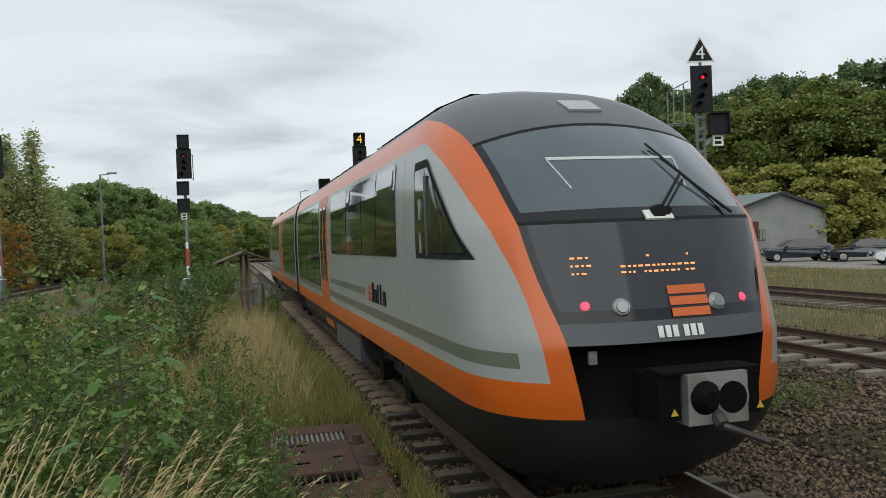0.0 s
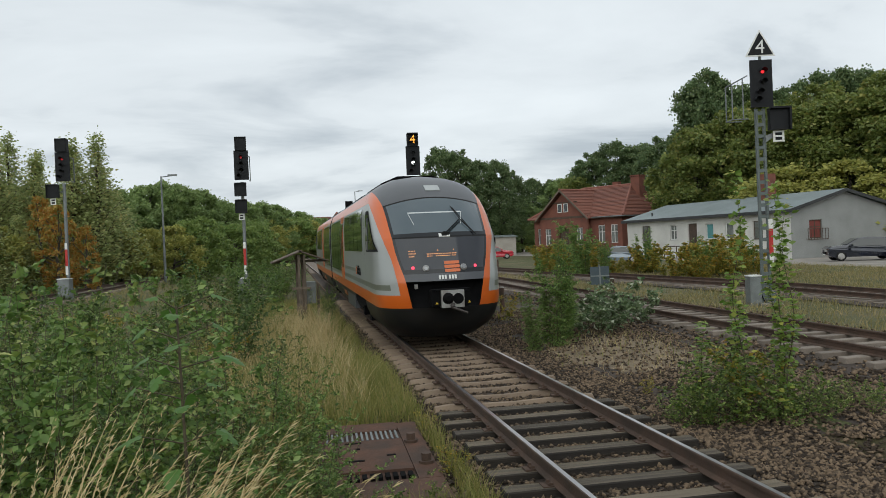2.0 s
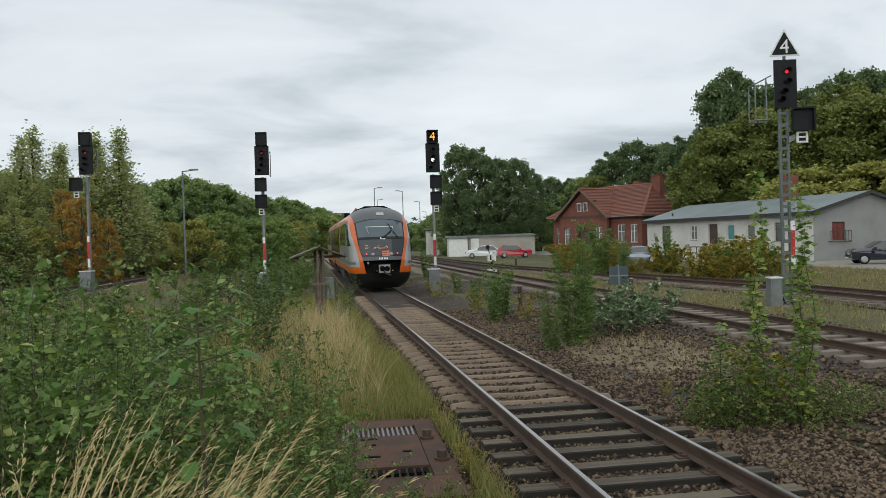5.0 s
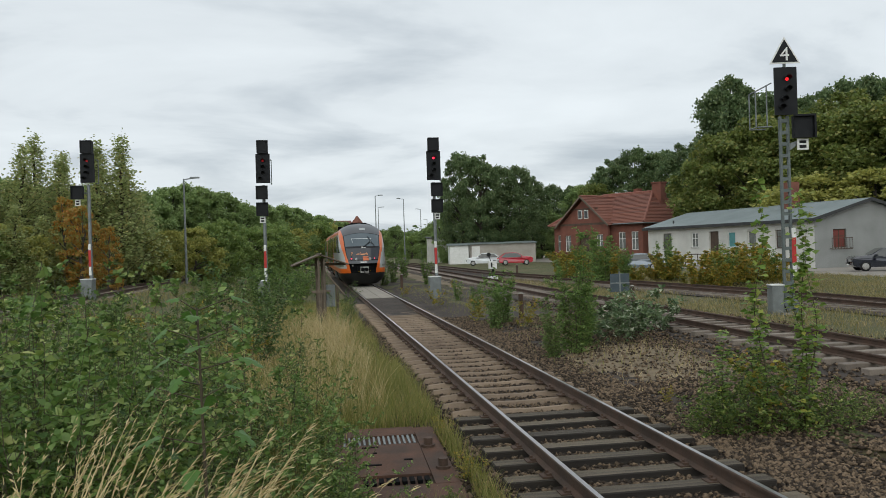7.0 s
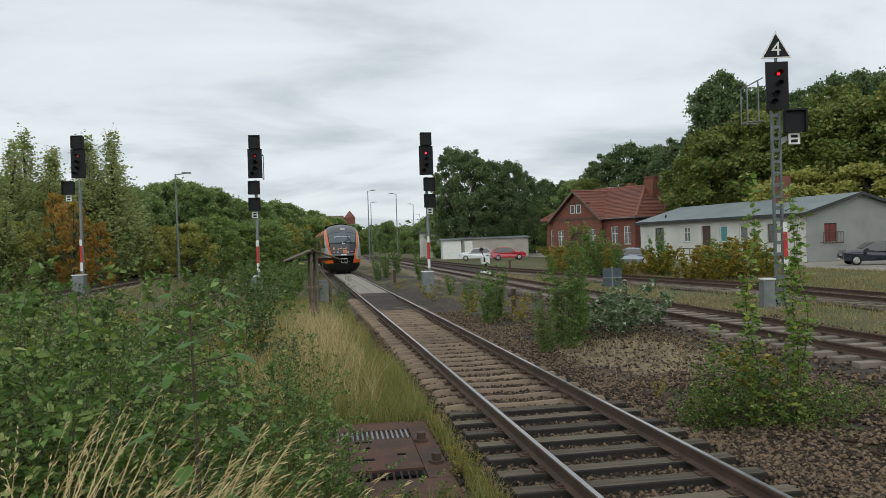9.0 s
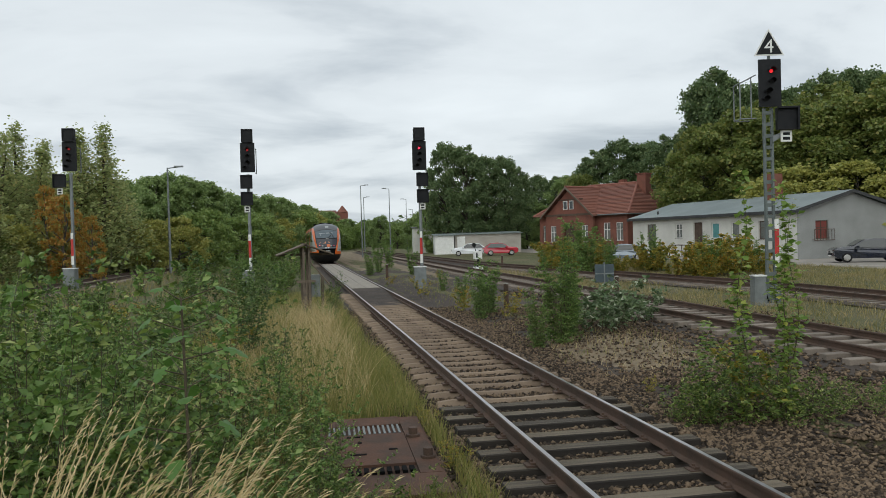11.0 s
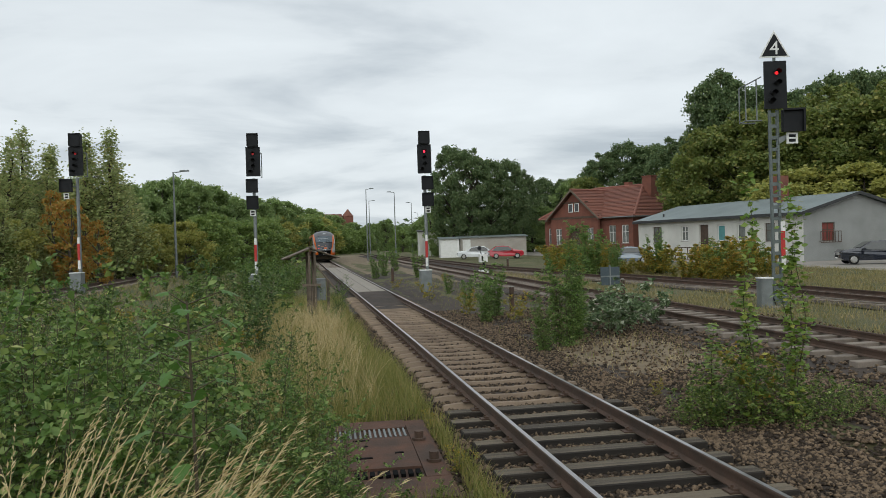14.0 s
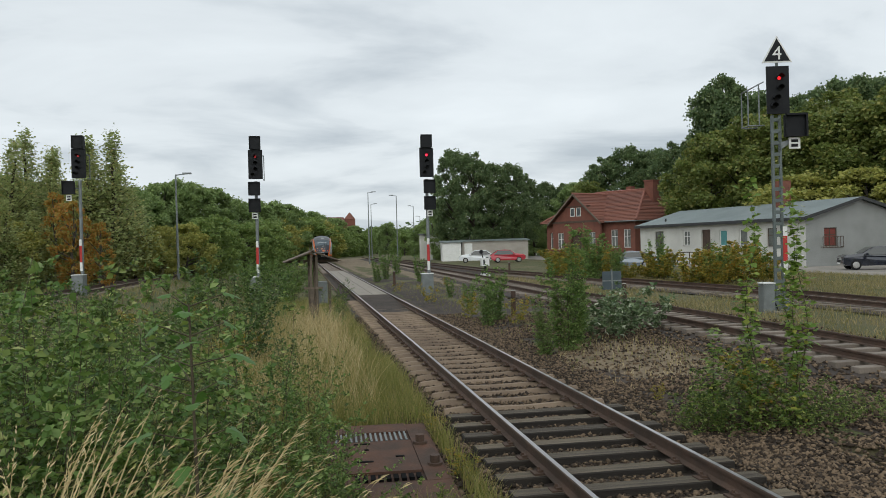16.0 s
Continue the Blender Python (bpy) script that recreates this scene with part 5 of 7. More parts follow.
def build_white_building():
    """Long low building: front along local -x, gable end towards the yard."""
    b = thing("yard_building", "long low off-white building with shallow grey sheet roof", "building", (38.23, 55.93, -0.30))
    u = math.degrees(math.atan2(0.99236, -0.12337))
    L, W, E, A = 24.1, 10.3, 3.70, 5.25
    # front wall: local x runs from the far end to the near corner
    fm = Matrix.Translation((-0.1234 * L, 0.9924 * L, 0)) @ pose(0, 0, 0, 0, 0, u + 180)
    spots = [(21.3, 19.7, 1.6, 3.2, "brown"), (16.3, 15.2, 1.75, 3.15, "white"), (13.4, 12.0, 0.0, 3.2, "door"), (10.7, 9.6, 1.7, 3.1, "teal"), (7.95, 6.85, 1.7, 3.1, "teal2"), (4.4, 3.2, 1.6, 3.1, "brown")]
    holes = [(L - a, z0, L - c, z1) for a, c, z0, z1, _ in spots]
    wall_with_holes(b, "front_wall", L, 0, E, 0.3, holes, PLASTER, fm, None, "off-white rendered wall")
    for (x0, z0, x1, z1), sp in zip(holes, spots):
        kind = sp[4]
        if kind == "door":
            d = part("door", boxes((x0, 0.15, z0, x1, 0.2, z1)), TIMBERB, b, "dark brown entrance door")
            d.matrix_basis = fm
            part("door_panel", boxes((x0 + 0.12, 0.14, 0.3, x1 - 0.12, 0.149, 1.4), (x0 + 0.12, 0.14, 1.6, x1 - 0.12, 0.149, 2.9)), TIMBERB, d)
        else:
            window_in(b, fm, x0, z0, x1, z1, {"brown": TIMBERB, "white": WHITEP, "teal": WHITEP, "teal2": WHITEP}[kind], {"teal": TEAL, "teal2": CURTAIN}.get(kind, CURTAIN), kind in ("brown", "white"))
    # gable wall towards the yard
    gm = pose(0, 0, 0, 0, 0, u - 90)
    gh = [(1.75, 1.55, 3.0, 3.0)]
    wall_with_holes(b, "gable_wall", W, 0, E, 0.3, gh, GREYPL, gm, (W / 2, A - 0.03), "grey rough-rendered gable wall")
    window_in(b, gm, *gh[0], TIMBERB, REDSH, True)
    gate = part("window_grille", tubes(*[((1.4 + 0.28 * k, -0.25, 1.45), (1.4 + 0.28 * k, -0.25, 2.3), 0.02) for k in range(8)], ((1.4, -0.25, 2.3), (3.36, -0.25, 2.3), 0.03), ((1.4, -0.25, 1.45), (3.36, -0.25, 1.45), 0.03), ((1.4, -0.25, 1.5), (1.4, 0, 1.5), 0.02), ((3.36, -0.25, 1.5), (3.36, 0, 1.5), 0.02), seg=6), TIMBERB, b, "small railing before the window")
    gate.matrix_basis = gm
    # back and far walls
    part("back_wall", boxes((0, W - 0.3, 0, L, W, E)), GREYPL, b).matrix_basis = fm
    fw = part("far_wall", boxes((0, 0.302, 0, 0.3, W - 0.302, E)), PLASTER, b)
    fw.matrix_basis = fm
    # roof: two shallow slopes with a dark edge
    bm = bmesh.new()
    prism(bm, [(-0.45, E + 0.02), (W / 2, A), (W / 2, A + 0.14), (-0.45, E + 0.16)], 0, -0.4, L + 0.4)
    part("roof_slope", bm, BITUM, b, "grey-green roof sheeting").matrix_basis = fm
    bm = bmesh.new()
    prism(bm, [(W / 2 + 0.002, A), (W + 0.45, E + 0.02), (W + 0.45, E + 0.16), (W / 2 + 0.002, A + 0.14)], 0, -0.4, L + 0.4)
    part("roof_slope", bm, BITUM, b, "grey-green roof sheeting").matrix_basis = fm
    part("fascia", boxes((-0.4, -0.50, E - 0.10, L + 0.4, -0.455, E + 0.17)), FASCIA, b, "dark eaves board").matrix_basis = fm
    for y0, y1, za, zb in ((-0.455, W / 2, E, A), (W + 0.455, W / 2, E, A)):
        bm = bmesh.new()
        prism(bm, [(y0, za - 0.08), (y1, zb - 0.08), (y1, zb + 0.16), (y0, za + 0.18)], 0, L + 0.402, L + 0.45)
        part("verge_board", bm, FASCIA, b, "dark verge board").matrix_basis = fm
    ch = part("chimney", boxes((L - 7.4, 3.4, 4.0, L - 6.5, 4.3, 7.2)), BRICK, b, "red brick chimney", bevel=0.02)
    ch.matrix_basis = fm
    part("roof_vent", tubes(((L - 20.5, 0.8, 3.8), (L - 20.5, 0.8, 4.5), 0.09), seg=8), FASCIA, b).matrix_basis = fm
    part("porch_rail", tubes(*[((9.0 + 1.0 * k, -1.5, 0), (9.0 + 1.0 * k, -1.5, 1.15), 0.04) for k in range(8)], ((9.0, -1.5, 1.15), (16.0, -1.5, 1.15), 0.05), ((9.0, -1.5, 0.6), (16.0, -1.5, 0.6), 0.04), seg=6), TIMBERB, b, "brown porch railing").matrix_basis = fm


build_white_building()


def tile_rows(parent, quad, rows):
    """Overlapping courses of tiles over a roof plane given by its four corners (eaves left, eaves right, ridge right, ridge left)."""
    a, b_, c, d = [Vector(p) for p in quad]
    n = (b_ - a).cross(d - a).normalized()
    for k in range(rows):
        f0, f1 = k / rows, (k + 1.12) / rows
        f1 = min(f1, 1.0)
        p = [a.lerp(d, f0) + n * 0.075, b_.lerp(c, f0) + n * 0.075, b_.lerp(c, f1) + n * 0.02, a.lerp(d, f1) + n * 0.02]
        q = [a.lerp(d, f0) + n * 0.01, b_.lerp(c, f0) + n * 0.01]
        bm = bmesh.new()
        vs = [bm.verts.new(v) for v in p]
        bm.faces.new(vs)
        qs = [bm.verts.new(v) for v in q]
        bm.faces.new((qs[0], qs[1], vs[1], vs[0]))
        part("tile_course", bm, TILE, parent)


def build_house():
    """Brick house with a hipped clay roof and a projecting front gable; the origin is its near corner."""
    h = thing("brick_house", "old red brick house with clay tile roof and front gable", "house", (39.2, 90.3, -0.30), -60)
    E, R, ov = 4.85, 8.75, 0.6
    X0, X1, Y0, Y1 = -14.2, 0.0, 0.0, 12.4
    G0, G1, GY = -12.3, -4.5, -0.9
    gx = (G0 + G1) / 2
    holes = [(x, 1.5, x + 1.05, 3.7) for x in (-3.6, -1.7)] + [(-13.6, 1.5, -12.6, 3.6)]
    wall_with_holes(h, "front_wall", X1 - X0, 0, E, 0.35, [(a - X0, b, c - X0, d) for a, b, c, d in holes], BRICK, pose(X0, Y0, 0), None, "red brick wall")
    for q in holes:
        window_in(h, pose(0, Y0, 0), *q, WHITEP, CURTAIN)
    end_holes = [(x, 1.5, x + 1.05, 3.7) for x in (2.0, 5.2, 8.6)]
    wall_with_holes(h, "end_wall", Y1 - 0.352, 0, E, 0.35, end_holes, BRICK, pose(X1, Y0 + 0.352, 0, 0, 0, 90), None, "red brick wall")
    for q in end_holes:
        window_in(h, pose(X1, Y0 + 0.352, 0, 0, 0, 90), *q, WHITEP, CURTAIN)
    part("end_wall", boxes((X0, Y0 + 0.352, 0, X0 + 0.35, Y1, E)), BRICK, h)
    part("back_wall", boxes((X0 + 0.352, Y1 - 0.35, 0, X1 - 0.352, Y1, E)), BRICK, h)
    # front wing with gable, a deep porch in the middle
    gh = [(0.8, 1.4, 1.8, 3.5), (3.0, 0.0, 4.8, 3.5), (6.0, 1.4, 7.0, 3.5)]
    wall_with_holes(h, "gable_wall", G1 - G0, 0, E, 0.35, gh, BRICK, pose(G0, GY, 0), None, "red brick wing")
    for g in (gh[0], gh[2]):
        window_in(h, pose(G0, GY, 0), *g, WHITEP, CURTAIN)
    part("entrance", boxes((G0 + 3.0, GY + 0.45, 0, G0 + 4.8, GY + 0.55, 3.5)), TIMBERB, h, "dark timber entrance")
    A = 8.35
    bm = bmesh.new()
    prism(bm, [(G0 + 0.05, E), (G1 - 0.05, E), (gx, A - 0.35)], 1, GY + 0.04, GY + 0.35)
    part("gable", bm, BRICK, h, "dark red brick gable")
    part("gable_beam", boxes((G0 - 0.1, GY - 0.06, E - 0.12, G1 + 0.1, GY + 0.03, E + 0.14), (G0 + 1.5, GY - 0.05, 6.72, G1 - 1.5, GY + 0.03, 6.86)), TIMBERB, h, "brown timber beam")
    for x in (gx - 0.85, gx + 0.15):
        gwin = part("gable_window", boxes((x, GY - 0.02, 5.55, x + 0.7, GY + 0.035, 6.65)), WHITEP, h, "small white gable window")
        part("gable_pane", boxes((x + 0.08, GY - 0.03, 5.63, x + 0.62, GY - 0.022, 6.57)), GLASS, gwin)
    ym = (Y0 + Y1) / 2
    for s in (-1, 1):
        xe = gx + s * ((G1 - G0) / 2 + 0.45)
        ez = E - 0.30
        bm = bmesh.new()
        prism(bm, [(xe, ez - 0.12), (gx, A - 0.16), (gx, A + 0.10), (xe, ez + 0.12)], 1, GY - 0.60, GY - 0.48)
        part("barge_board", bm, GREYWOOD, h, "pale weathered barge board")
        quad = [(xe, GY - 0.5, ez), (xe, ym, ez), (gx, ym, A), (gx, GY - 0.5, A)]
        quad = quad if s > 0 else [quad[1], quad[0], quad[3], quad[2]]
        tile_rows(h, quad, 18)
    ea, eb, za, zb = X0 + 3.4, X1 - 2.9, E - 0.1, R
    planes = ([(X0 - ov, Y0 - ov, za), (X1 + ov, Y0 - ov, za), (eb, ym, zb), (ea, ym, zb)],
              [(X1 + ov, Y1 + ov, za), (X0 - ov, Y1 + ov, za), (ea, ym, zb), (eb, ym, zb)],
              [(X1 + ov, Y0 - ov, za), (X1 + ov, Y1 + ov, za), (eb, ym + 0.01, zb), (eb, ym, zb)],
              [(X0 - ov, Y1 + ov, za), (X0 - ov, Y0 - ov, za), (ea, ym, zb), (ea, ym + 0.01, zb)])
    for quad in planes:
        tile_rows(h, quad, 22)
    part("ridge_tiles", tubes(((ea, ym, R + 0.06), (eb, ym, R + 0.06), 0.14), ((eb, ym, R + 0.06), (X1 + ov, Y0 - ov, za + 0.08), 0.14), ((eb, ym, R + 0.06), (X1 + ov, Y1 + ov, za + 0.08), 0.14),
                              ((ea, ym, R + 0.06), (X0 - ov, Y0 - ov, za + 0.08), 0.14), ((gx, GY - 0.55, A + 0.08), (gx, ym - 0.6, A + 0.08), 0.14), seg=8), TILER, h, "paler ridge tiles")
    part("eaves_gutter", tubes(((G1 + 0.5, Y0 - ov - 0.06, E - 0.16), (X1 + ov, Y0 - ov - 0.06, E - 0.16), 0.07), ((X1 + ov + 0.06, Y0 - ov, E - 0.16), (X1 + ov + 0.06, Y1 + ov, E - 0.16), 0.07), seg=8), GALV, h, "grey gutter")
    part("soffit", boxes((X0 - 0.5, Y0 - 0.5, E - 0.32, X1 + 0.5, Y1 + 0.5, E - 0.28)), TIMBERB, h)
    ch = part("chimney", boxes((eb + 0.2, ym - 0.4, 6.8, eb + 1.5, ym + 0.8, 9.75)), BRICK, h, "red brick chimney", bevel=0.03)
    part("chimney_cap", boxes((eb + 0.1, ym - 0.5, 9.75, eb + 1.6, ym + 0.9, 9.9)), BRICK, ch)
    part("small_chimney", boxes((gx + 1.8, ym + 1.0, 7.9, gx + 2.6, ym + 1.8, 9.4)), BRICK, h)


TILER = mat("ridge_tile", (0.27, 0.11, 0.08), (0.20, 0.08, 0.06), 2, 0.85, 0, 0.2, 20)
build_house()


def build_shed(at, turn, w, d, h, label, m, door):
    s = thing("shed", label, "shed", at, turn)
    part("wall", boxes((0, 0, 0, w, d, h)), m, s, bevel=0.02)
    for k in range(int(w / 0.9)):
        part("panel_rib", boxes((0.45 + 0.9 * k, -0.04, 0.05, 0.50 + 0.9 * k, -0.002, h - 0.05)), m, s)
    bm = bmesh.new()
    prism(bm, [(-0.25, h + 0.004), (d + 0.25, h + 0.22), (d + 0.25, h + 0.34), (-0.25, h + 0.12)], 0, -0.25, w + 0.25)
    part("roof", bm, BITUM if door else FASCIA, s, "flat felt roof")
    if door:
        part("door", boxes((0.35, -0.06, 0, 1.5, -0.003, h - 0.25)), WHITEP, s, "pale shed door")


build_shed((19.6, 112.5, -0.3), -6, 2.7, 4, 2.65, "pale beige metal shed with white door", WHITEP, True)
build_shed((22.6, 113.2, -0.3), -8, 9.6, 5, 2.75, "long beige shed with flat roof", SHEDM, True)
build_shed((18.8, 128.0, -0.3), -6, 8.0, 6, 4.0, "pale flat-roofed outbuilding behind the sheds", PLASTER, False)


def build_tower():
    t = thing("brick_tower", "distant red brick gable and turret above the trees", "building", (13.2, 262.0, -0.3), 8)
    part("nave", boxes((-8, 0, 0, 0.8, 8, 10.2)), BRICK, t)
    bm = bmesh.new()
    prism(bm, [(-0.3, 10.2), (8.3, 10.2), (4, 12.2)], 0, -8, 0.8)
    part("roof", bm, TILE, t)
    part("turret", boxes((0.9, 0, 0, 3.9, 3, 11.4)), BRICK, t)
    bm = bmesh.new()
    tube(bm, (2.4, 1.5, 11.4), (2.4, 1.5, 13.6), 1.9, 0.15, 8)
    part("spire", bm, TILE, t)


build_tower()


# ---- cars ----
def build_car(at, turn, paint, label, length=4.5, width=1.8, height=1.5, suv=False):
    c = thing("parked_car", label, "car", at, turn, "parked cars")
    hl = length / 2
    z0 = 0.28
    if suv:
        prof = [(-hl, 0.45), (-hl + 0.05, 0.85), (-hl + 0.25, 1.0), (-hl + 1.25, 1.10), (-hl + 1.95, height - 0.06), (-hl + 2.6, height), (hl - 0.9, height - 0.05), (hl - 0.12, 1.05), (hl, 0.8), (hl - 0.03, 0.42), (hl - 0.3, z0), (-hl + 0.3, z0)]
    else:
        prof = [(-hl, 0.42), (-hl + 0.06, 0.72), (-hl + 0.3, 0.82), (-hl + 1.15, 0.95), (-hl + 1.95, height - 0.05), (-hl + 2.6, height), (hl - 1.0, height - 0.10), (hl - 0.25, 0.98), (hl, 0.85), (hl - 0.02, 0.42), (hl - 0.3, z0), (-hl + 0.3, z0)]
    bm = bmesh.new()
    secs = [(-width / 2, 0.93), (-width / 2 + 0.07, 0.985), (-width / 4, 1.0), (width / 4, 1.0), (width / 2 - 0.07, 0.985), (width / 2, 0.93)]
    rows = []
    for y, k in secs:
        row = []
        for x, z in prof:
            zz = z if z < 0.9 else 0.9 + (z - 0.9) * (0.0 if abs(y) == width / 2 else 1.0)
            yy = y * (1 - 0.16 * max(0, z - 0.95) / 0.5) if abs(y) > width / 4 else y
            row.append(bm.verts.new((x * (0.985 if abs(y) > width / 3 else 1), yy, zz)))
        rows.append(row)
    n = len(prof)
    for a, b in zip(rows, rows[1:]):
        for i in range(n):
            bm.faces.new((a[i], a[(i + 1) % n], b[(i + 1) % n], b[i]))
    bm.faces.new(rows[0])
    bm.faces.new(rows[-1][::-1])
    part("body", bm, paint, c, bevel=0.02, smooth=False)
    # glass
    g0, g1 = (-hl + 1.3, hl - 0.35)
    for s in (-1, 1):
        bm = bmesh.new()
        ya, yb = s * (width / 2 - 0.05), s * (width / 2 - 0.19)
        pts = [(g0, 1.0), (g1, 1.0), (g1 - 0.55, height - 0.12), (g0 + 0.65, height - 0.12)]
        vs = [bm.verts.new((x, (ya if z < 1.2 else yb) + s * 0.012, z)) for x, z in pts]
        bm.faces.new(vs)
        r = bmesh.ops.extrude_face_region(bm, geom=bm.faces[:])
        bmesh.ops.translate(bm, vec=(0, -s * 0.02, 0), verts=[v for v in r["geom"] if isinstance(v, bmesh.types.BMVert)])
        part("side_glass", bm, GLASS, c)
        part("mirror", boxes((g0 + 0.1, s * (width / 2 + 0.01), 0.98, g0 + 0.28, s * (width / 2 + 0.18), 1.12)), paint, c, bevel=0.03)
    a, b = (prof[3], prof[4])
    bm = bmesh.new()
    for y in (-width / 2 + 0.2, width / 2 - 0.2):
        for (x, z), k in ((a, 0.06), (b, 0.94)):
            pass
    vs = [bm.verts.new((a[0] + (b[0] - a[0]) * k - 0.012, y, a[1] + (b[1] - a[1]) * k + 0.014)) for k, y in ((0.06, -width / 2 + 0.16), (0.06, width / 2 - 0.16), (0.94, width / 2 - 0.26), (0.94, -width / 2 + 0.26))]
    bm.faces.new(vs)
    part("windscreen", bm, GLASS, c)
    for x in (-hl + 0.85, hl - 0.85):
        for s in (-1, 1):
            w = part("wheel", tubes(((x, s * (width / 2 - 0.22), 0.33), (x, s * (width / 2 + 0.012), 0.33), 0.33), seg=20), RUBBER, c, "black tyre")
            part("rim", tubes(((x, s * (width / 2 + 0.012), 0.33), (x, s * (width / 2 + 0.024), 0.33), 0.22, 0.18), seg=14), STEEL, w, "silver rim")
    for s in (-1, 1):
        part("headlight", boxes((-hl - 0.012, s * 0.52 - 0.18, 0.66, -hl + 0.10, s * 0.52 + 0.18, 0.80)), LENS, c, bevel=0.02)
        part("tail_lamp", boxes((hl - 0.08, s * 0.62 - 0.14, 0.78, hl + 0.01, s * 0.62 + 0.14, 0.94)), REDP, c, bevel=0.02)
    part("grille", boxes((-hl - 0.014, -0.32, 0.5, -hl + 0.06, 0.32, 0.66)), RUBBER, c)
    part("number_plate", boxes((-hl - 0.022, -0.26, 0.42, -hl - 0.016, 0.26, 0.50)), WHITEP, c)
    return c


build_car((38.3, 48.3, -0.26), -22, CARBLK, "dark blue estate car parked on pale gravel", 4.8, 1.85, 1.58, True)
build_car((40.5, 44.6, -0.26), -24, CARBLK, "dark car with pale windscreen parked in the yard", 4.6, 1.8, 1.5)
build_car((38.6, 38.6, -0.26), -28, CARWHT, "silver-white car parked at the yard's end", 4.5, 1.8, 1.5)
build_car((26.6, 63.0, -0.26), -14, CARGRY, "grey-blue car behind yellowing bushes", 4.4, 1.78, 1.5)
build_car((24.9, 96.0, -0.26), 172, CARRED, "red car parked beside the sheds", 4.3, 1.78, 1.6, True)
build_car((21.6, 99.0, -0.26), -14, CARWHT, "white car parked beside the sheds", 4.4, 1.8, 1.6, True)


# ---- plants ----
def leaf_cloud(name, points, ups, sizes, material, rng, aspect=0.5, fold=0.18, droop=0.3, wild=0.42):
    """One mesh of many small folded leaves: each has a stalk end, two flanks and a tip."""
    n = len(points)
    p = np.asarray(points, dtype=np.float64)
    a = rng.uniform(0, 2 * np.pi, n)
    tilt = rng.uniform(-0.5, 0.9, n) - droop
    d = np.stack([np.cos(a) * np.cos(tilt), np.sin(a) * np.cos(tilt), np.sin(tilt)], 1)
    d = d + np.asarray(ups)
    d /= np.linalg.norm(d, axis=1, keepdims=True) + 1e-9
    r = rng.normal(size=(n, 3)) * wild + np.array([0, 0, 1.0])
    s = np.cross(d, r)
    s /= np.linalg.norm(s, axis=1, keepdims=True) + 1e-9
    nrm = np.cross(s, d)
    L = np.asarray(sizes)[:, None]
    v = np.empty((n, 4, 3))
    v[:, 0] = p
    v[:, 1] = p + d * L * 0.45 + s * L * aspect * 0.5 + nrm * L * fold
    v[:, 2] = p + d * L
    v[:, 3] = p + d * L * 0.45 - s * L * aspect * 0.5 + nrm * L * fold
    me = bpy.data.meshes.new(name)
    me.vertices.add(4 * n)
    me.vertices.foreach_set("co", v.reshape(-1).astype(np.float32))
    me.loops.add(6 * n)
    base = np.arange(n)[:, None] * 4
    me.loops.foreach_set("vertex_index", (base + np.array([[0, 1, 2, 0, 2, 3]])).reshape(-1).astype(np.int32))
    me.polygons.add(2 * n)
    me.polygons.foreach_set("loop_start", np.arange(0, 6 * n, 3, dtype=np.int32))
    me.polygons.foreach_set("loop_total", np.full(2 * n, 3, dtype=np.int32))
    me.materials.append(material)
    me.update(calc_edges=True)
    return me


def crown_points(rng, blobs, per, shell=0.72):
    """Leaf places on ragged clumps: (centre, radius) pairs filled towards their outer side."""
    pts = []
    for c, r in blobs:
        d = rng.normal(size=(per, 3))
        d /= np.linalg.norm(d, axis=1, keepdims=True)
        d[:, 2] = np.where((d[:, 2] < -0.1) & (rng.random(per) < 0.7), -d[:, 2], d[:, 2])
        k = r * (shell + (1 - shell) * rng.random(per)[:, None] ** 0.5) * (0.75 + 0.45 * rng.random((per, 1)))
        pts.append(np.asarray(c) + d * k * np.array([1, 1, 0.82]))
    return np.concatenate(pts)


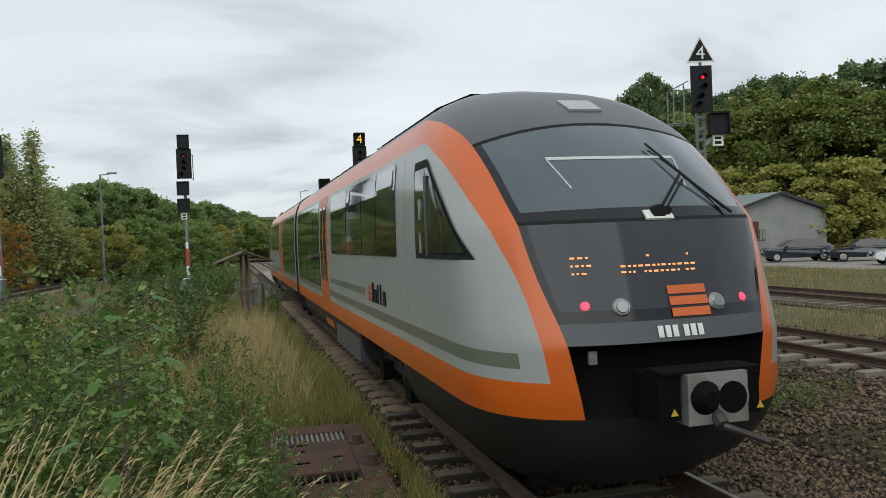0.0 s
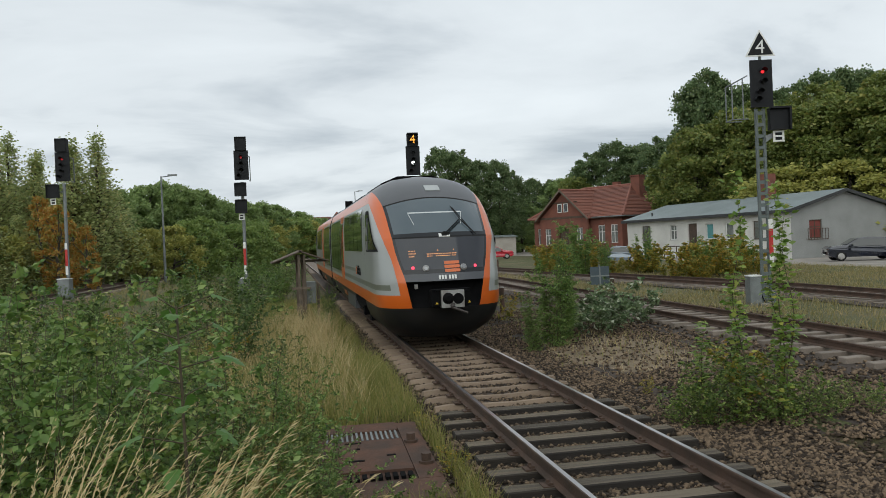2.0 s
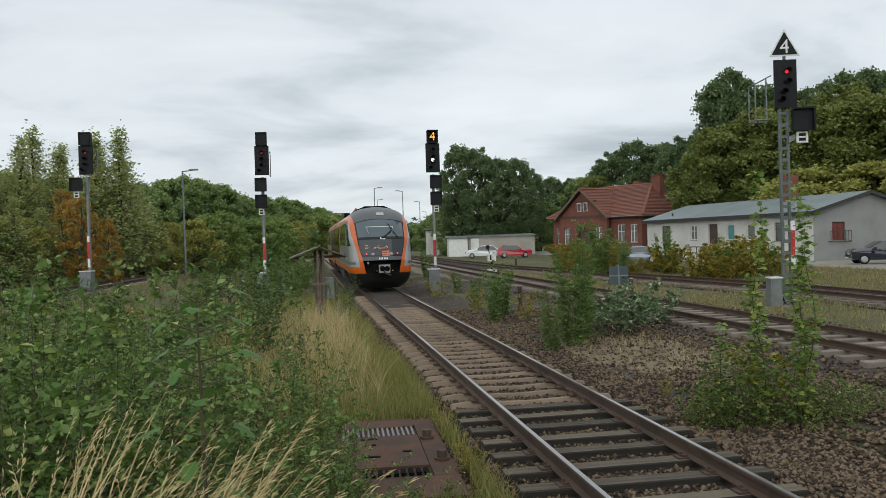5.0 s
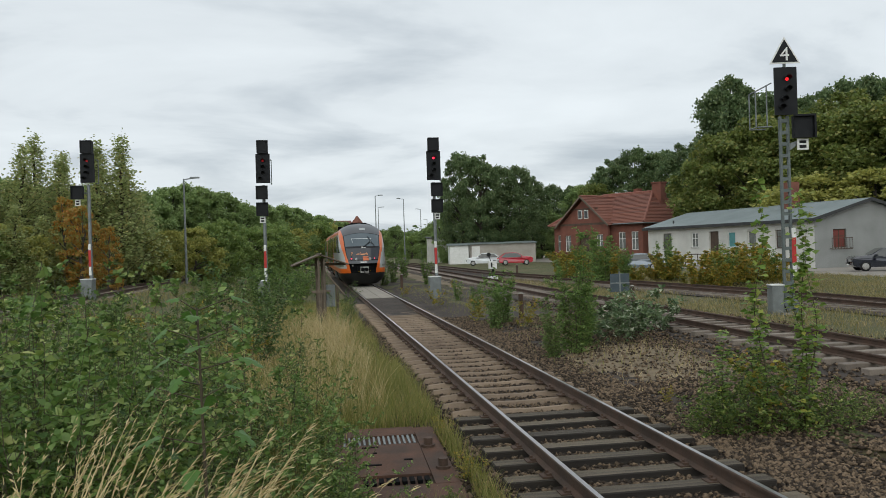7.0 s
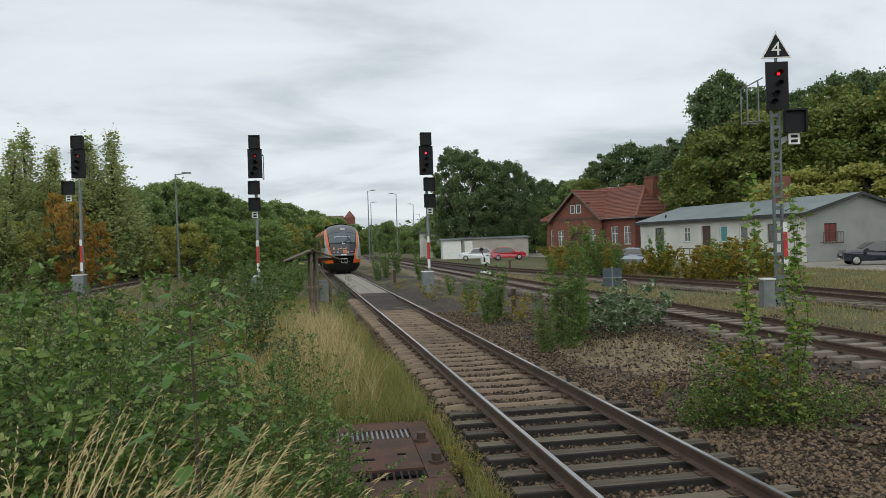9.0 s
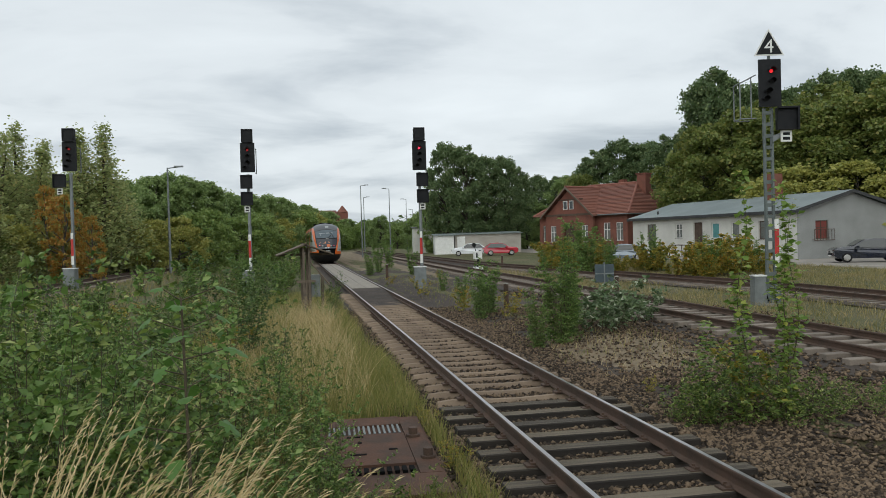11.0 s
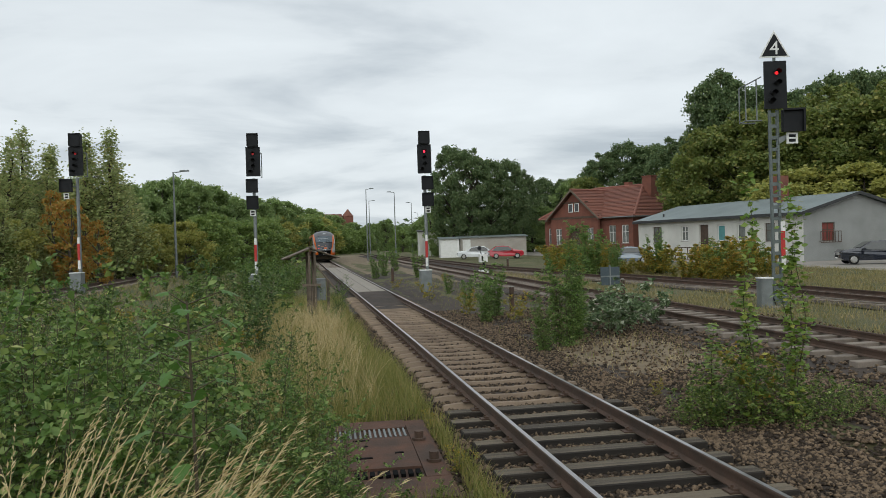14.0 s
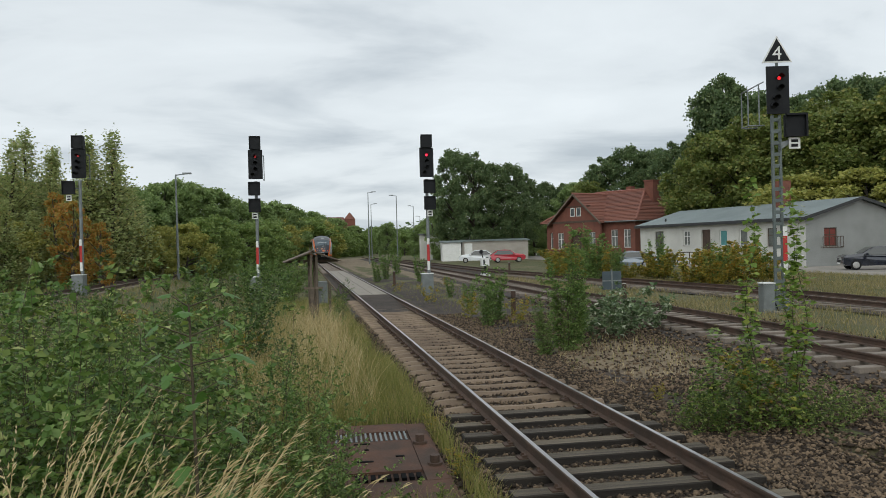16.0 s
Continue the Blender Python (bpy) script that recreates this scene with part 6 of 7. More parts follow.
def tree_meshes(seed, height, width, clumps, per, leaf, material, lean=0.0, slim=False, base=0.22):
    """Trunk with limbs, and a crown of leafy clumps with gaps."""
    rng = np.random.default_rng(seed)
    bm = bmesh.new()
    trunk_r = 0.018 * height + 0.08
    top = Vector((lean, 0, height * 0.8))
    prev, pr = Vector((0, 0, -0.3)), trunk_r * 1.25
    for k in range(1, 7):
        q = Vector((lean * k / 6 + rng.normal() * 0.12, rng.normal() * 0.12, height * 0.8 * k / 6))
        r = trunk_r * (1 - 0.14 * k)
        tube(bm, prev, q, pr, r, 8, False)
        prev, pr = q, r
    blobs, pts = [], []
    for k in range(clumps):
        f = rng.random()
        z = height * (base + (0.97 - base) * f)
        t = (z / height - base) / (1 - base)
        a = rng.uniform(0, 2 * math.pi)
        if slim:
            # thin rising branch with hanging sprays of leaves
            z, t = height * (base + (0.97 - base) * f ** 1.35), f ** 1.35
            ln = width / 2 * ((1 - t) ** 1.05 * min(1, t * 5 + 0.6) + 0.05) * rng.uniform(0.5, 1.2)
            c0 = Vector((lean * t, 0, z * 0.96))
            c1 = c0 + Vector((math.cos(a) * ln, math.sin(a) * ln, ln * rng.uniform(0.2, 0.9)))
            tube(bm, c0, c1, 0.03 * (1.2 - t), 0.006, 4, False)
            few = int(per * (0.35 + 0.65 * (1 - t)))
            u = rng.random(few) ** 0.7
            q = np.asarray(c0)[None] * (1 - u[:, None]) + np.asarray(c1)[None] * u[:, None]
            q = q + rng.normal(size=(few, 3)) * 0.055 * width * np.array([1, 1, 0.9]) * (1.2 - 0.6 * t)
            q[:, 2] -= rng.random(few) ** 2 * 0.15 * width
            pts.append(q)
            continue
        prof = math.sin(math.pi * min(1, t * 0.86 + 0.14)) ** 0.6
        rad = width / 2 * prof * (0.30 + 0.70 * math.sqrt(rng.random()))
        r = width * (0.055 + 0.065 * rng.random())
        c = (rad * math.cos(a) * 0.95 + lean * t, rad * math.sin(a) * 0.95, z - r * 0.3)
        blobs.append((c, r))
        if k % 4 == 0:
            tube(bm, (lean * t * 0.6, 0, max(height * 0.14, c[2] * 0.72)), c, trunk_r * 0.3, 0.03, 5, False)
    me1 = bpy.data.meshes.new("trunk")
    bm.to_mesh(me1)
    bm.free()
    me1.materials.append(BARK)
    pts = np.concatenate(pts) if slim else crown_points(rng, blobs, per, 0.25)
    me2 = leaf_cloud("crown", pts, np.zeros((len(pts), 3)), leaf * rng.uniform(0.6, 1.3, len(pts)), material, rng, 0.75, 0.12, 0.3, 1.1)
    return me1, me2


TREES = {
    "oak": [tree_meshes(s, 18, 13, 135, 190, 0.38, L_OAK) for s in (1, 2, 3)],
    "olive": [tree_meshes(s, 14, 12, 150, 220, 0.36, L_OLIVE, base=0.1) for s in (4, 5)],
    "birch": [tree_meshes(s, 11, 5.2, 180, 62, 0.18, L_BIRCH, 0.3, True, 0.06) for s in (6, 7, 13)],
    "autumn": [tree_meshes(s, 6, 4, 60, 60, 0.2, L_ORNG, base=0.08) for s in (8,)],
    "bushy": [tree_meshes(s, 5, 6, 90, 130, 0.22, L_TREEY, base=0.02) for s in (9,)],
    "dark": [tree_meshes(s, 10, 9, 130, 190, 0.30, L_MID, base=0.03) for s in (10, 11)],
    "green": [tree_meshes(s, 5, 6.5, 90, 130, 0.22, L_TREEG, base=0.02) for s in (12,)],
}
TREE_LABEL = {"oak": "tall dark green oak with dense uneven crown", "olive": "broad tree with olive-green yellowing crown", "birch": "slim pale green birch with airy crown", "autumn": "small tree in orange autumn leaf", "bushy": "bushy olive-green sapling thicket", "dark": "dark green tree at the yard's edge", "green": "rounded fresh green bush at the wood's edge"}
TREE_H = {"oak": 18, "olive": 14, "birch": 11, "autumn": 6, "bushy": 5, "dark": 10, "green": 5}
TREE_N = [0]


def plant_tree(kind, x, y, top, wide=1.0):
    """A tree whose crown ends at height top."""
    variants = TREES[kind]
    TREE_N[0] += 1
    i = TREE_N[0]
    me1, me2 = variants[i % len(variants)]
    g = ground_z(x, y)
    s = (top - g) / TREE_H[kind]
    t = thing("tree", TREE_LABEL[kind], "tree", (0, 0, 0), 0, kind + " trees")
    tagged(piece("trunk", me1, t), kind="stuff")
    tagged(piece("crown", me2, t), kind="stuff")
    t.matrix_basis = pose(x, y, g, 0, 0, (i * 137.5) % 360) @ Matrix.Diagonal((s * wide, s * wide, s, 1))
    return t


def by_bearing(px, dist):
    """Ground place at a distance along a bearing, degrees to the right of the track."""
    a = radians(px)
    return dist * math.sin(a), dist * math.cos(a)


# bearing (degrees right of the track), distance, crown height, kind, width factor
WOOD = [
    (-24.5, 52, 8.5, "birch", 1.48), (-23.0, 54, 9.8, "birch", 1.32), (-21.6, 52, 8.2, "birch", 1.48), (-20.4, 55, 9.4, "birch", 1.24), (-19.2, 56, 7.6, "birch", 1.48), (-18.2, 54, 9.9, "birch", 1.15), (-17.3, 57, 10.9, "birch", 1.19), (-16.4, 55, 9.3, "birch", 1.24), (-15.6, 58, 10.0, "birch", 0.99), (-14.9, 60, 7.2, "birch", 1.15), (-14.1, 55, 10.4, "birch", 1.24), (-13.4, 57, 9.8, "birch", 1.32), (-12.6, 56, 10.9, "birch", 1.19), (-11.9, 58, 8.8, "birch", 1.32), (-11.2, 62, 7.4, "birch", 1.48), (-18.9, 48, 5.6, "birch", 1.48), (-16.9, 50, 5.0, "birch", 1.48), (-20.8, 47, 5.4, "birch", 1.48),
    (-19.5, 66, 8.2, "dark", 1.1), (-17.2, 68, 8.0, "dark", 1.1), (-14.8, 70, 8.0, "dark", 1.0), (-12.2, 72, 7.6, "dark", 1.0), (-22.8, 64, 8.0, "dark", 1.2), (-25.5, 64, 8.0, "dark", 1.2), (-28, 60, 8, "dark", 1.2),
    (-10.8, 80, 8.3, "dark", 0.9), (-9.3, 84, 9.0, "dark", 0.9), (-7.8, 86, 9.6, "dark", 0.9), (-6.2, 88, 8.8, "dark", 0.9), (-4.7, 92, 8.0, "dark", 0.9), (-11.6, 95, 9.4, "dark", 1.0), (-8.6, 98, 10.2, "oak", 0.7), (-6.9, 100, 9.8, "oak", 0.7),
    (-14.8, 49, 5.2, "autumn", 0.8), (-15.9, 51, 5.8, "autumn", 0.6), (-13.3, 49, 4.0, "autumn", 0.75), (-14.0, 52, 4.4, "autumn", 0.6), (-11.2, 58, 4.0, "bushy", 0.9), (-9.6, 60, 4.0, "bushy", 0.9), (-7.8, 62, 4.2, "bushy", 0.9), (-6.2, 66, 5.0, "green", 0.9), (-16.8, 52, 3.6, "bushy", 0.9), (-18.8, 50, 4.2, "bushy", 1.0), (-21, 48, 4.0, "green", 1.0), (-12.4, 62, 3.6, "green", 1.0),
    (-4.4, 110, 8.2, "dark", 1.0), (-3.2, 120, 9.2, "dark", 1.0), (-2.2, 130, 9.8, "dark", 1.0), (-1.2, 138, 9.6, "dark", 1.0), (-0.4, 178, 10.6, "dark", 1.0), (0.8, 190, 10.6, "dark", 0.9), (1.6, 198, 10.0, "dark", 1.0), (2.4, 205, 9.4, "dark", 1.0), (-2.6, 90, 5.0, "green", 1.0), (-2.8, 104, 6.0, "green", 1.0), (-1.9, 128, 7.0, "bushy", 1.0), (0.4, 172, 8.6, "green", 1.1), (1.2, 176, 8.0, "bushy", 1.1), (2.1, 182, 7.2, "green", 1.0), (-3.8, 80, 4.8, "green", 1.0), (-0.6, 170, 8.4, "bushy", 1.1), (3.0, 190, 6.0, "green", 1.0),
    (3.6, 210, 7.6, "dark", 1.0), (4.6, 240, 7.4, "dark", 1.0), (5.2, 250, 8.0, "dark", 1.0), (6.0, 220, 8.6, "dark", 0.9), (6.8, 240, 7.0, "dark", 1.1), (7.6, 230, 6.8, "dark", 1.1), (8.3, 180, 6.6, "dark", 1.0), (4.1, 200, 5.6, "green", 1.0), (7.2, 190, 5.2, "green", 1.0), (8.6, 150, 6.6, "dark", 0.9), (9.2, 140, 7.6, "dark", 0.8),
    (10.8, 122, 16.6, "oak", 0.62), (12.2, 120, 16.0, "oak", 0.66), (13.6, 122, 14.6, "oak", 0.7), (14.9, 124, 14.4, "oak", 0.6), (15.8, 130, 13.4, "oak", 0.62), (10.2, 126, 9.5, "dark", 0.8), (17.3, 150, 13.2, "oak", 0.8), (18.6, 150, 13.0, "oak", 0.8), (16.4, 140, 9.0, "dark", 1.0), (19.6, 145, 12.5, "dark", 1.0),
    (21.5, 140, 16.6, "oak", 0.85), (23.2, 138, 18.0, "oak", 0.85), (24.8, 140, 17.4, "oak", 0.85), (26.4, 132, 17.6, "oak", 0.85), (20.4, 135, 12.0, "olive", 0.9),
    (28.9, 124, 22.0, "oak", 0.6), (29.6, 120, 25.2, "oak", 0.72), (31.2, 122, 23.0, "oak", 0.7), (33.0, 128, 22.6, "oak", 0.68), (34.6, 126, 22.8, "oak", 0.7), (36.4, 124, 24.2, "oak", 0.66), (38.2, 122, 23.4, "oak", 0.7), (40.0, 122, 22.6, "oak", 0.7), (42.5, 122, 24.6, "oak", 0.8), (45, 122, 24.6, "oak", 0.8),
    (28.6, 98, 14.4, "olive", 0.95), (30.8, 96, 15.6, "olive", 0.95), (33.0, 94, 14.2, "olive", 0.95), (35.4, 92, 15.0, "olive", 0.95), (37.6, 90, 15.6, "olive", 1.0), (40.0, 88, 15.2, "olive", 1.0), (42.6, 88, 15.0, "olive", 1.0), (45.4, 88, 15.0, "olive", 1.0), (36.4, 108, 19.5, "olive", 0.9), (32.4, 110, 18.5, "olive", 0.9), (40.6, 106, 19.8, "olive", 0.9),
    (34.0, 84, 8.0, "bushy", 1.2), (38.0, 82, 8.0, "bushy", 1.2), (41.5, 80, 8.0, "bushy", 1.2), (26.8, 118, 10.0, "olive", 1.0),
]
for b, d, top, kind, wide in WOOD:
    plant_tree(kind, *by_bearing(b, d), top, wide)


def far_wood_and_unseen_belt():
    """Distant wood ahead and an added, unseen belt behind the camera, one mass of leaf clumps."""
    rng = np.random.default_rng(77)
    blobs = []
    for k in range(620):
        a = math.radians(rng.uniform(-60, 75))
        d = rng.uniform(255, 330)
        z = rng.uniform(0.5, 6.5) if abs(math.degrees(a) - 3) < 9 else rng.uniform(0.5, 13.0)
        blobs.append(((d * math.sin(a), d * math.cos(a), z), rng.uniform(3, 5)))
    # unseen clumps behind the camera, added to darken what the train's front reflects
    for k in range(420):
        a = math.radians(rng.uniform(75, 290))
        d = rng.uniform(60, 95)
        blobs.append(((d * math.sin(a), d * math.cos(a), rng.uniform(0.5, 11.0)), rng.uniform(2.5, 4)))
    pts = crown_points(rng, blobs, 60)
    ob = new("wood_and_unseen_belt", leaf_cloud("wood_and_unseen_belt", pts, np.zeros((len(pts), 3)), 1.7 * rng.uniform(0.6, 1.3, len(pts)), L_OAK, rng, 0.9, 0.1))
    tagged(ob, "dark green distant woodland ahead, with an added unseen belt behind the camera", "woodland", kind="stuff")


far_wood_and_unseen_belt()


# ---- near shrubs ----
def shrub_meshes(seed, stems, height, spread, leaves, leaf, material, stem_r=0.007, lean=0.25, bare=0.15, aspect=0.6):
    """Upright stems that fan out, with leaves set along them and along short side shoots."""
    rng = np.random.default_rng(seed)
    bm = bmesh.new()
    pts, ups = [], []
    for s in range(stems):
        a, r = rng.uniform(0, 2 * math.pi), spread * math.sqrt(rng.random())
        h = height * rng.uniform(0.6, 1.0)
        p = Vector((r * 0.45 * math.cos(a), r * 0.45 * math.sin(a), -0.05))
        out = Vector((math.cos(a), math.sin(a), 0)) * (r * 0.75 + lean * rng.random())
        prev = p
        segs = 6
        path = [p.copy()]
        for k in range(1, segs + 1):
            f = k / segs
            q = p + out * f ** 1.4 + Vector((rng.normal() * 0.03, rng.normal() * 0.03, h * f))
            tube(bm, prev, q, stem_r * (1.2 - f), max(0.0015, stem_r * (1.2 - f - 1 / segs)), 4, False)
            path.append(q)
            prev = q
        per = leaves // stems
        shoots = []
        for k in range(max(3, int(h * 7))):
            f = bare + (0.97 - bare) * rng.random()
            i = min(segs - 1, int(f * segs))
            c = path[i].lerp(path[i + 1], f * segs - i)
            sa = rng.uniform(0, 2 * math.pi)
            ln = (0.12 + 0.28 * rng.random()) * (1.15 - f * 0.7) * min(1, height)
            e = c + Vector((math.cos(sa) * ln, math.sin(sa) * ln, ln * rng.uniform(0.2, 0.9)))
            tube(bm, c, e, stem_r * 0.4, 0.001, 3, False)
            shoots.append((c, e))
        for k in range(per):
            c, e = shoots[rng.integers(len(shoots))]
            if rng.random() < 0.18:
                f = bare + (1 - bare) * rng.random()
                i = min(segs - 1, int(f * segs))
                q = path[i].lerp(path[i + 1], f * segs - i)
            else:
                q = c.lerp(e, rng.random() ** 0.7)
            pts.append(tuple(q))
            ups.append((0, 0, 0.15))
    me1 = bpy.data.meshes.new("stems")
    bm.to_mesh(me1)
    bm.free()
    me1.materials.append(STEM)
    me2 = leaf_cloud("foliage", pts, ups, leaf * rng.uniform(0.55, 1.3, len(pts)), material, rng, aspect, 0.12, 0.25, 0.75)
    return me1, me2


def plant_shrub(meshes, x, y, scale, turn, label, z=None, group="shrubs beside the track", tall=1.0):
    t = thing("shrub", label, "shrub", (0, 0, 0), 0, group)
    tagged(piece("twigwork", meshes[0], t), kind="stuff")
    tagged(piece("foliage", meshes[1], t), kind="stuff")
    t.matrix_basis = pose(x, y, ground_z(x, y) if z is None else z, 0, 0, turn) @ Matrix.Diagonal((scale, scale, scale * tall, 1))
    return t


BUSH = [shrub_meshes(s, 12, 2.3, 0.75, 3400, 0.041, m, aspect=0.8) for s, m in ((21, L_BUSH), (22, L_BUSH2), (23, L_BUSH), (24, L_DARK), (25, L_BUSH2))]
DARKB = [shrub_meshes(s, 9, 2.2, 0.8, 2200, 0.06, L_DARK, aspect=0.7) for s in (31, 32)]
YELLOWB = [shrub_meshes(s, 10, 2.2, 1.4, 3000, 0.17, L_YELL, 0.012) for s in (41, 42)]
GREENB = [shrub_meshes(s, 14, 2.8, 0.55, 4200, 0.085, L_BUSH2, 0.01, 0.1, 0.02) for s in (51, 52)]
FEATHER = [shrub_meshes(55, 16, 2.8, 0.5, 6500, 0.085, L_BUSH2, 0.009, 0.08, 0.01, 0.26)]
SPIRE = [shrub_meshes(s, 3, 2.45, 0.3, 420, 0.060, m, 0.006, 0.12, 0.3, 0.6) for s, m in ((57, L_BUSH2), (58, L_BUSH), (59, L_BUSH2))]
PALEB = [shrub_meshes(s, 14, 1.4, 1.0, 1500, 0.12, L_PALE, 0.008) for s in (61,)]
WEED = [shrub_meshes(s, 6, 1.2, 0.45, 600, 0.06, L_BUSH, 0.004) for s in (71, 72)]
LOWWEED = [shrub_meshes(s, 9, 0.9, 0.7, 620, 0.062, L_BUSH, 0.004, 0.3, 0.02, 0.75) for s in (73, 74)]
YWEED = [shrub_meshes(s, 6, 1.1, 0.5, 700, 0.07, L_YELL, 0.004) for s in (75,)]

rng0 = random.Random(11)
# the thicket left of the path, standing in loose rows
for row, (y, n, hmin, hmax) in enumerate(((4.6, 6, 0.72, 0.86), (5.6, 8, 0.78, 0.95), (6.8, 9, 0.82, 1.02), (8.2, 10, 0.82, 1.0), (10.0, 9, 0.7, 0.95), (12.5, 8, 0.6, 0.85))):
    xl, xr = -0.40 * y - 0.6, -0.10 - 0.075 * y
    for k in range(n):
        x = xl + (xr - xl) * (k + 0.5) / n + rng0.uniform(-0.15, 0.15)
        plant_shrub(BUSH[rng0.randrange(5)], x, y + rng0.uniform(-0.4, 0.4), 1.12 * rng0.uniform(hmin, hmax) * (0.62 if x > -0.14 * y else 0.82 if x > -0.19 * y else 1.0) * (0.94 if k % 2 else 1.04) * (0.82 if -17.5 < math.degrees(math.atan2(x, y)) < -6 else 1.0), rng0.uniform(0, 360), "dense green leafy shrub with many thin stems", tall=rng0.uniform(0.92, 1.22))
for x, y, s in ((-1.3, 17.0, 1.05), (-1.55, 19.0, 1.2), (-2.8, 17.5, 0.6), (-3.8, 20.0, 0.6), (-1.6, 23.0, 0.8), (-5.2, 22, 0.7), (-6.6, 24, 0.75)):
    plant_shrub(DARKB[int(x * 7) % 2], x, y, s, x * 77, "dark green shrub among tall dry grass")
for x, y, s in ((-0.1, 9.2, 0.62), (0.1, 7.6, 0.55), (0.15, 6.4, 0.5), (0.0, 11.5, 0.6), (-0.3, 14.5, 0.6), (0.3, 24.6, 0.36), (0.85, 24.9, 0.62), (1.15, 27.0, 0.7), (-0.5, 25.5, 0.45), (0.9, 23.8, 0.4), (0.3, 5.2, 0.45)):
    plant_shrub(BUSH[int(abs(x) * 10) % 4], x, y, s, x * 99 + y * 31, "small leafy green shrub in grass")
for k in range(28):
    x, y = rng0.uniform(-24, -4), rng0.uniform(26, 58)
    if abs(x - left_x(y)) > 1.6 and abs(x - left2_x(y)) > 1.5:
        plant_shrub((BUSH, GREENB, WEED, YWEED)[k % 4][0], x, y, rng0.uniform(0.3, 0.55), rng0.uniform(0, 360), "green weeds among the old side tracks", group="weeds among old tracks")
for k in range(56):
    x, y = rng0.uniform(-10, -1.2), rng0.uniform(12.5, 31)
    if x < -0.42 * y - 1:
        continue
    plant_shrub((BUSH[k % 5], GREENB[k % 2], WEED[k % 2], YWEED[0], DARKB[k % 2])[k % 5], x, y, rng0.uniform(0.38, 0.62) * (1.7 if k % 5 in (2, 3) else 1.0), rng0.uniform(0, 360), "waist-high green weeds on the verge", group="weeds on the verge")
for x, y, s in ((0.05, 10.3, 0.5), (0.0, 9.0, 0.6), (0.1, 8.2, 0.6), (0.35, 7.3, 0.55), (0.75, 7.0, 0.5), (1.1, 7.1, 0.4), (0.5, 6.6, 0.6), (1.65, 8.3, 0.35), (1.7, 10.4, 0.3)):
    plant_shrub((WEED if s > 0.36 else YWEED)[0], x, y, s, x * 300, "thin weeds growing over the steel cover's edge")
for k in range(34):
    x, y = rng0.uniform(-4.2, 0.6), rng0.uniform(27, 62)
    plant_shrub((DARKB[k % 2], BUSH[k % 5], GREENB[k % 2])[k % 3], x, y, rng0.uniform(0.5, 0.85), rng0.uniform(0, 360), "green shrub on the verge beyond the switch box", group="verge shrubs")
# bright upright shoots standing out of the thicket
for k in range(40):
    y = rng0.uniform(4.2, 9.5)
    x = rng0.uniform(-0.40 * y - 0.3, -0.06 * y) if k < 28 else rng0.uniform(-0.5, 0.35)
    plant_shrub(SPIRE[k % 3], x, y, rng0.uniform(0.95, 1.15) * (0.6 if x > -0.1 * y else 1.0), rng0.uniform(0, 360), "slender upright shoots with bright paired leaves", group="upright shoots in the thicket")
# right of the near track
plant_shrub(FEATHER[0], 5.75, 17.3, 1.05, 20, "tall upright bright green shrub beside the track", tall=1.0)
plant_shrub(FEATHER[0], 6.3, 17.9, 0.66, 140, "upright green shrub beside a taller one")
plant_shrub(FEATHER[0], 5.2, 16.9, 0.52, 200, "upright green shrub beside a taller one")
plant_shrub(PALEB[0], 7.2, 18.4, 1.05, 0, "low pale-leaved shrub beside the gravel")
plant_shrub(PALEB[0], 8.2, 19.6, 0.95, 90, "low pale-leaved shrub beside the gravel")
plant_shrub(PALEB[0], 9.3, 21.0, 0.8, 190, "low pale-leaved shrub beside the gravel")
for x, y, s, ms in ((5.4, 23.4, 0.62, GREENB), (5.9, 24.4, 0.7, GREENB), (6.1, 22.6, 0.9, YWEED), (5.3, 25.6, 0.9, YWEED), (6.0, 29, 0.45, GREENB), (6.5, 32, 0.5, YWEED), (5.2, 33, 0.9, YWEED), (6.6, 36, 0.4, GREENB), (5.0, 55, 0.7, GREENB), (5.9, 58, 0.8, GREENB), (7.5, 52, 0.7, GREENB), (8.2, 46, 0.6, YWEED), (4.8, 42, 0.6, YWEED), (7.6, 66, 0.9, GREENB)):
    plant_shrub(ms[0], x, y, s, x * 50 + y * 20, "green and yellowing weeds beside the track")
# foreground bush right of the track with tall climbing shoots
for x, y, s, ms in ((5.15, 9.5, 0.62, WEED), (5.6, 9.3, 0.85, WEED), (6.0, 9.6, 0.8, YWEED), (5.3, 9.9, 0.75, WEED), (6.3, 9.2, 0.55, WEED), (5.8, 10.1, 0.9, WEED), (6.9, 9.4, 0.45, WEED), (7.2, 8.9, 0.4, WEED), (7.9, 9.2, 0.35, WEED), (6.4, 8.8, 0.4, WEED), (7.4, 9.7, 0.3, WEED), (6.6, 9.8, 0.4, WEED), (4.9, 9.7, 0.5, WEED)):
    plant_shrub(ms[len(ms) - 1], x, y, s * 1.25, x * 150, "bushy green and yellow weeds on the gravel")


for k, (x, y, s) in enumerate(((5.0, 9.7, 0.8), (5.4, 9.45, 0.95), (5.85, 9.3, 1.0), (6.25, 9.3, 0.9), (6.7, 9.2, 0.6), (7.2, 9.3, 0.5), (7.7, 9.5, 0.45), (5.6, 9.9, 1.0), (6.0, 8.9, 0.6), (4.85, 10.0, 0.55))):
    plant_shrub(LOWWEED[k % 2], x, y, s * 0.75, x * 170, "low dark green broad-leaved weeds on the gravel")


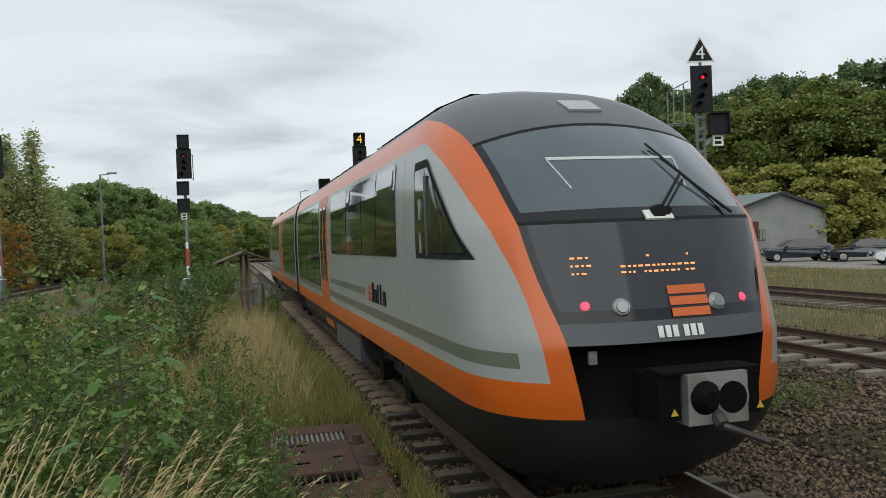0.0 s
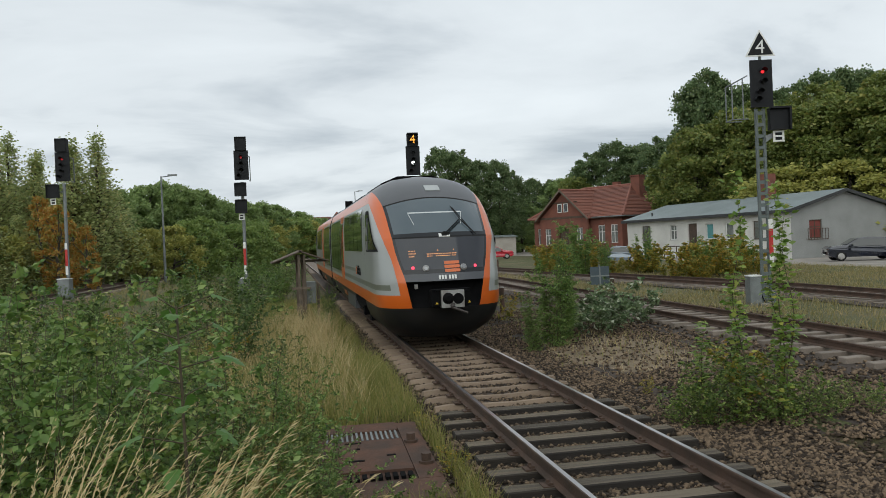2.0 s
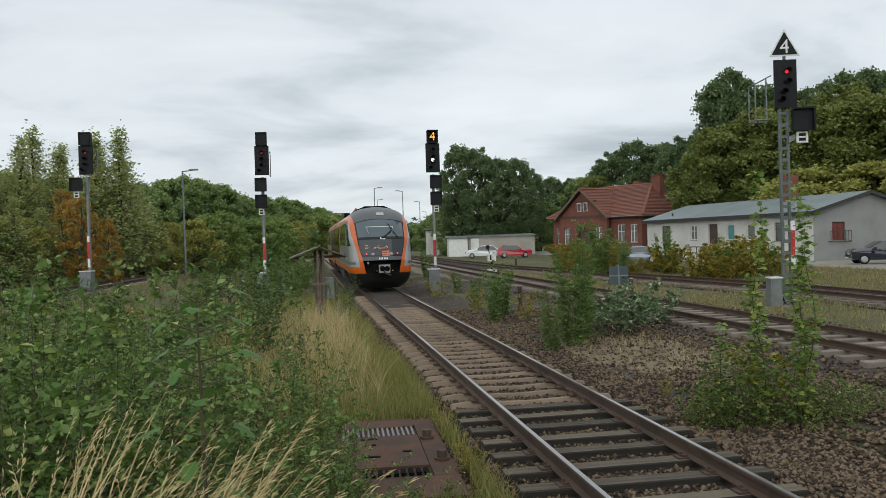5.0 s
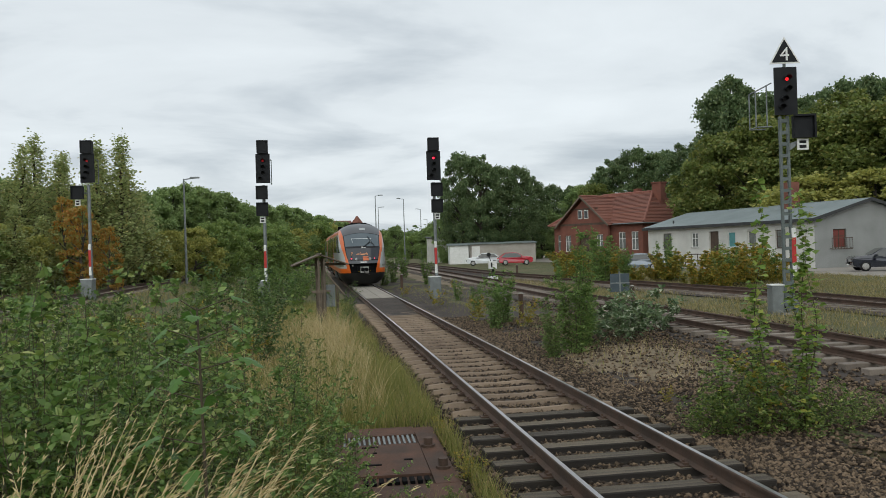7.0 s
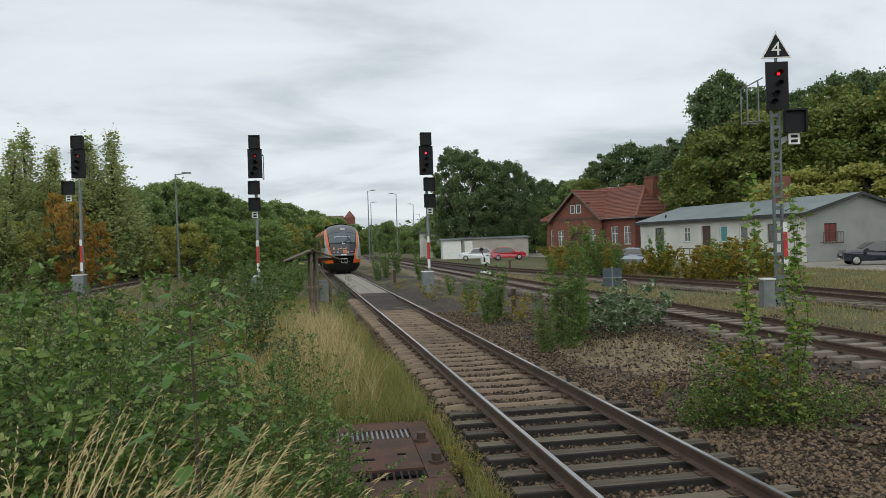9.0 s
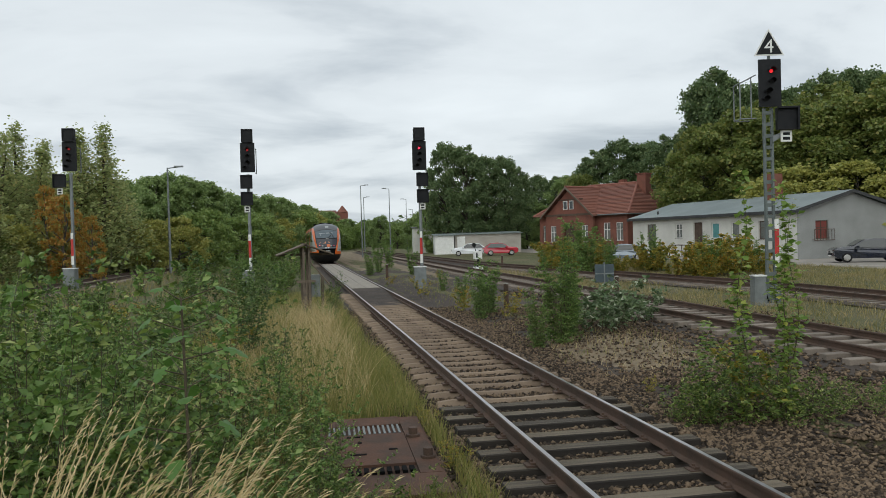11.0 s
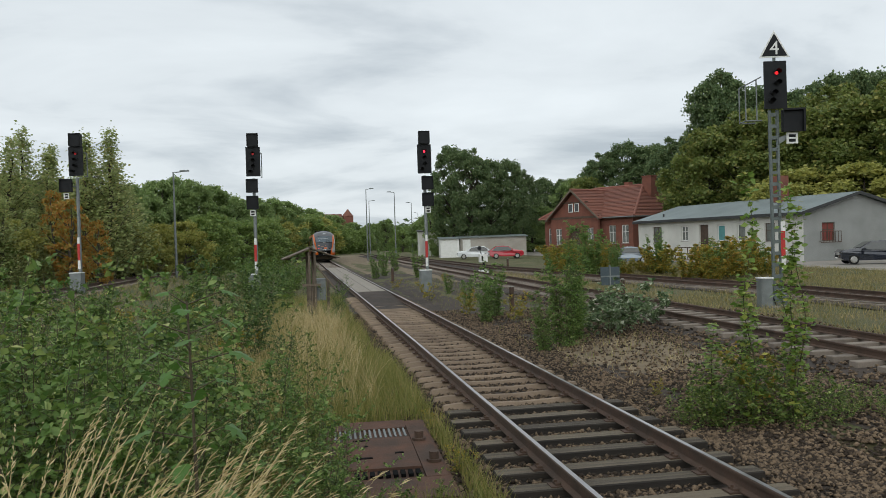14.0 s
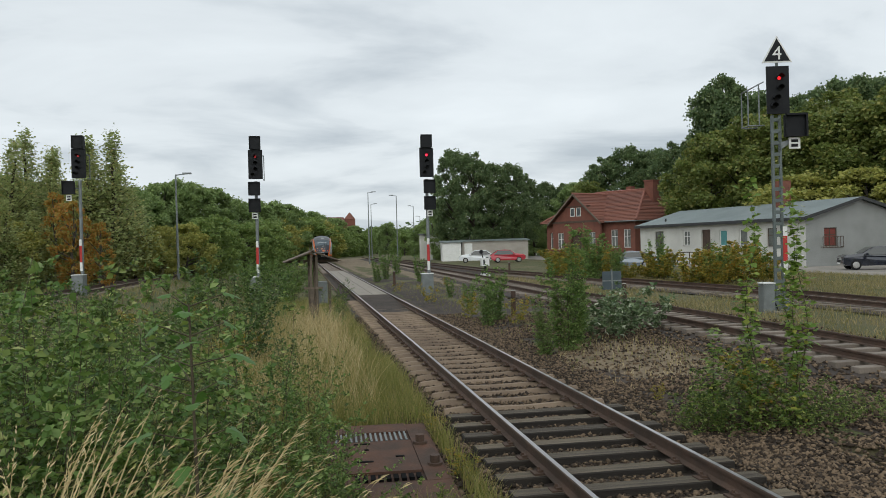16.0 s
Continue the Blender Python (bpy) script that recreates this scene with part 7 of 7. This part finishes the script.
def shoot_meshes(seed, height, leaf, n, wob=0.1):
    """A tall single shoot with broad leaves in pairs."""
    rng = np.random.default_rng(seed)
    bm = bmesh.new()
    prev, pts = Vector((0, 0, 0)), []
    for k in range(1, 15):
        q = Vector((wob * math.sin(k * 0.7), wob * math.cos(k * 0.9) * 0.6, height * k / 14))
        tube(bm, prev, q, 0.010 * (1.1 - k / 15), 0.010 * (1.03 - k / 15), 5, False)
        for j in range(n):
            f = rng.random()
            pts.append(tuple(prev.lerp(q, f) + Vector(rng.normal(size=3) * 0.05)))
        prev = q
    me1 = bpy.data.meshes.new("stem")
    bm.to_mesh(me1)
    bm.free()
    me1.materials.append(STEM)
    me2 = leaf_cloud("leaves", pts, np.zeros((len(pts), 3)), leaf * rng.uniform(0.6, 1.2, len(pts)), L_VINE, rng, 0.85, 0.1, 0.3)
    return me1, me2


VINE = [shoot_meshes(s, 3.3, 0.092, 20, 0.06) for s in (81, 82)]
for k, (x, y, h) in enumerate(((5.60, 9.35, 1.0), (6.10, 9.2, 0.93), (6.16, 9.12, 0.84), (6.06, 9.26, 0.66), (5.2, 9.6, 0.42), (5.57, 9.4, 0.55))):
    t = thing("climbing_shoot", "tall leafy climbing shoot with broad bright leaves", "plant", (0, 0, 0), 0, "climbing shoots")
    piece("stem", VINE[k % 2][0], t)
    piece("leaves", VINE[k % 2][1], t)
    t.matrix_basis = pose(x, y, ground_z(x, y), 0, 0, k * 70) @ Matrix.Diagonal((1, 1, h, 1))
# yellowing thicket beyond the side tracks
for k in range(44):
    f = k / 43
    y = 38 + 14 * f + rng0.uniform(-2, 2)
    x = 14.5 + 17 * (1 - abs(f - 0.35)) * 0.62 + rng0.uniform(-2.5, 2.5)
    plant_shrub((YELLOWB[k % 2], YELLOWB[0], GREENB[1], YELLOWB[1], PALEB[0])[k % 5], x, y, rng0.choice((0.5, 0.6, 0.75, 0.9, 1.1)) * (0.5 if x < 0.46 * y else 1.0), rng0.uniform(0, 360), "yellowing autumn shrub before the buildings", group="yellowing thicket")
for k in range(9):
    y = 46 + 2.2 * k
    plant_shrub((YELLOWB if k % 3 else GREENB)[k % 2], 17.4 + 0.20 * (y - 46) + rng0.uniform(-1.0, 1.8), y, rng0.uniform(0.6, 1.1), rng0.uniform(0, 360), "yellowing autumn shrub before the buildings", group="yellowing thicket")
for x, y, s in ((17.3, 46, 1.35), (18.2, 44.6, 0.9), (22.0, 60, 0.9), (23.5, 58, 0.8), (21.0, 58, 0.9)):
    plant_shrub(GREENB[0], x, y, s, x * 40, "tall green shrub before the buildings", group="yellowing thicket")


plant_shrub(YWEED[0], 5.35, 11.6, 0.28, 40, "small yellow-flowering weed on the gravel")


def maple_sapling(x, y, h):
    """A young maple: single stem, opposite pairs of large lobed leaves."""
    rng = np.random.default_rng(90)
    t = thing("maple_sapling", "young maple sapling with large lobed green leaves", "sapling", (x, y, ground_z(x, y)))
    part("stem", tubes(((0, 0, -0.05), (0.02, 0.01, h * 0.5), 0.012, 0.009), ((0.02, 0.01, h * 0.5), (0.0, 0.0, h), 0.009, 0.004), seg=6), STEM, t)
    lobes = [(0, 0), (0.22, -0.12), (0.52, 0.02), (0.36, 0.22), (0.62, 0.50), (0.26, 0.50), (0.30, 0.72), (0, 1.0), (-0.30, 0.72), (-0.26, 0.50), (-0.62, 0.50), (-0.36, 0.22), (-0.52, 0.02), (-0.22, -0.12)]
    verts = [(px, py, -0.25 * px * px - 0.12 * py * py + 0.02 * math.sin(9 * px)) for px, py in lobes] + [(0, 0.35, 0.02)]
    n = len(lobes)
    me = mesh_of("leaf", verts, [(i, (i + 1) % n, n) for i in range(n)], L_MAPLE)
    k = 0
    z = h * 0.40
    while z < h:
        for s in range(2):
            a = k * 90 + s * 180 + rng.uniform(-25, 25)
            size = (0.145 - 0.07 * (z / h - 0.40) / 0.60) * rng.uniform(0.7, 1.15)
            reach = 0.07 + 0.14 * rng.random()
            at = (math.sin(radians(-a)) * reach, math.cos(radians(-a)) * reach, z + 0.05)
            piece("leaf", me, t, pose(*at, rng.uniform(-45, 5), rng.uniform(-20, 20), a) @ Matrix.Scale(size, 4))
            bm = bmesh.new()
            tube(bm, (0, 0, z), at, 0.003, 0.002, 4, False)
            part("leaf_stalk", bm, STEM, t)
        z += 0.12 if z < h * 0.8 else 0.06
        k += 1


maple_sapling(-0.46, 3.35, 2.32)
for x, y, s in ((-1.42, 4.3, 1.04), (-1.55, 4.5, 1.06), (-1.38, 4.6, 1.0), (-1.68, 4.7, 1.06), (-1.8, 5.0, 1.08), (-1.58, 4.8, 1.06), (-0.84, 6.0, 1.04), (-0.75, 6.1, 0.98), (-0.9, 6.1, 1.0), (-0.55, 7.4, 0.94), (-0.42, 8.0, 0.98)):
    plant_shrub(SPIRE[int(-x * 10) % 3], x, y, s, x * 700, "slender upright shoots with bright paired leaves", group="upright shoots in the thicket", tall=1.04)


# ---- grass ----
def grass_mesh(name, spots, material, rng, width, bend, segs=3, ways=None):
    """Blades as thin bent strips. spots: x, y, z, height."""
    sp = np.asarray(spots)
    n = len(sp)
    a = rng.uniform(0, 2 * np.pi, n) if ways is None else np.asarray(ways)
    face = rng.uniform(0, 2 * np.pi, n)
    b = bend * (rng.uniform(0.3, 1.6, n) if ways is None else 1.0) * sp[:, 3]
    v = np.empty((n, (segs) * 2 + 1, 3))
    for k in range(segs + 1):
        f = k / segs
        cx = sp[:, 0] + np.cos(a) * b * f * f
        cy = sp[:, 1] + np.sin(a) * b * f * f
        cz = sp[:, 2] + sp[:, 3] * (f - 0.25 * f * f * np.minimum(1.2, bend * 1.5))
        w = width * (1 - f * 0.75) * 0.5
        if k < segs:
            v[:, 2 * k] = np.stack([cx - np.sin(face) * w, cy + np.cos(face) * w, cz], 1)
            v[:, 2 * k + 1] = np.stack([cx + np.sin(face) * w, cy - np.cos(face) * w, cz], 1)
        else:
            v[:, 2 * k] = np.stack([cx, cy, cz], 1)
    m = 2 * segs + 1
    tri = []
    for k in range(segs - 1):
        tri += [2 * k, 2 * k + 1, 2 * k + 3, 2 * k, 2 * k + 3, 2 * k + 2]
    tri += [2 * segs - 2, 2 * segs - 1, 2 * segs]
    t = len(tri)
    me = bpy.data.meshes.new(name)
    me.vertices.add(n * m)
    me.vertices.foreach_set("co", v.reshape(-1).astype(np.float32))
    me.loops.add(n * t)
    me.loops.foreach_set("vertex_index", (np.arange(n)[:, None] * m + np.array([tri])).reshape(-1).astype(np.int32))
    me.polygons.add(n * t // 3)
    me.polygons.foreach_set("loop_start", np.arange(0, n * t, 3, dtype=np.int32))
    me.polygons.foreach_set("loop_total", np.full(n * t // 3, 3, dtype=np.int32))
    me.materials.append(material)
    me.update(calc_edges=True)
    return me


def scatter(rng, n, xr, yr, h, keep=None, patch=0.6):
    out = []
    while len(out) < n:
        x, y = rng.uniform(*xr), rng.uniform(*yr)
        if keep and not keep(x, y):
            continue
        if noise.noise(Vector((x * patch, y * patch, 9))) + rng.random() * 0.9 < 0.18:
            continue
        out.append((x, y, ground_z(x, y) - 0.01, h * rng.uniform(0.45, 1.1)))
    return out


def off_hatch(x, y):
    return not (0.12 < x < 1.56 and 7.2 < y < 10.9)


def clear_left(x, y):
    return abs(x - left_x(y)) > 1.3 and abs(x - left2_x(y)) > 1.3


def build_grass():
    rng = np.random.default_rng(123)
    green = scatter(rng, 26000, (-1.4, 1.75), (5.0, 17.0), 0.42, off_hatch) + scatter(rng, 22000, (-2.5, 1.6), (13.0, 36.0), 0.55) + scatter(rng, 6000, (-6.0, 0.4), (3.0, 14.0), 0.6)
    green += [g for g in scatter(rng, 5000, (-22.0, -2.0), (18.0, 60.0), 0.4, clear_left)]
    green += [(x, y, z, h) for x, y, z, h in scatter(rng, 2600, (5.0, 9.0), (14.0, 50.0), 0.22, None, 1.0)]
    tagged(new("green_grass", grass_mesh("green_grass", green, G_GREEN, rng, 0.011, 0.35)), "green and straw-coloured grass along the track", "grass", kind="stuff")
    wide = scatter(rng, 6000, (-24.0, -2.0), (22.0, 52.0), 0.38, clear_left) + scatter(rng, 42000, (12.8, 36.0), (14.0, 58.0), 0.30, lambda x, y: abs(x - right_x(y)) > 1.6 and abs(x - right2_x(y)) > 1.5 and x < 33.0 + 0.0 * y, 0.35) + scatter(rng, 5000, (-30.0, -3.0), (30.0, 90.0), 0.45, clear_left)
    tagged(new("far_grass", grass_mesh("far_grass", wide, G_STRAW, rng, 0.018, 0.5)), "patchy straw-coloured grass between the tracks and the yard", "grass", kind="stuff")
    dry = scatter(rng, 4200, (-1.8, 1.1), (9.0, 27.0), 0.88, lambda x, y: y > 11.7 or x < -0.5) + scatter(rng, 700, (5.2, 8.0), (12.5, 19.0), 0.16) + scatter(rng, 500, (-0.2, 0.9), (17.0, 25.0), 1.2)
    tagged(new("dry_grass", grass_mesh("dry_grass", dry, G_DRY, rng, 0.010, 0.45, 4)), "tall dry straw-coloured grass beside the track", "grass", kind="stuff")


build_grass()


def build_reeds():
    """Tall bleached grass stalks with drooping feathery heads, close to the platform."""
    rng = np.random.default_rng(321)
    spots, ways, pts, ups = [], [], [], []
    bend = 0.36
    for k in range(330):
        b = math.radians(-24.0 + 13.5 * rng.random() ** 1.3)
        d = rng.uniform(2.2, 3.3)
        h = rng.uniform(1.65, 2.25) * (1 - 0.012 * max(0, math.degrees(b) + 14))
        w = rng.normal(0.1, 1.1)
        spots.append((d * math.sin(b), d * math.cos(b), -0.3, h))
        ways.append(w)
        for j in range(14):
            f = rng.uniform(0.84, 1.0)
            pts.append((spots[-1][0] + math.cos(w) * bend * h * f * f, spots[-1][1] + math.sin(w) * bend * h * f * f, -0.3 + h * (f - 0.25 * f * f * bend * 1.5)))
            ups.append((math.cos(w) * 3.0, math.sin(w) * 3.0, 1.0))
    tagged(new("bleached_reed_stalks", grass_mesh("bleached_reed_stalks", spots, G_DRY, rng, 0.019, bend, 7, ways)), "bleached tall grass stalks leaning over", "grass", kind="stuff")
    heads = leaf_cloud("reed_heads", pts, ups, 0.042 * rng.uniform(0.5, 1.2, len(pts)), G_DRY, rng, 0.16, 0.05, 0.0)
    tagged(new("reed_heads", heads), "feathery straw-coloured heads of tall grass", "grass", kind="stuff")


build_reeds()


# ---- ballast stones ----
def build_stones():
    rng = np.random.default_rng(55)
    base = np.array([(1, 0, 0), (-1, 0, 0), (0, 1, 0), (0, -1, 0), (0, 0, 1), (0, 0, -0.6), (0.6, 0.6, 0.5), (-0.6, 0.5, 0.55)])
    tris = np.array([(0, 6, 4), (0, 2, 6), (2, 4, 6), (2, 7, 4), (2, 1, 7), (1, 4, 7), (1, 3, 4), (3, 0, 4), (0, 5, 2), (2, 5, 1), (1, 5, 3), (3, 5, 0)])
    for name, n, xr, yr, size, label in (("ballast_stones", 34000, (1.3, 5.4), (5.0, 28.0), 0.030, "brown-grey ballast stones under the near track"), ("loose_gravel", 60000, (4.7, 10.4), (5.0, 26.0), 0.030, "loose brown gravel stones beside the track"), ("side_track_stones", 6000, (8.6, 13.4), (9.0, 34.0), 0.045, "brown stones along the side track")):
        xs = rng.uniform(*xr, n)
        ys = yr[0] + (yr[1] - yr[0]) * rng.random(n) ** 1.5
        zs = np.array([max(ground_z(x, y) + 0.02, BEDZ - 0.018 * step(10.6, 11.6, y) - 0.09 * step(1.35, 1.9, abs(x - XC)) if abs(x - XC) < 1.9 else -9.0) for x, y in zip(xs, ys)])
        if name == "side_track_stones":
            zs += 0.04
        keep = np.array([abs(abs(x - XC) - 0.7535) > 0.09 and not (name == "loose_gravel" and ((noise.noise(Vector((x * 0.5, y * 0.5, 3))) < -0.2 or (13.1 < y < 18.2 and abs(x - 6.5) < 1.6)) and (x * 3301 + y * 7121) % 1.0 > 0.2 or (x > 5.9 and y < 8.3 + 1.6 * noise.noise(Vector((x, y, 6))) and (x * 7919 + y * 104729) % 1.0 > 0.22))) for x, y in zip(xs, ys)])
        xs, ys, zs = xs[keep], ys[keep], zs[keep]
        n = len(xs)
        v = base[None] * (1 + 0.35 * rng.normal(size=(n, 8, 1))) * size * rng.uniform(0.5, 1.25, (n, 1, 1)) * np.array([1.1, 1.0, 0.8])
        a = rng.uniform(0, 2 * np.pi, n)
        c, s = np.cos(a)[:, None], np.sin(a)[:, None]
        vx, vy = v[:, :, 0] * c - v[:, :, 1] * s, v[:, :, 0] * s + v[:, :, 1] * c
        co = np.stack([vx + xs[:, None], vy + ys[:, None], v[:, :, 2] + zs[:, None] + 0.008], 2)
        me = bpy.data.meshes.new(name)
        me.vertices.add(n * 8)
        me.vertices.foreach_set("co", co.reshape(-1).astype(np.float32))
        me.loops.add(n * 36)
        me.loops.foreach_set("vertex_index", (np.arange(n)[:, None] * 8 + tris.reshape(1, -1)).reshape(-1).astype(np.int32))
        me.polygons.add(n * 12)
        me.polygons.foreach_set("loop_start", np.arange(0, n * 36, 3, dtype=np.int32))
        me.polygons.foreach_set("loop_total", np.full(n * 12, 3, dtype=np.int32))
        me.materials.append(STONED if name == "ballast_stones" else STONE)
        me.update(calc_edges=True)
        tagged(new(name, me), label, "gravel", kind="stuff")


build_stones()


motions()
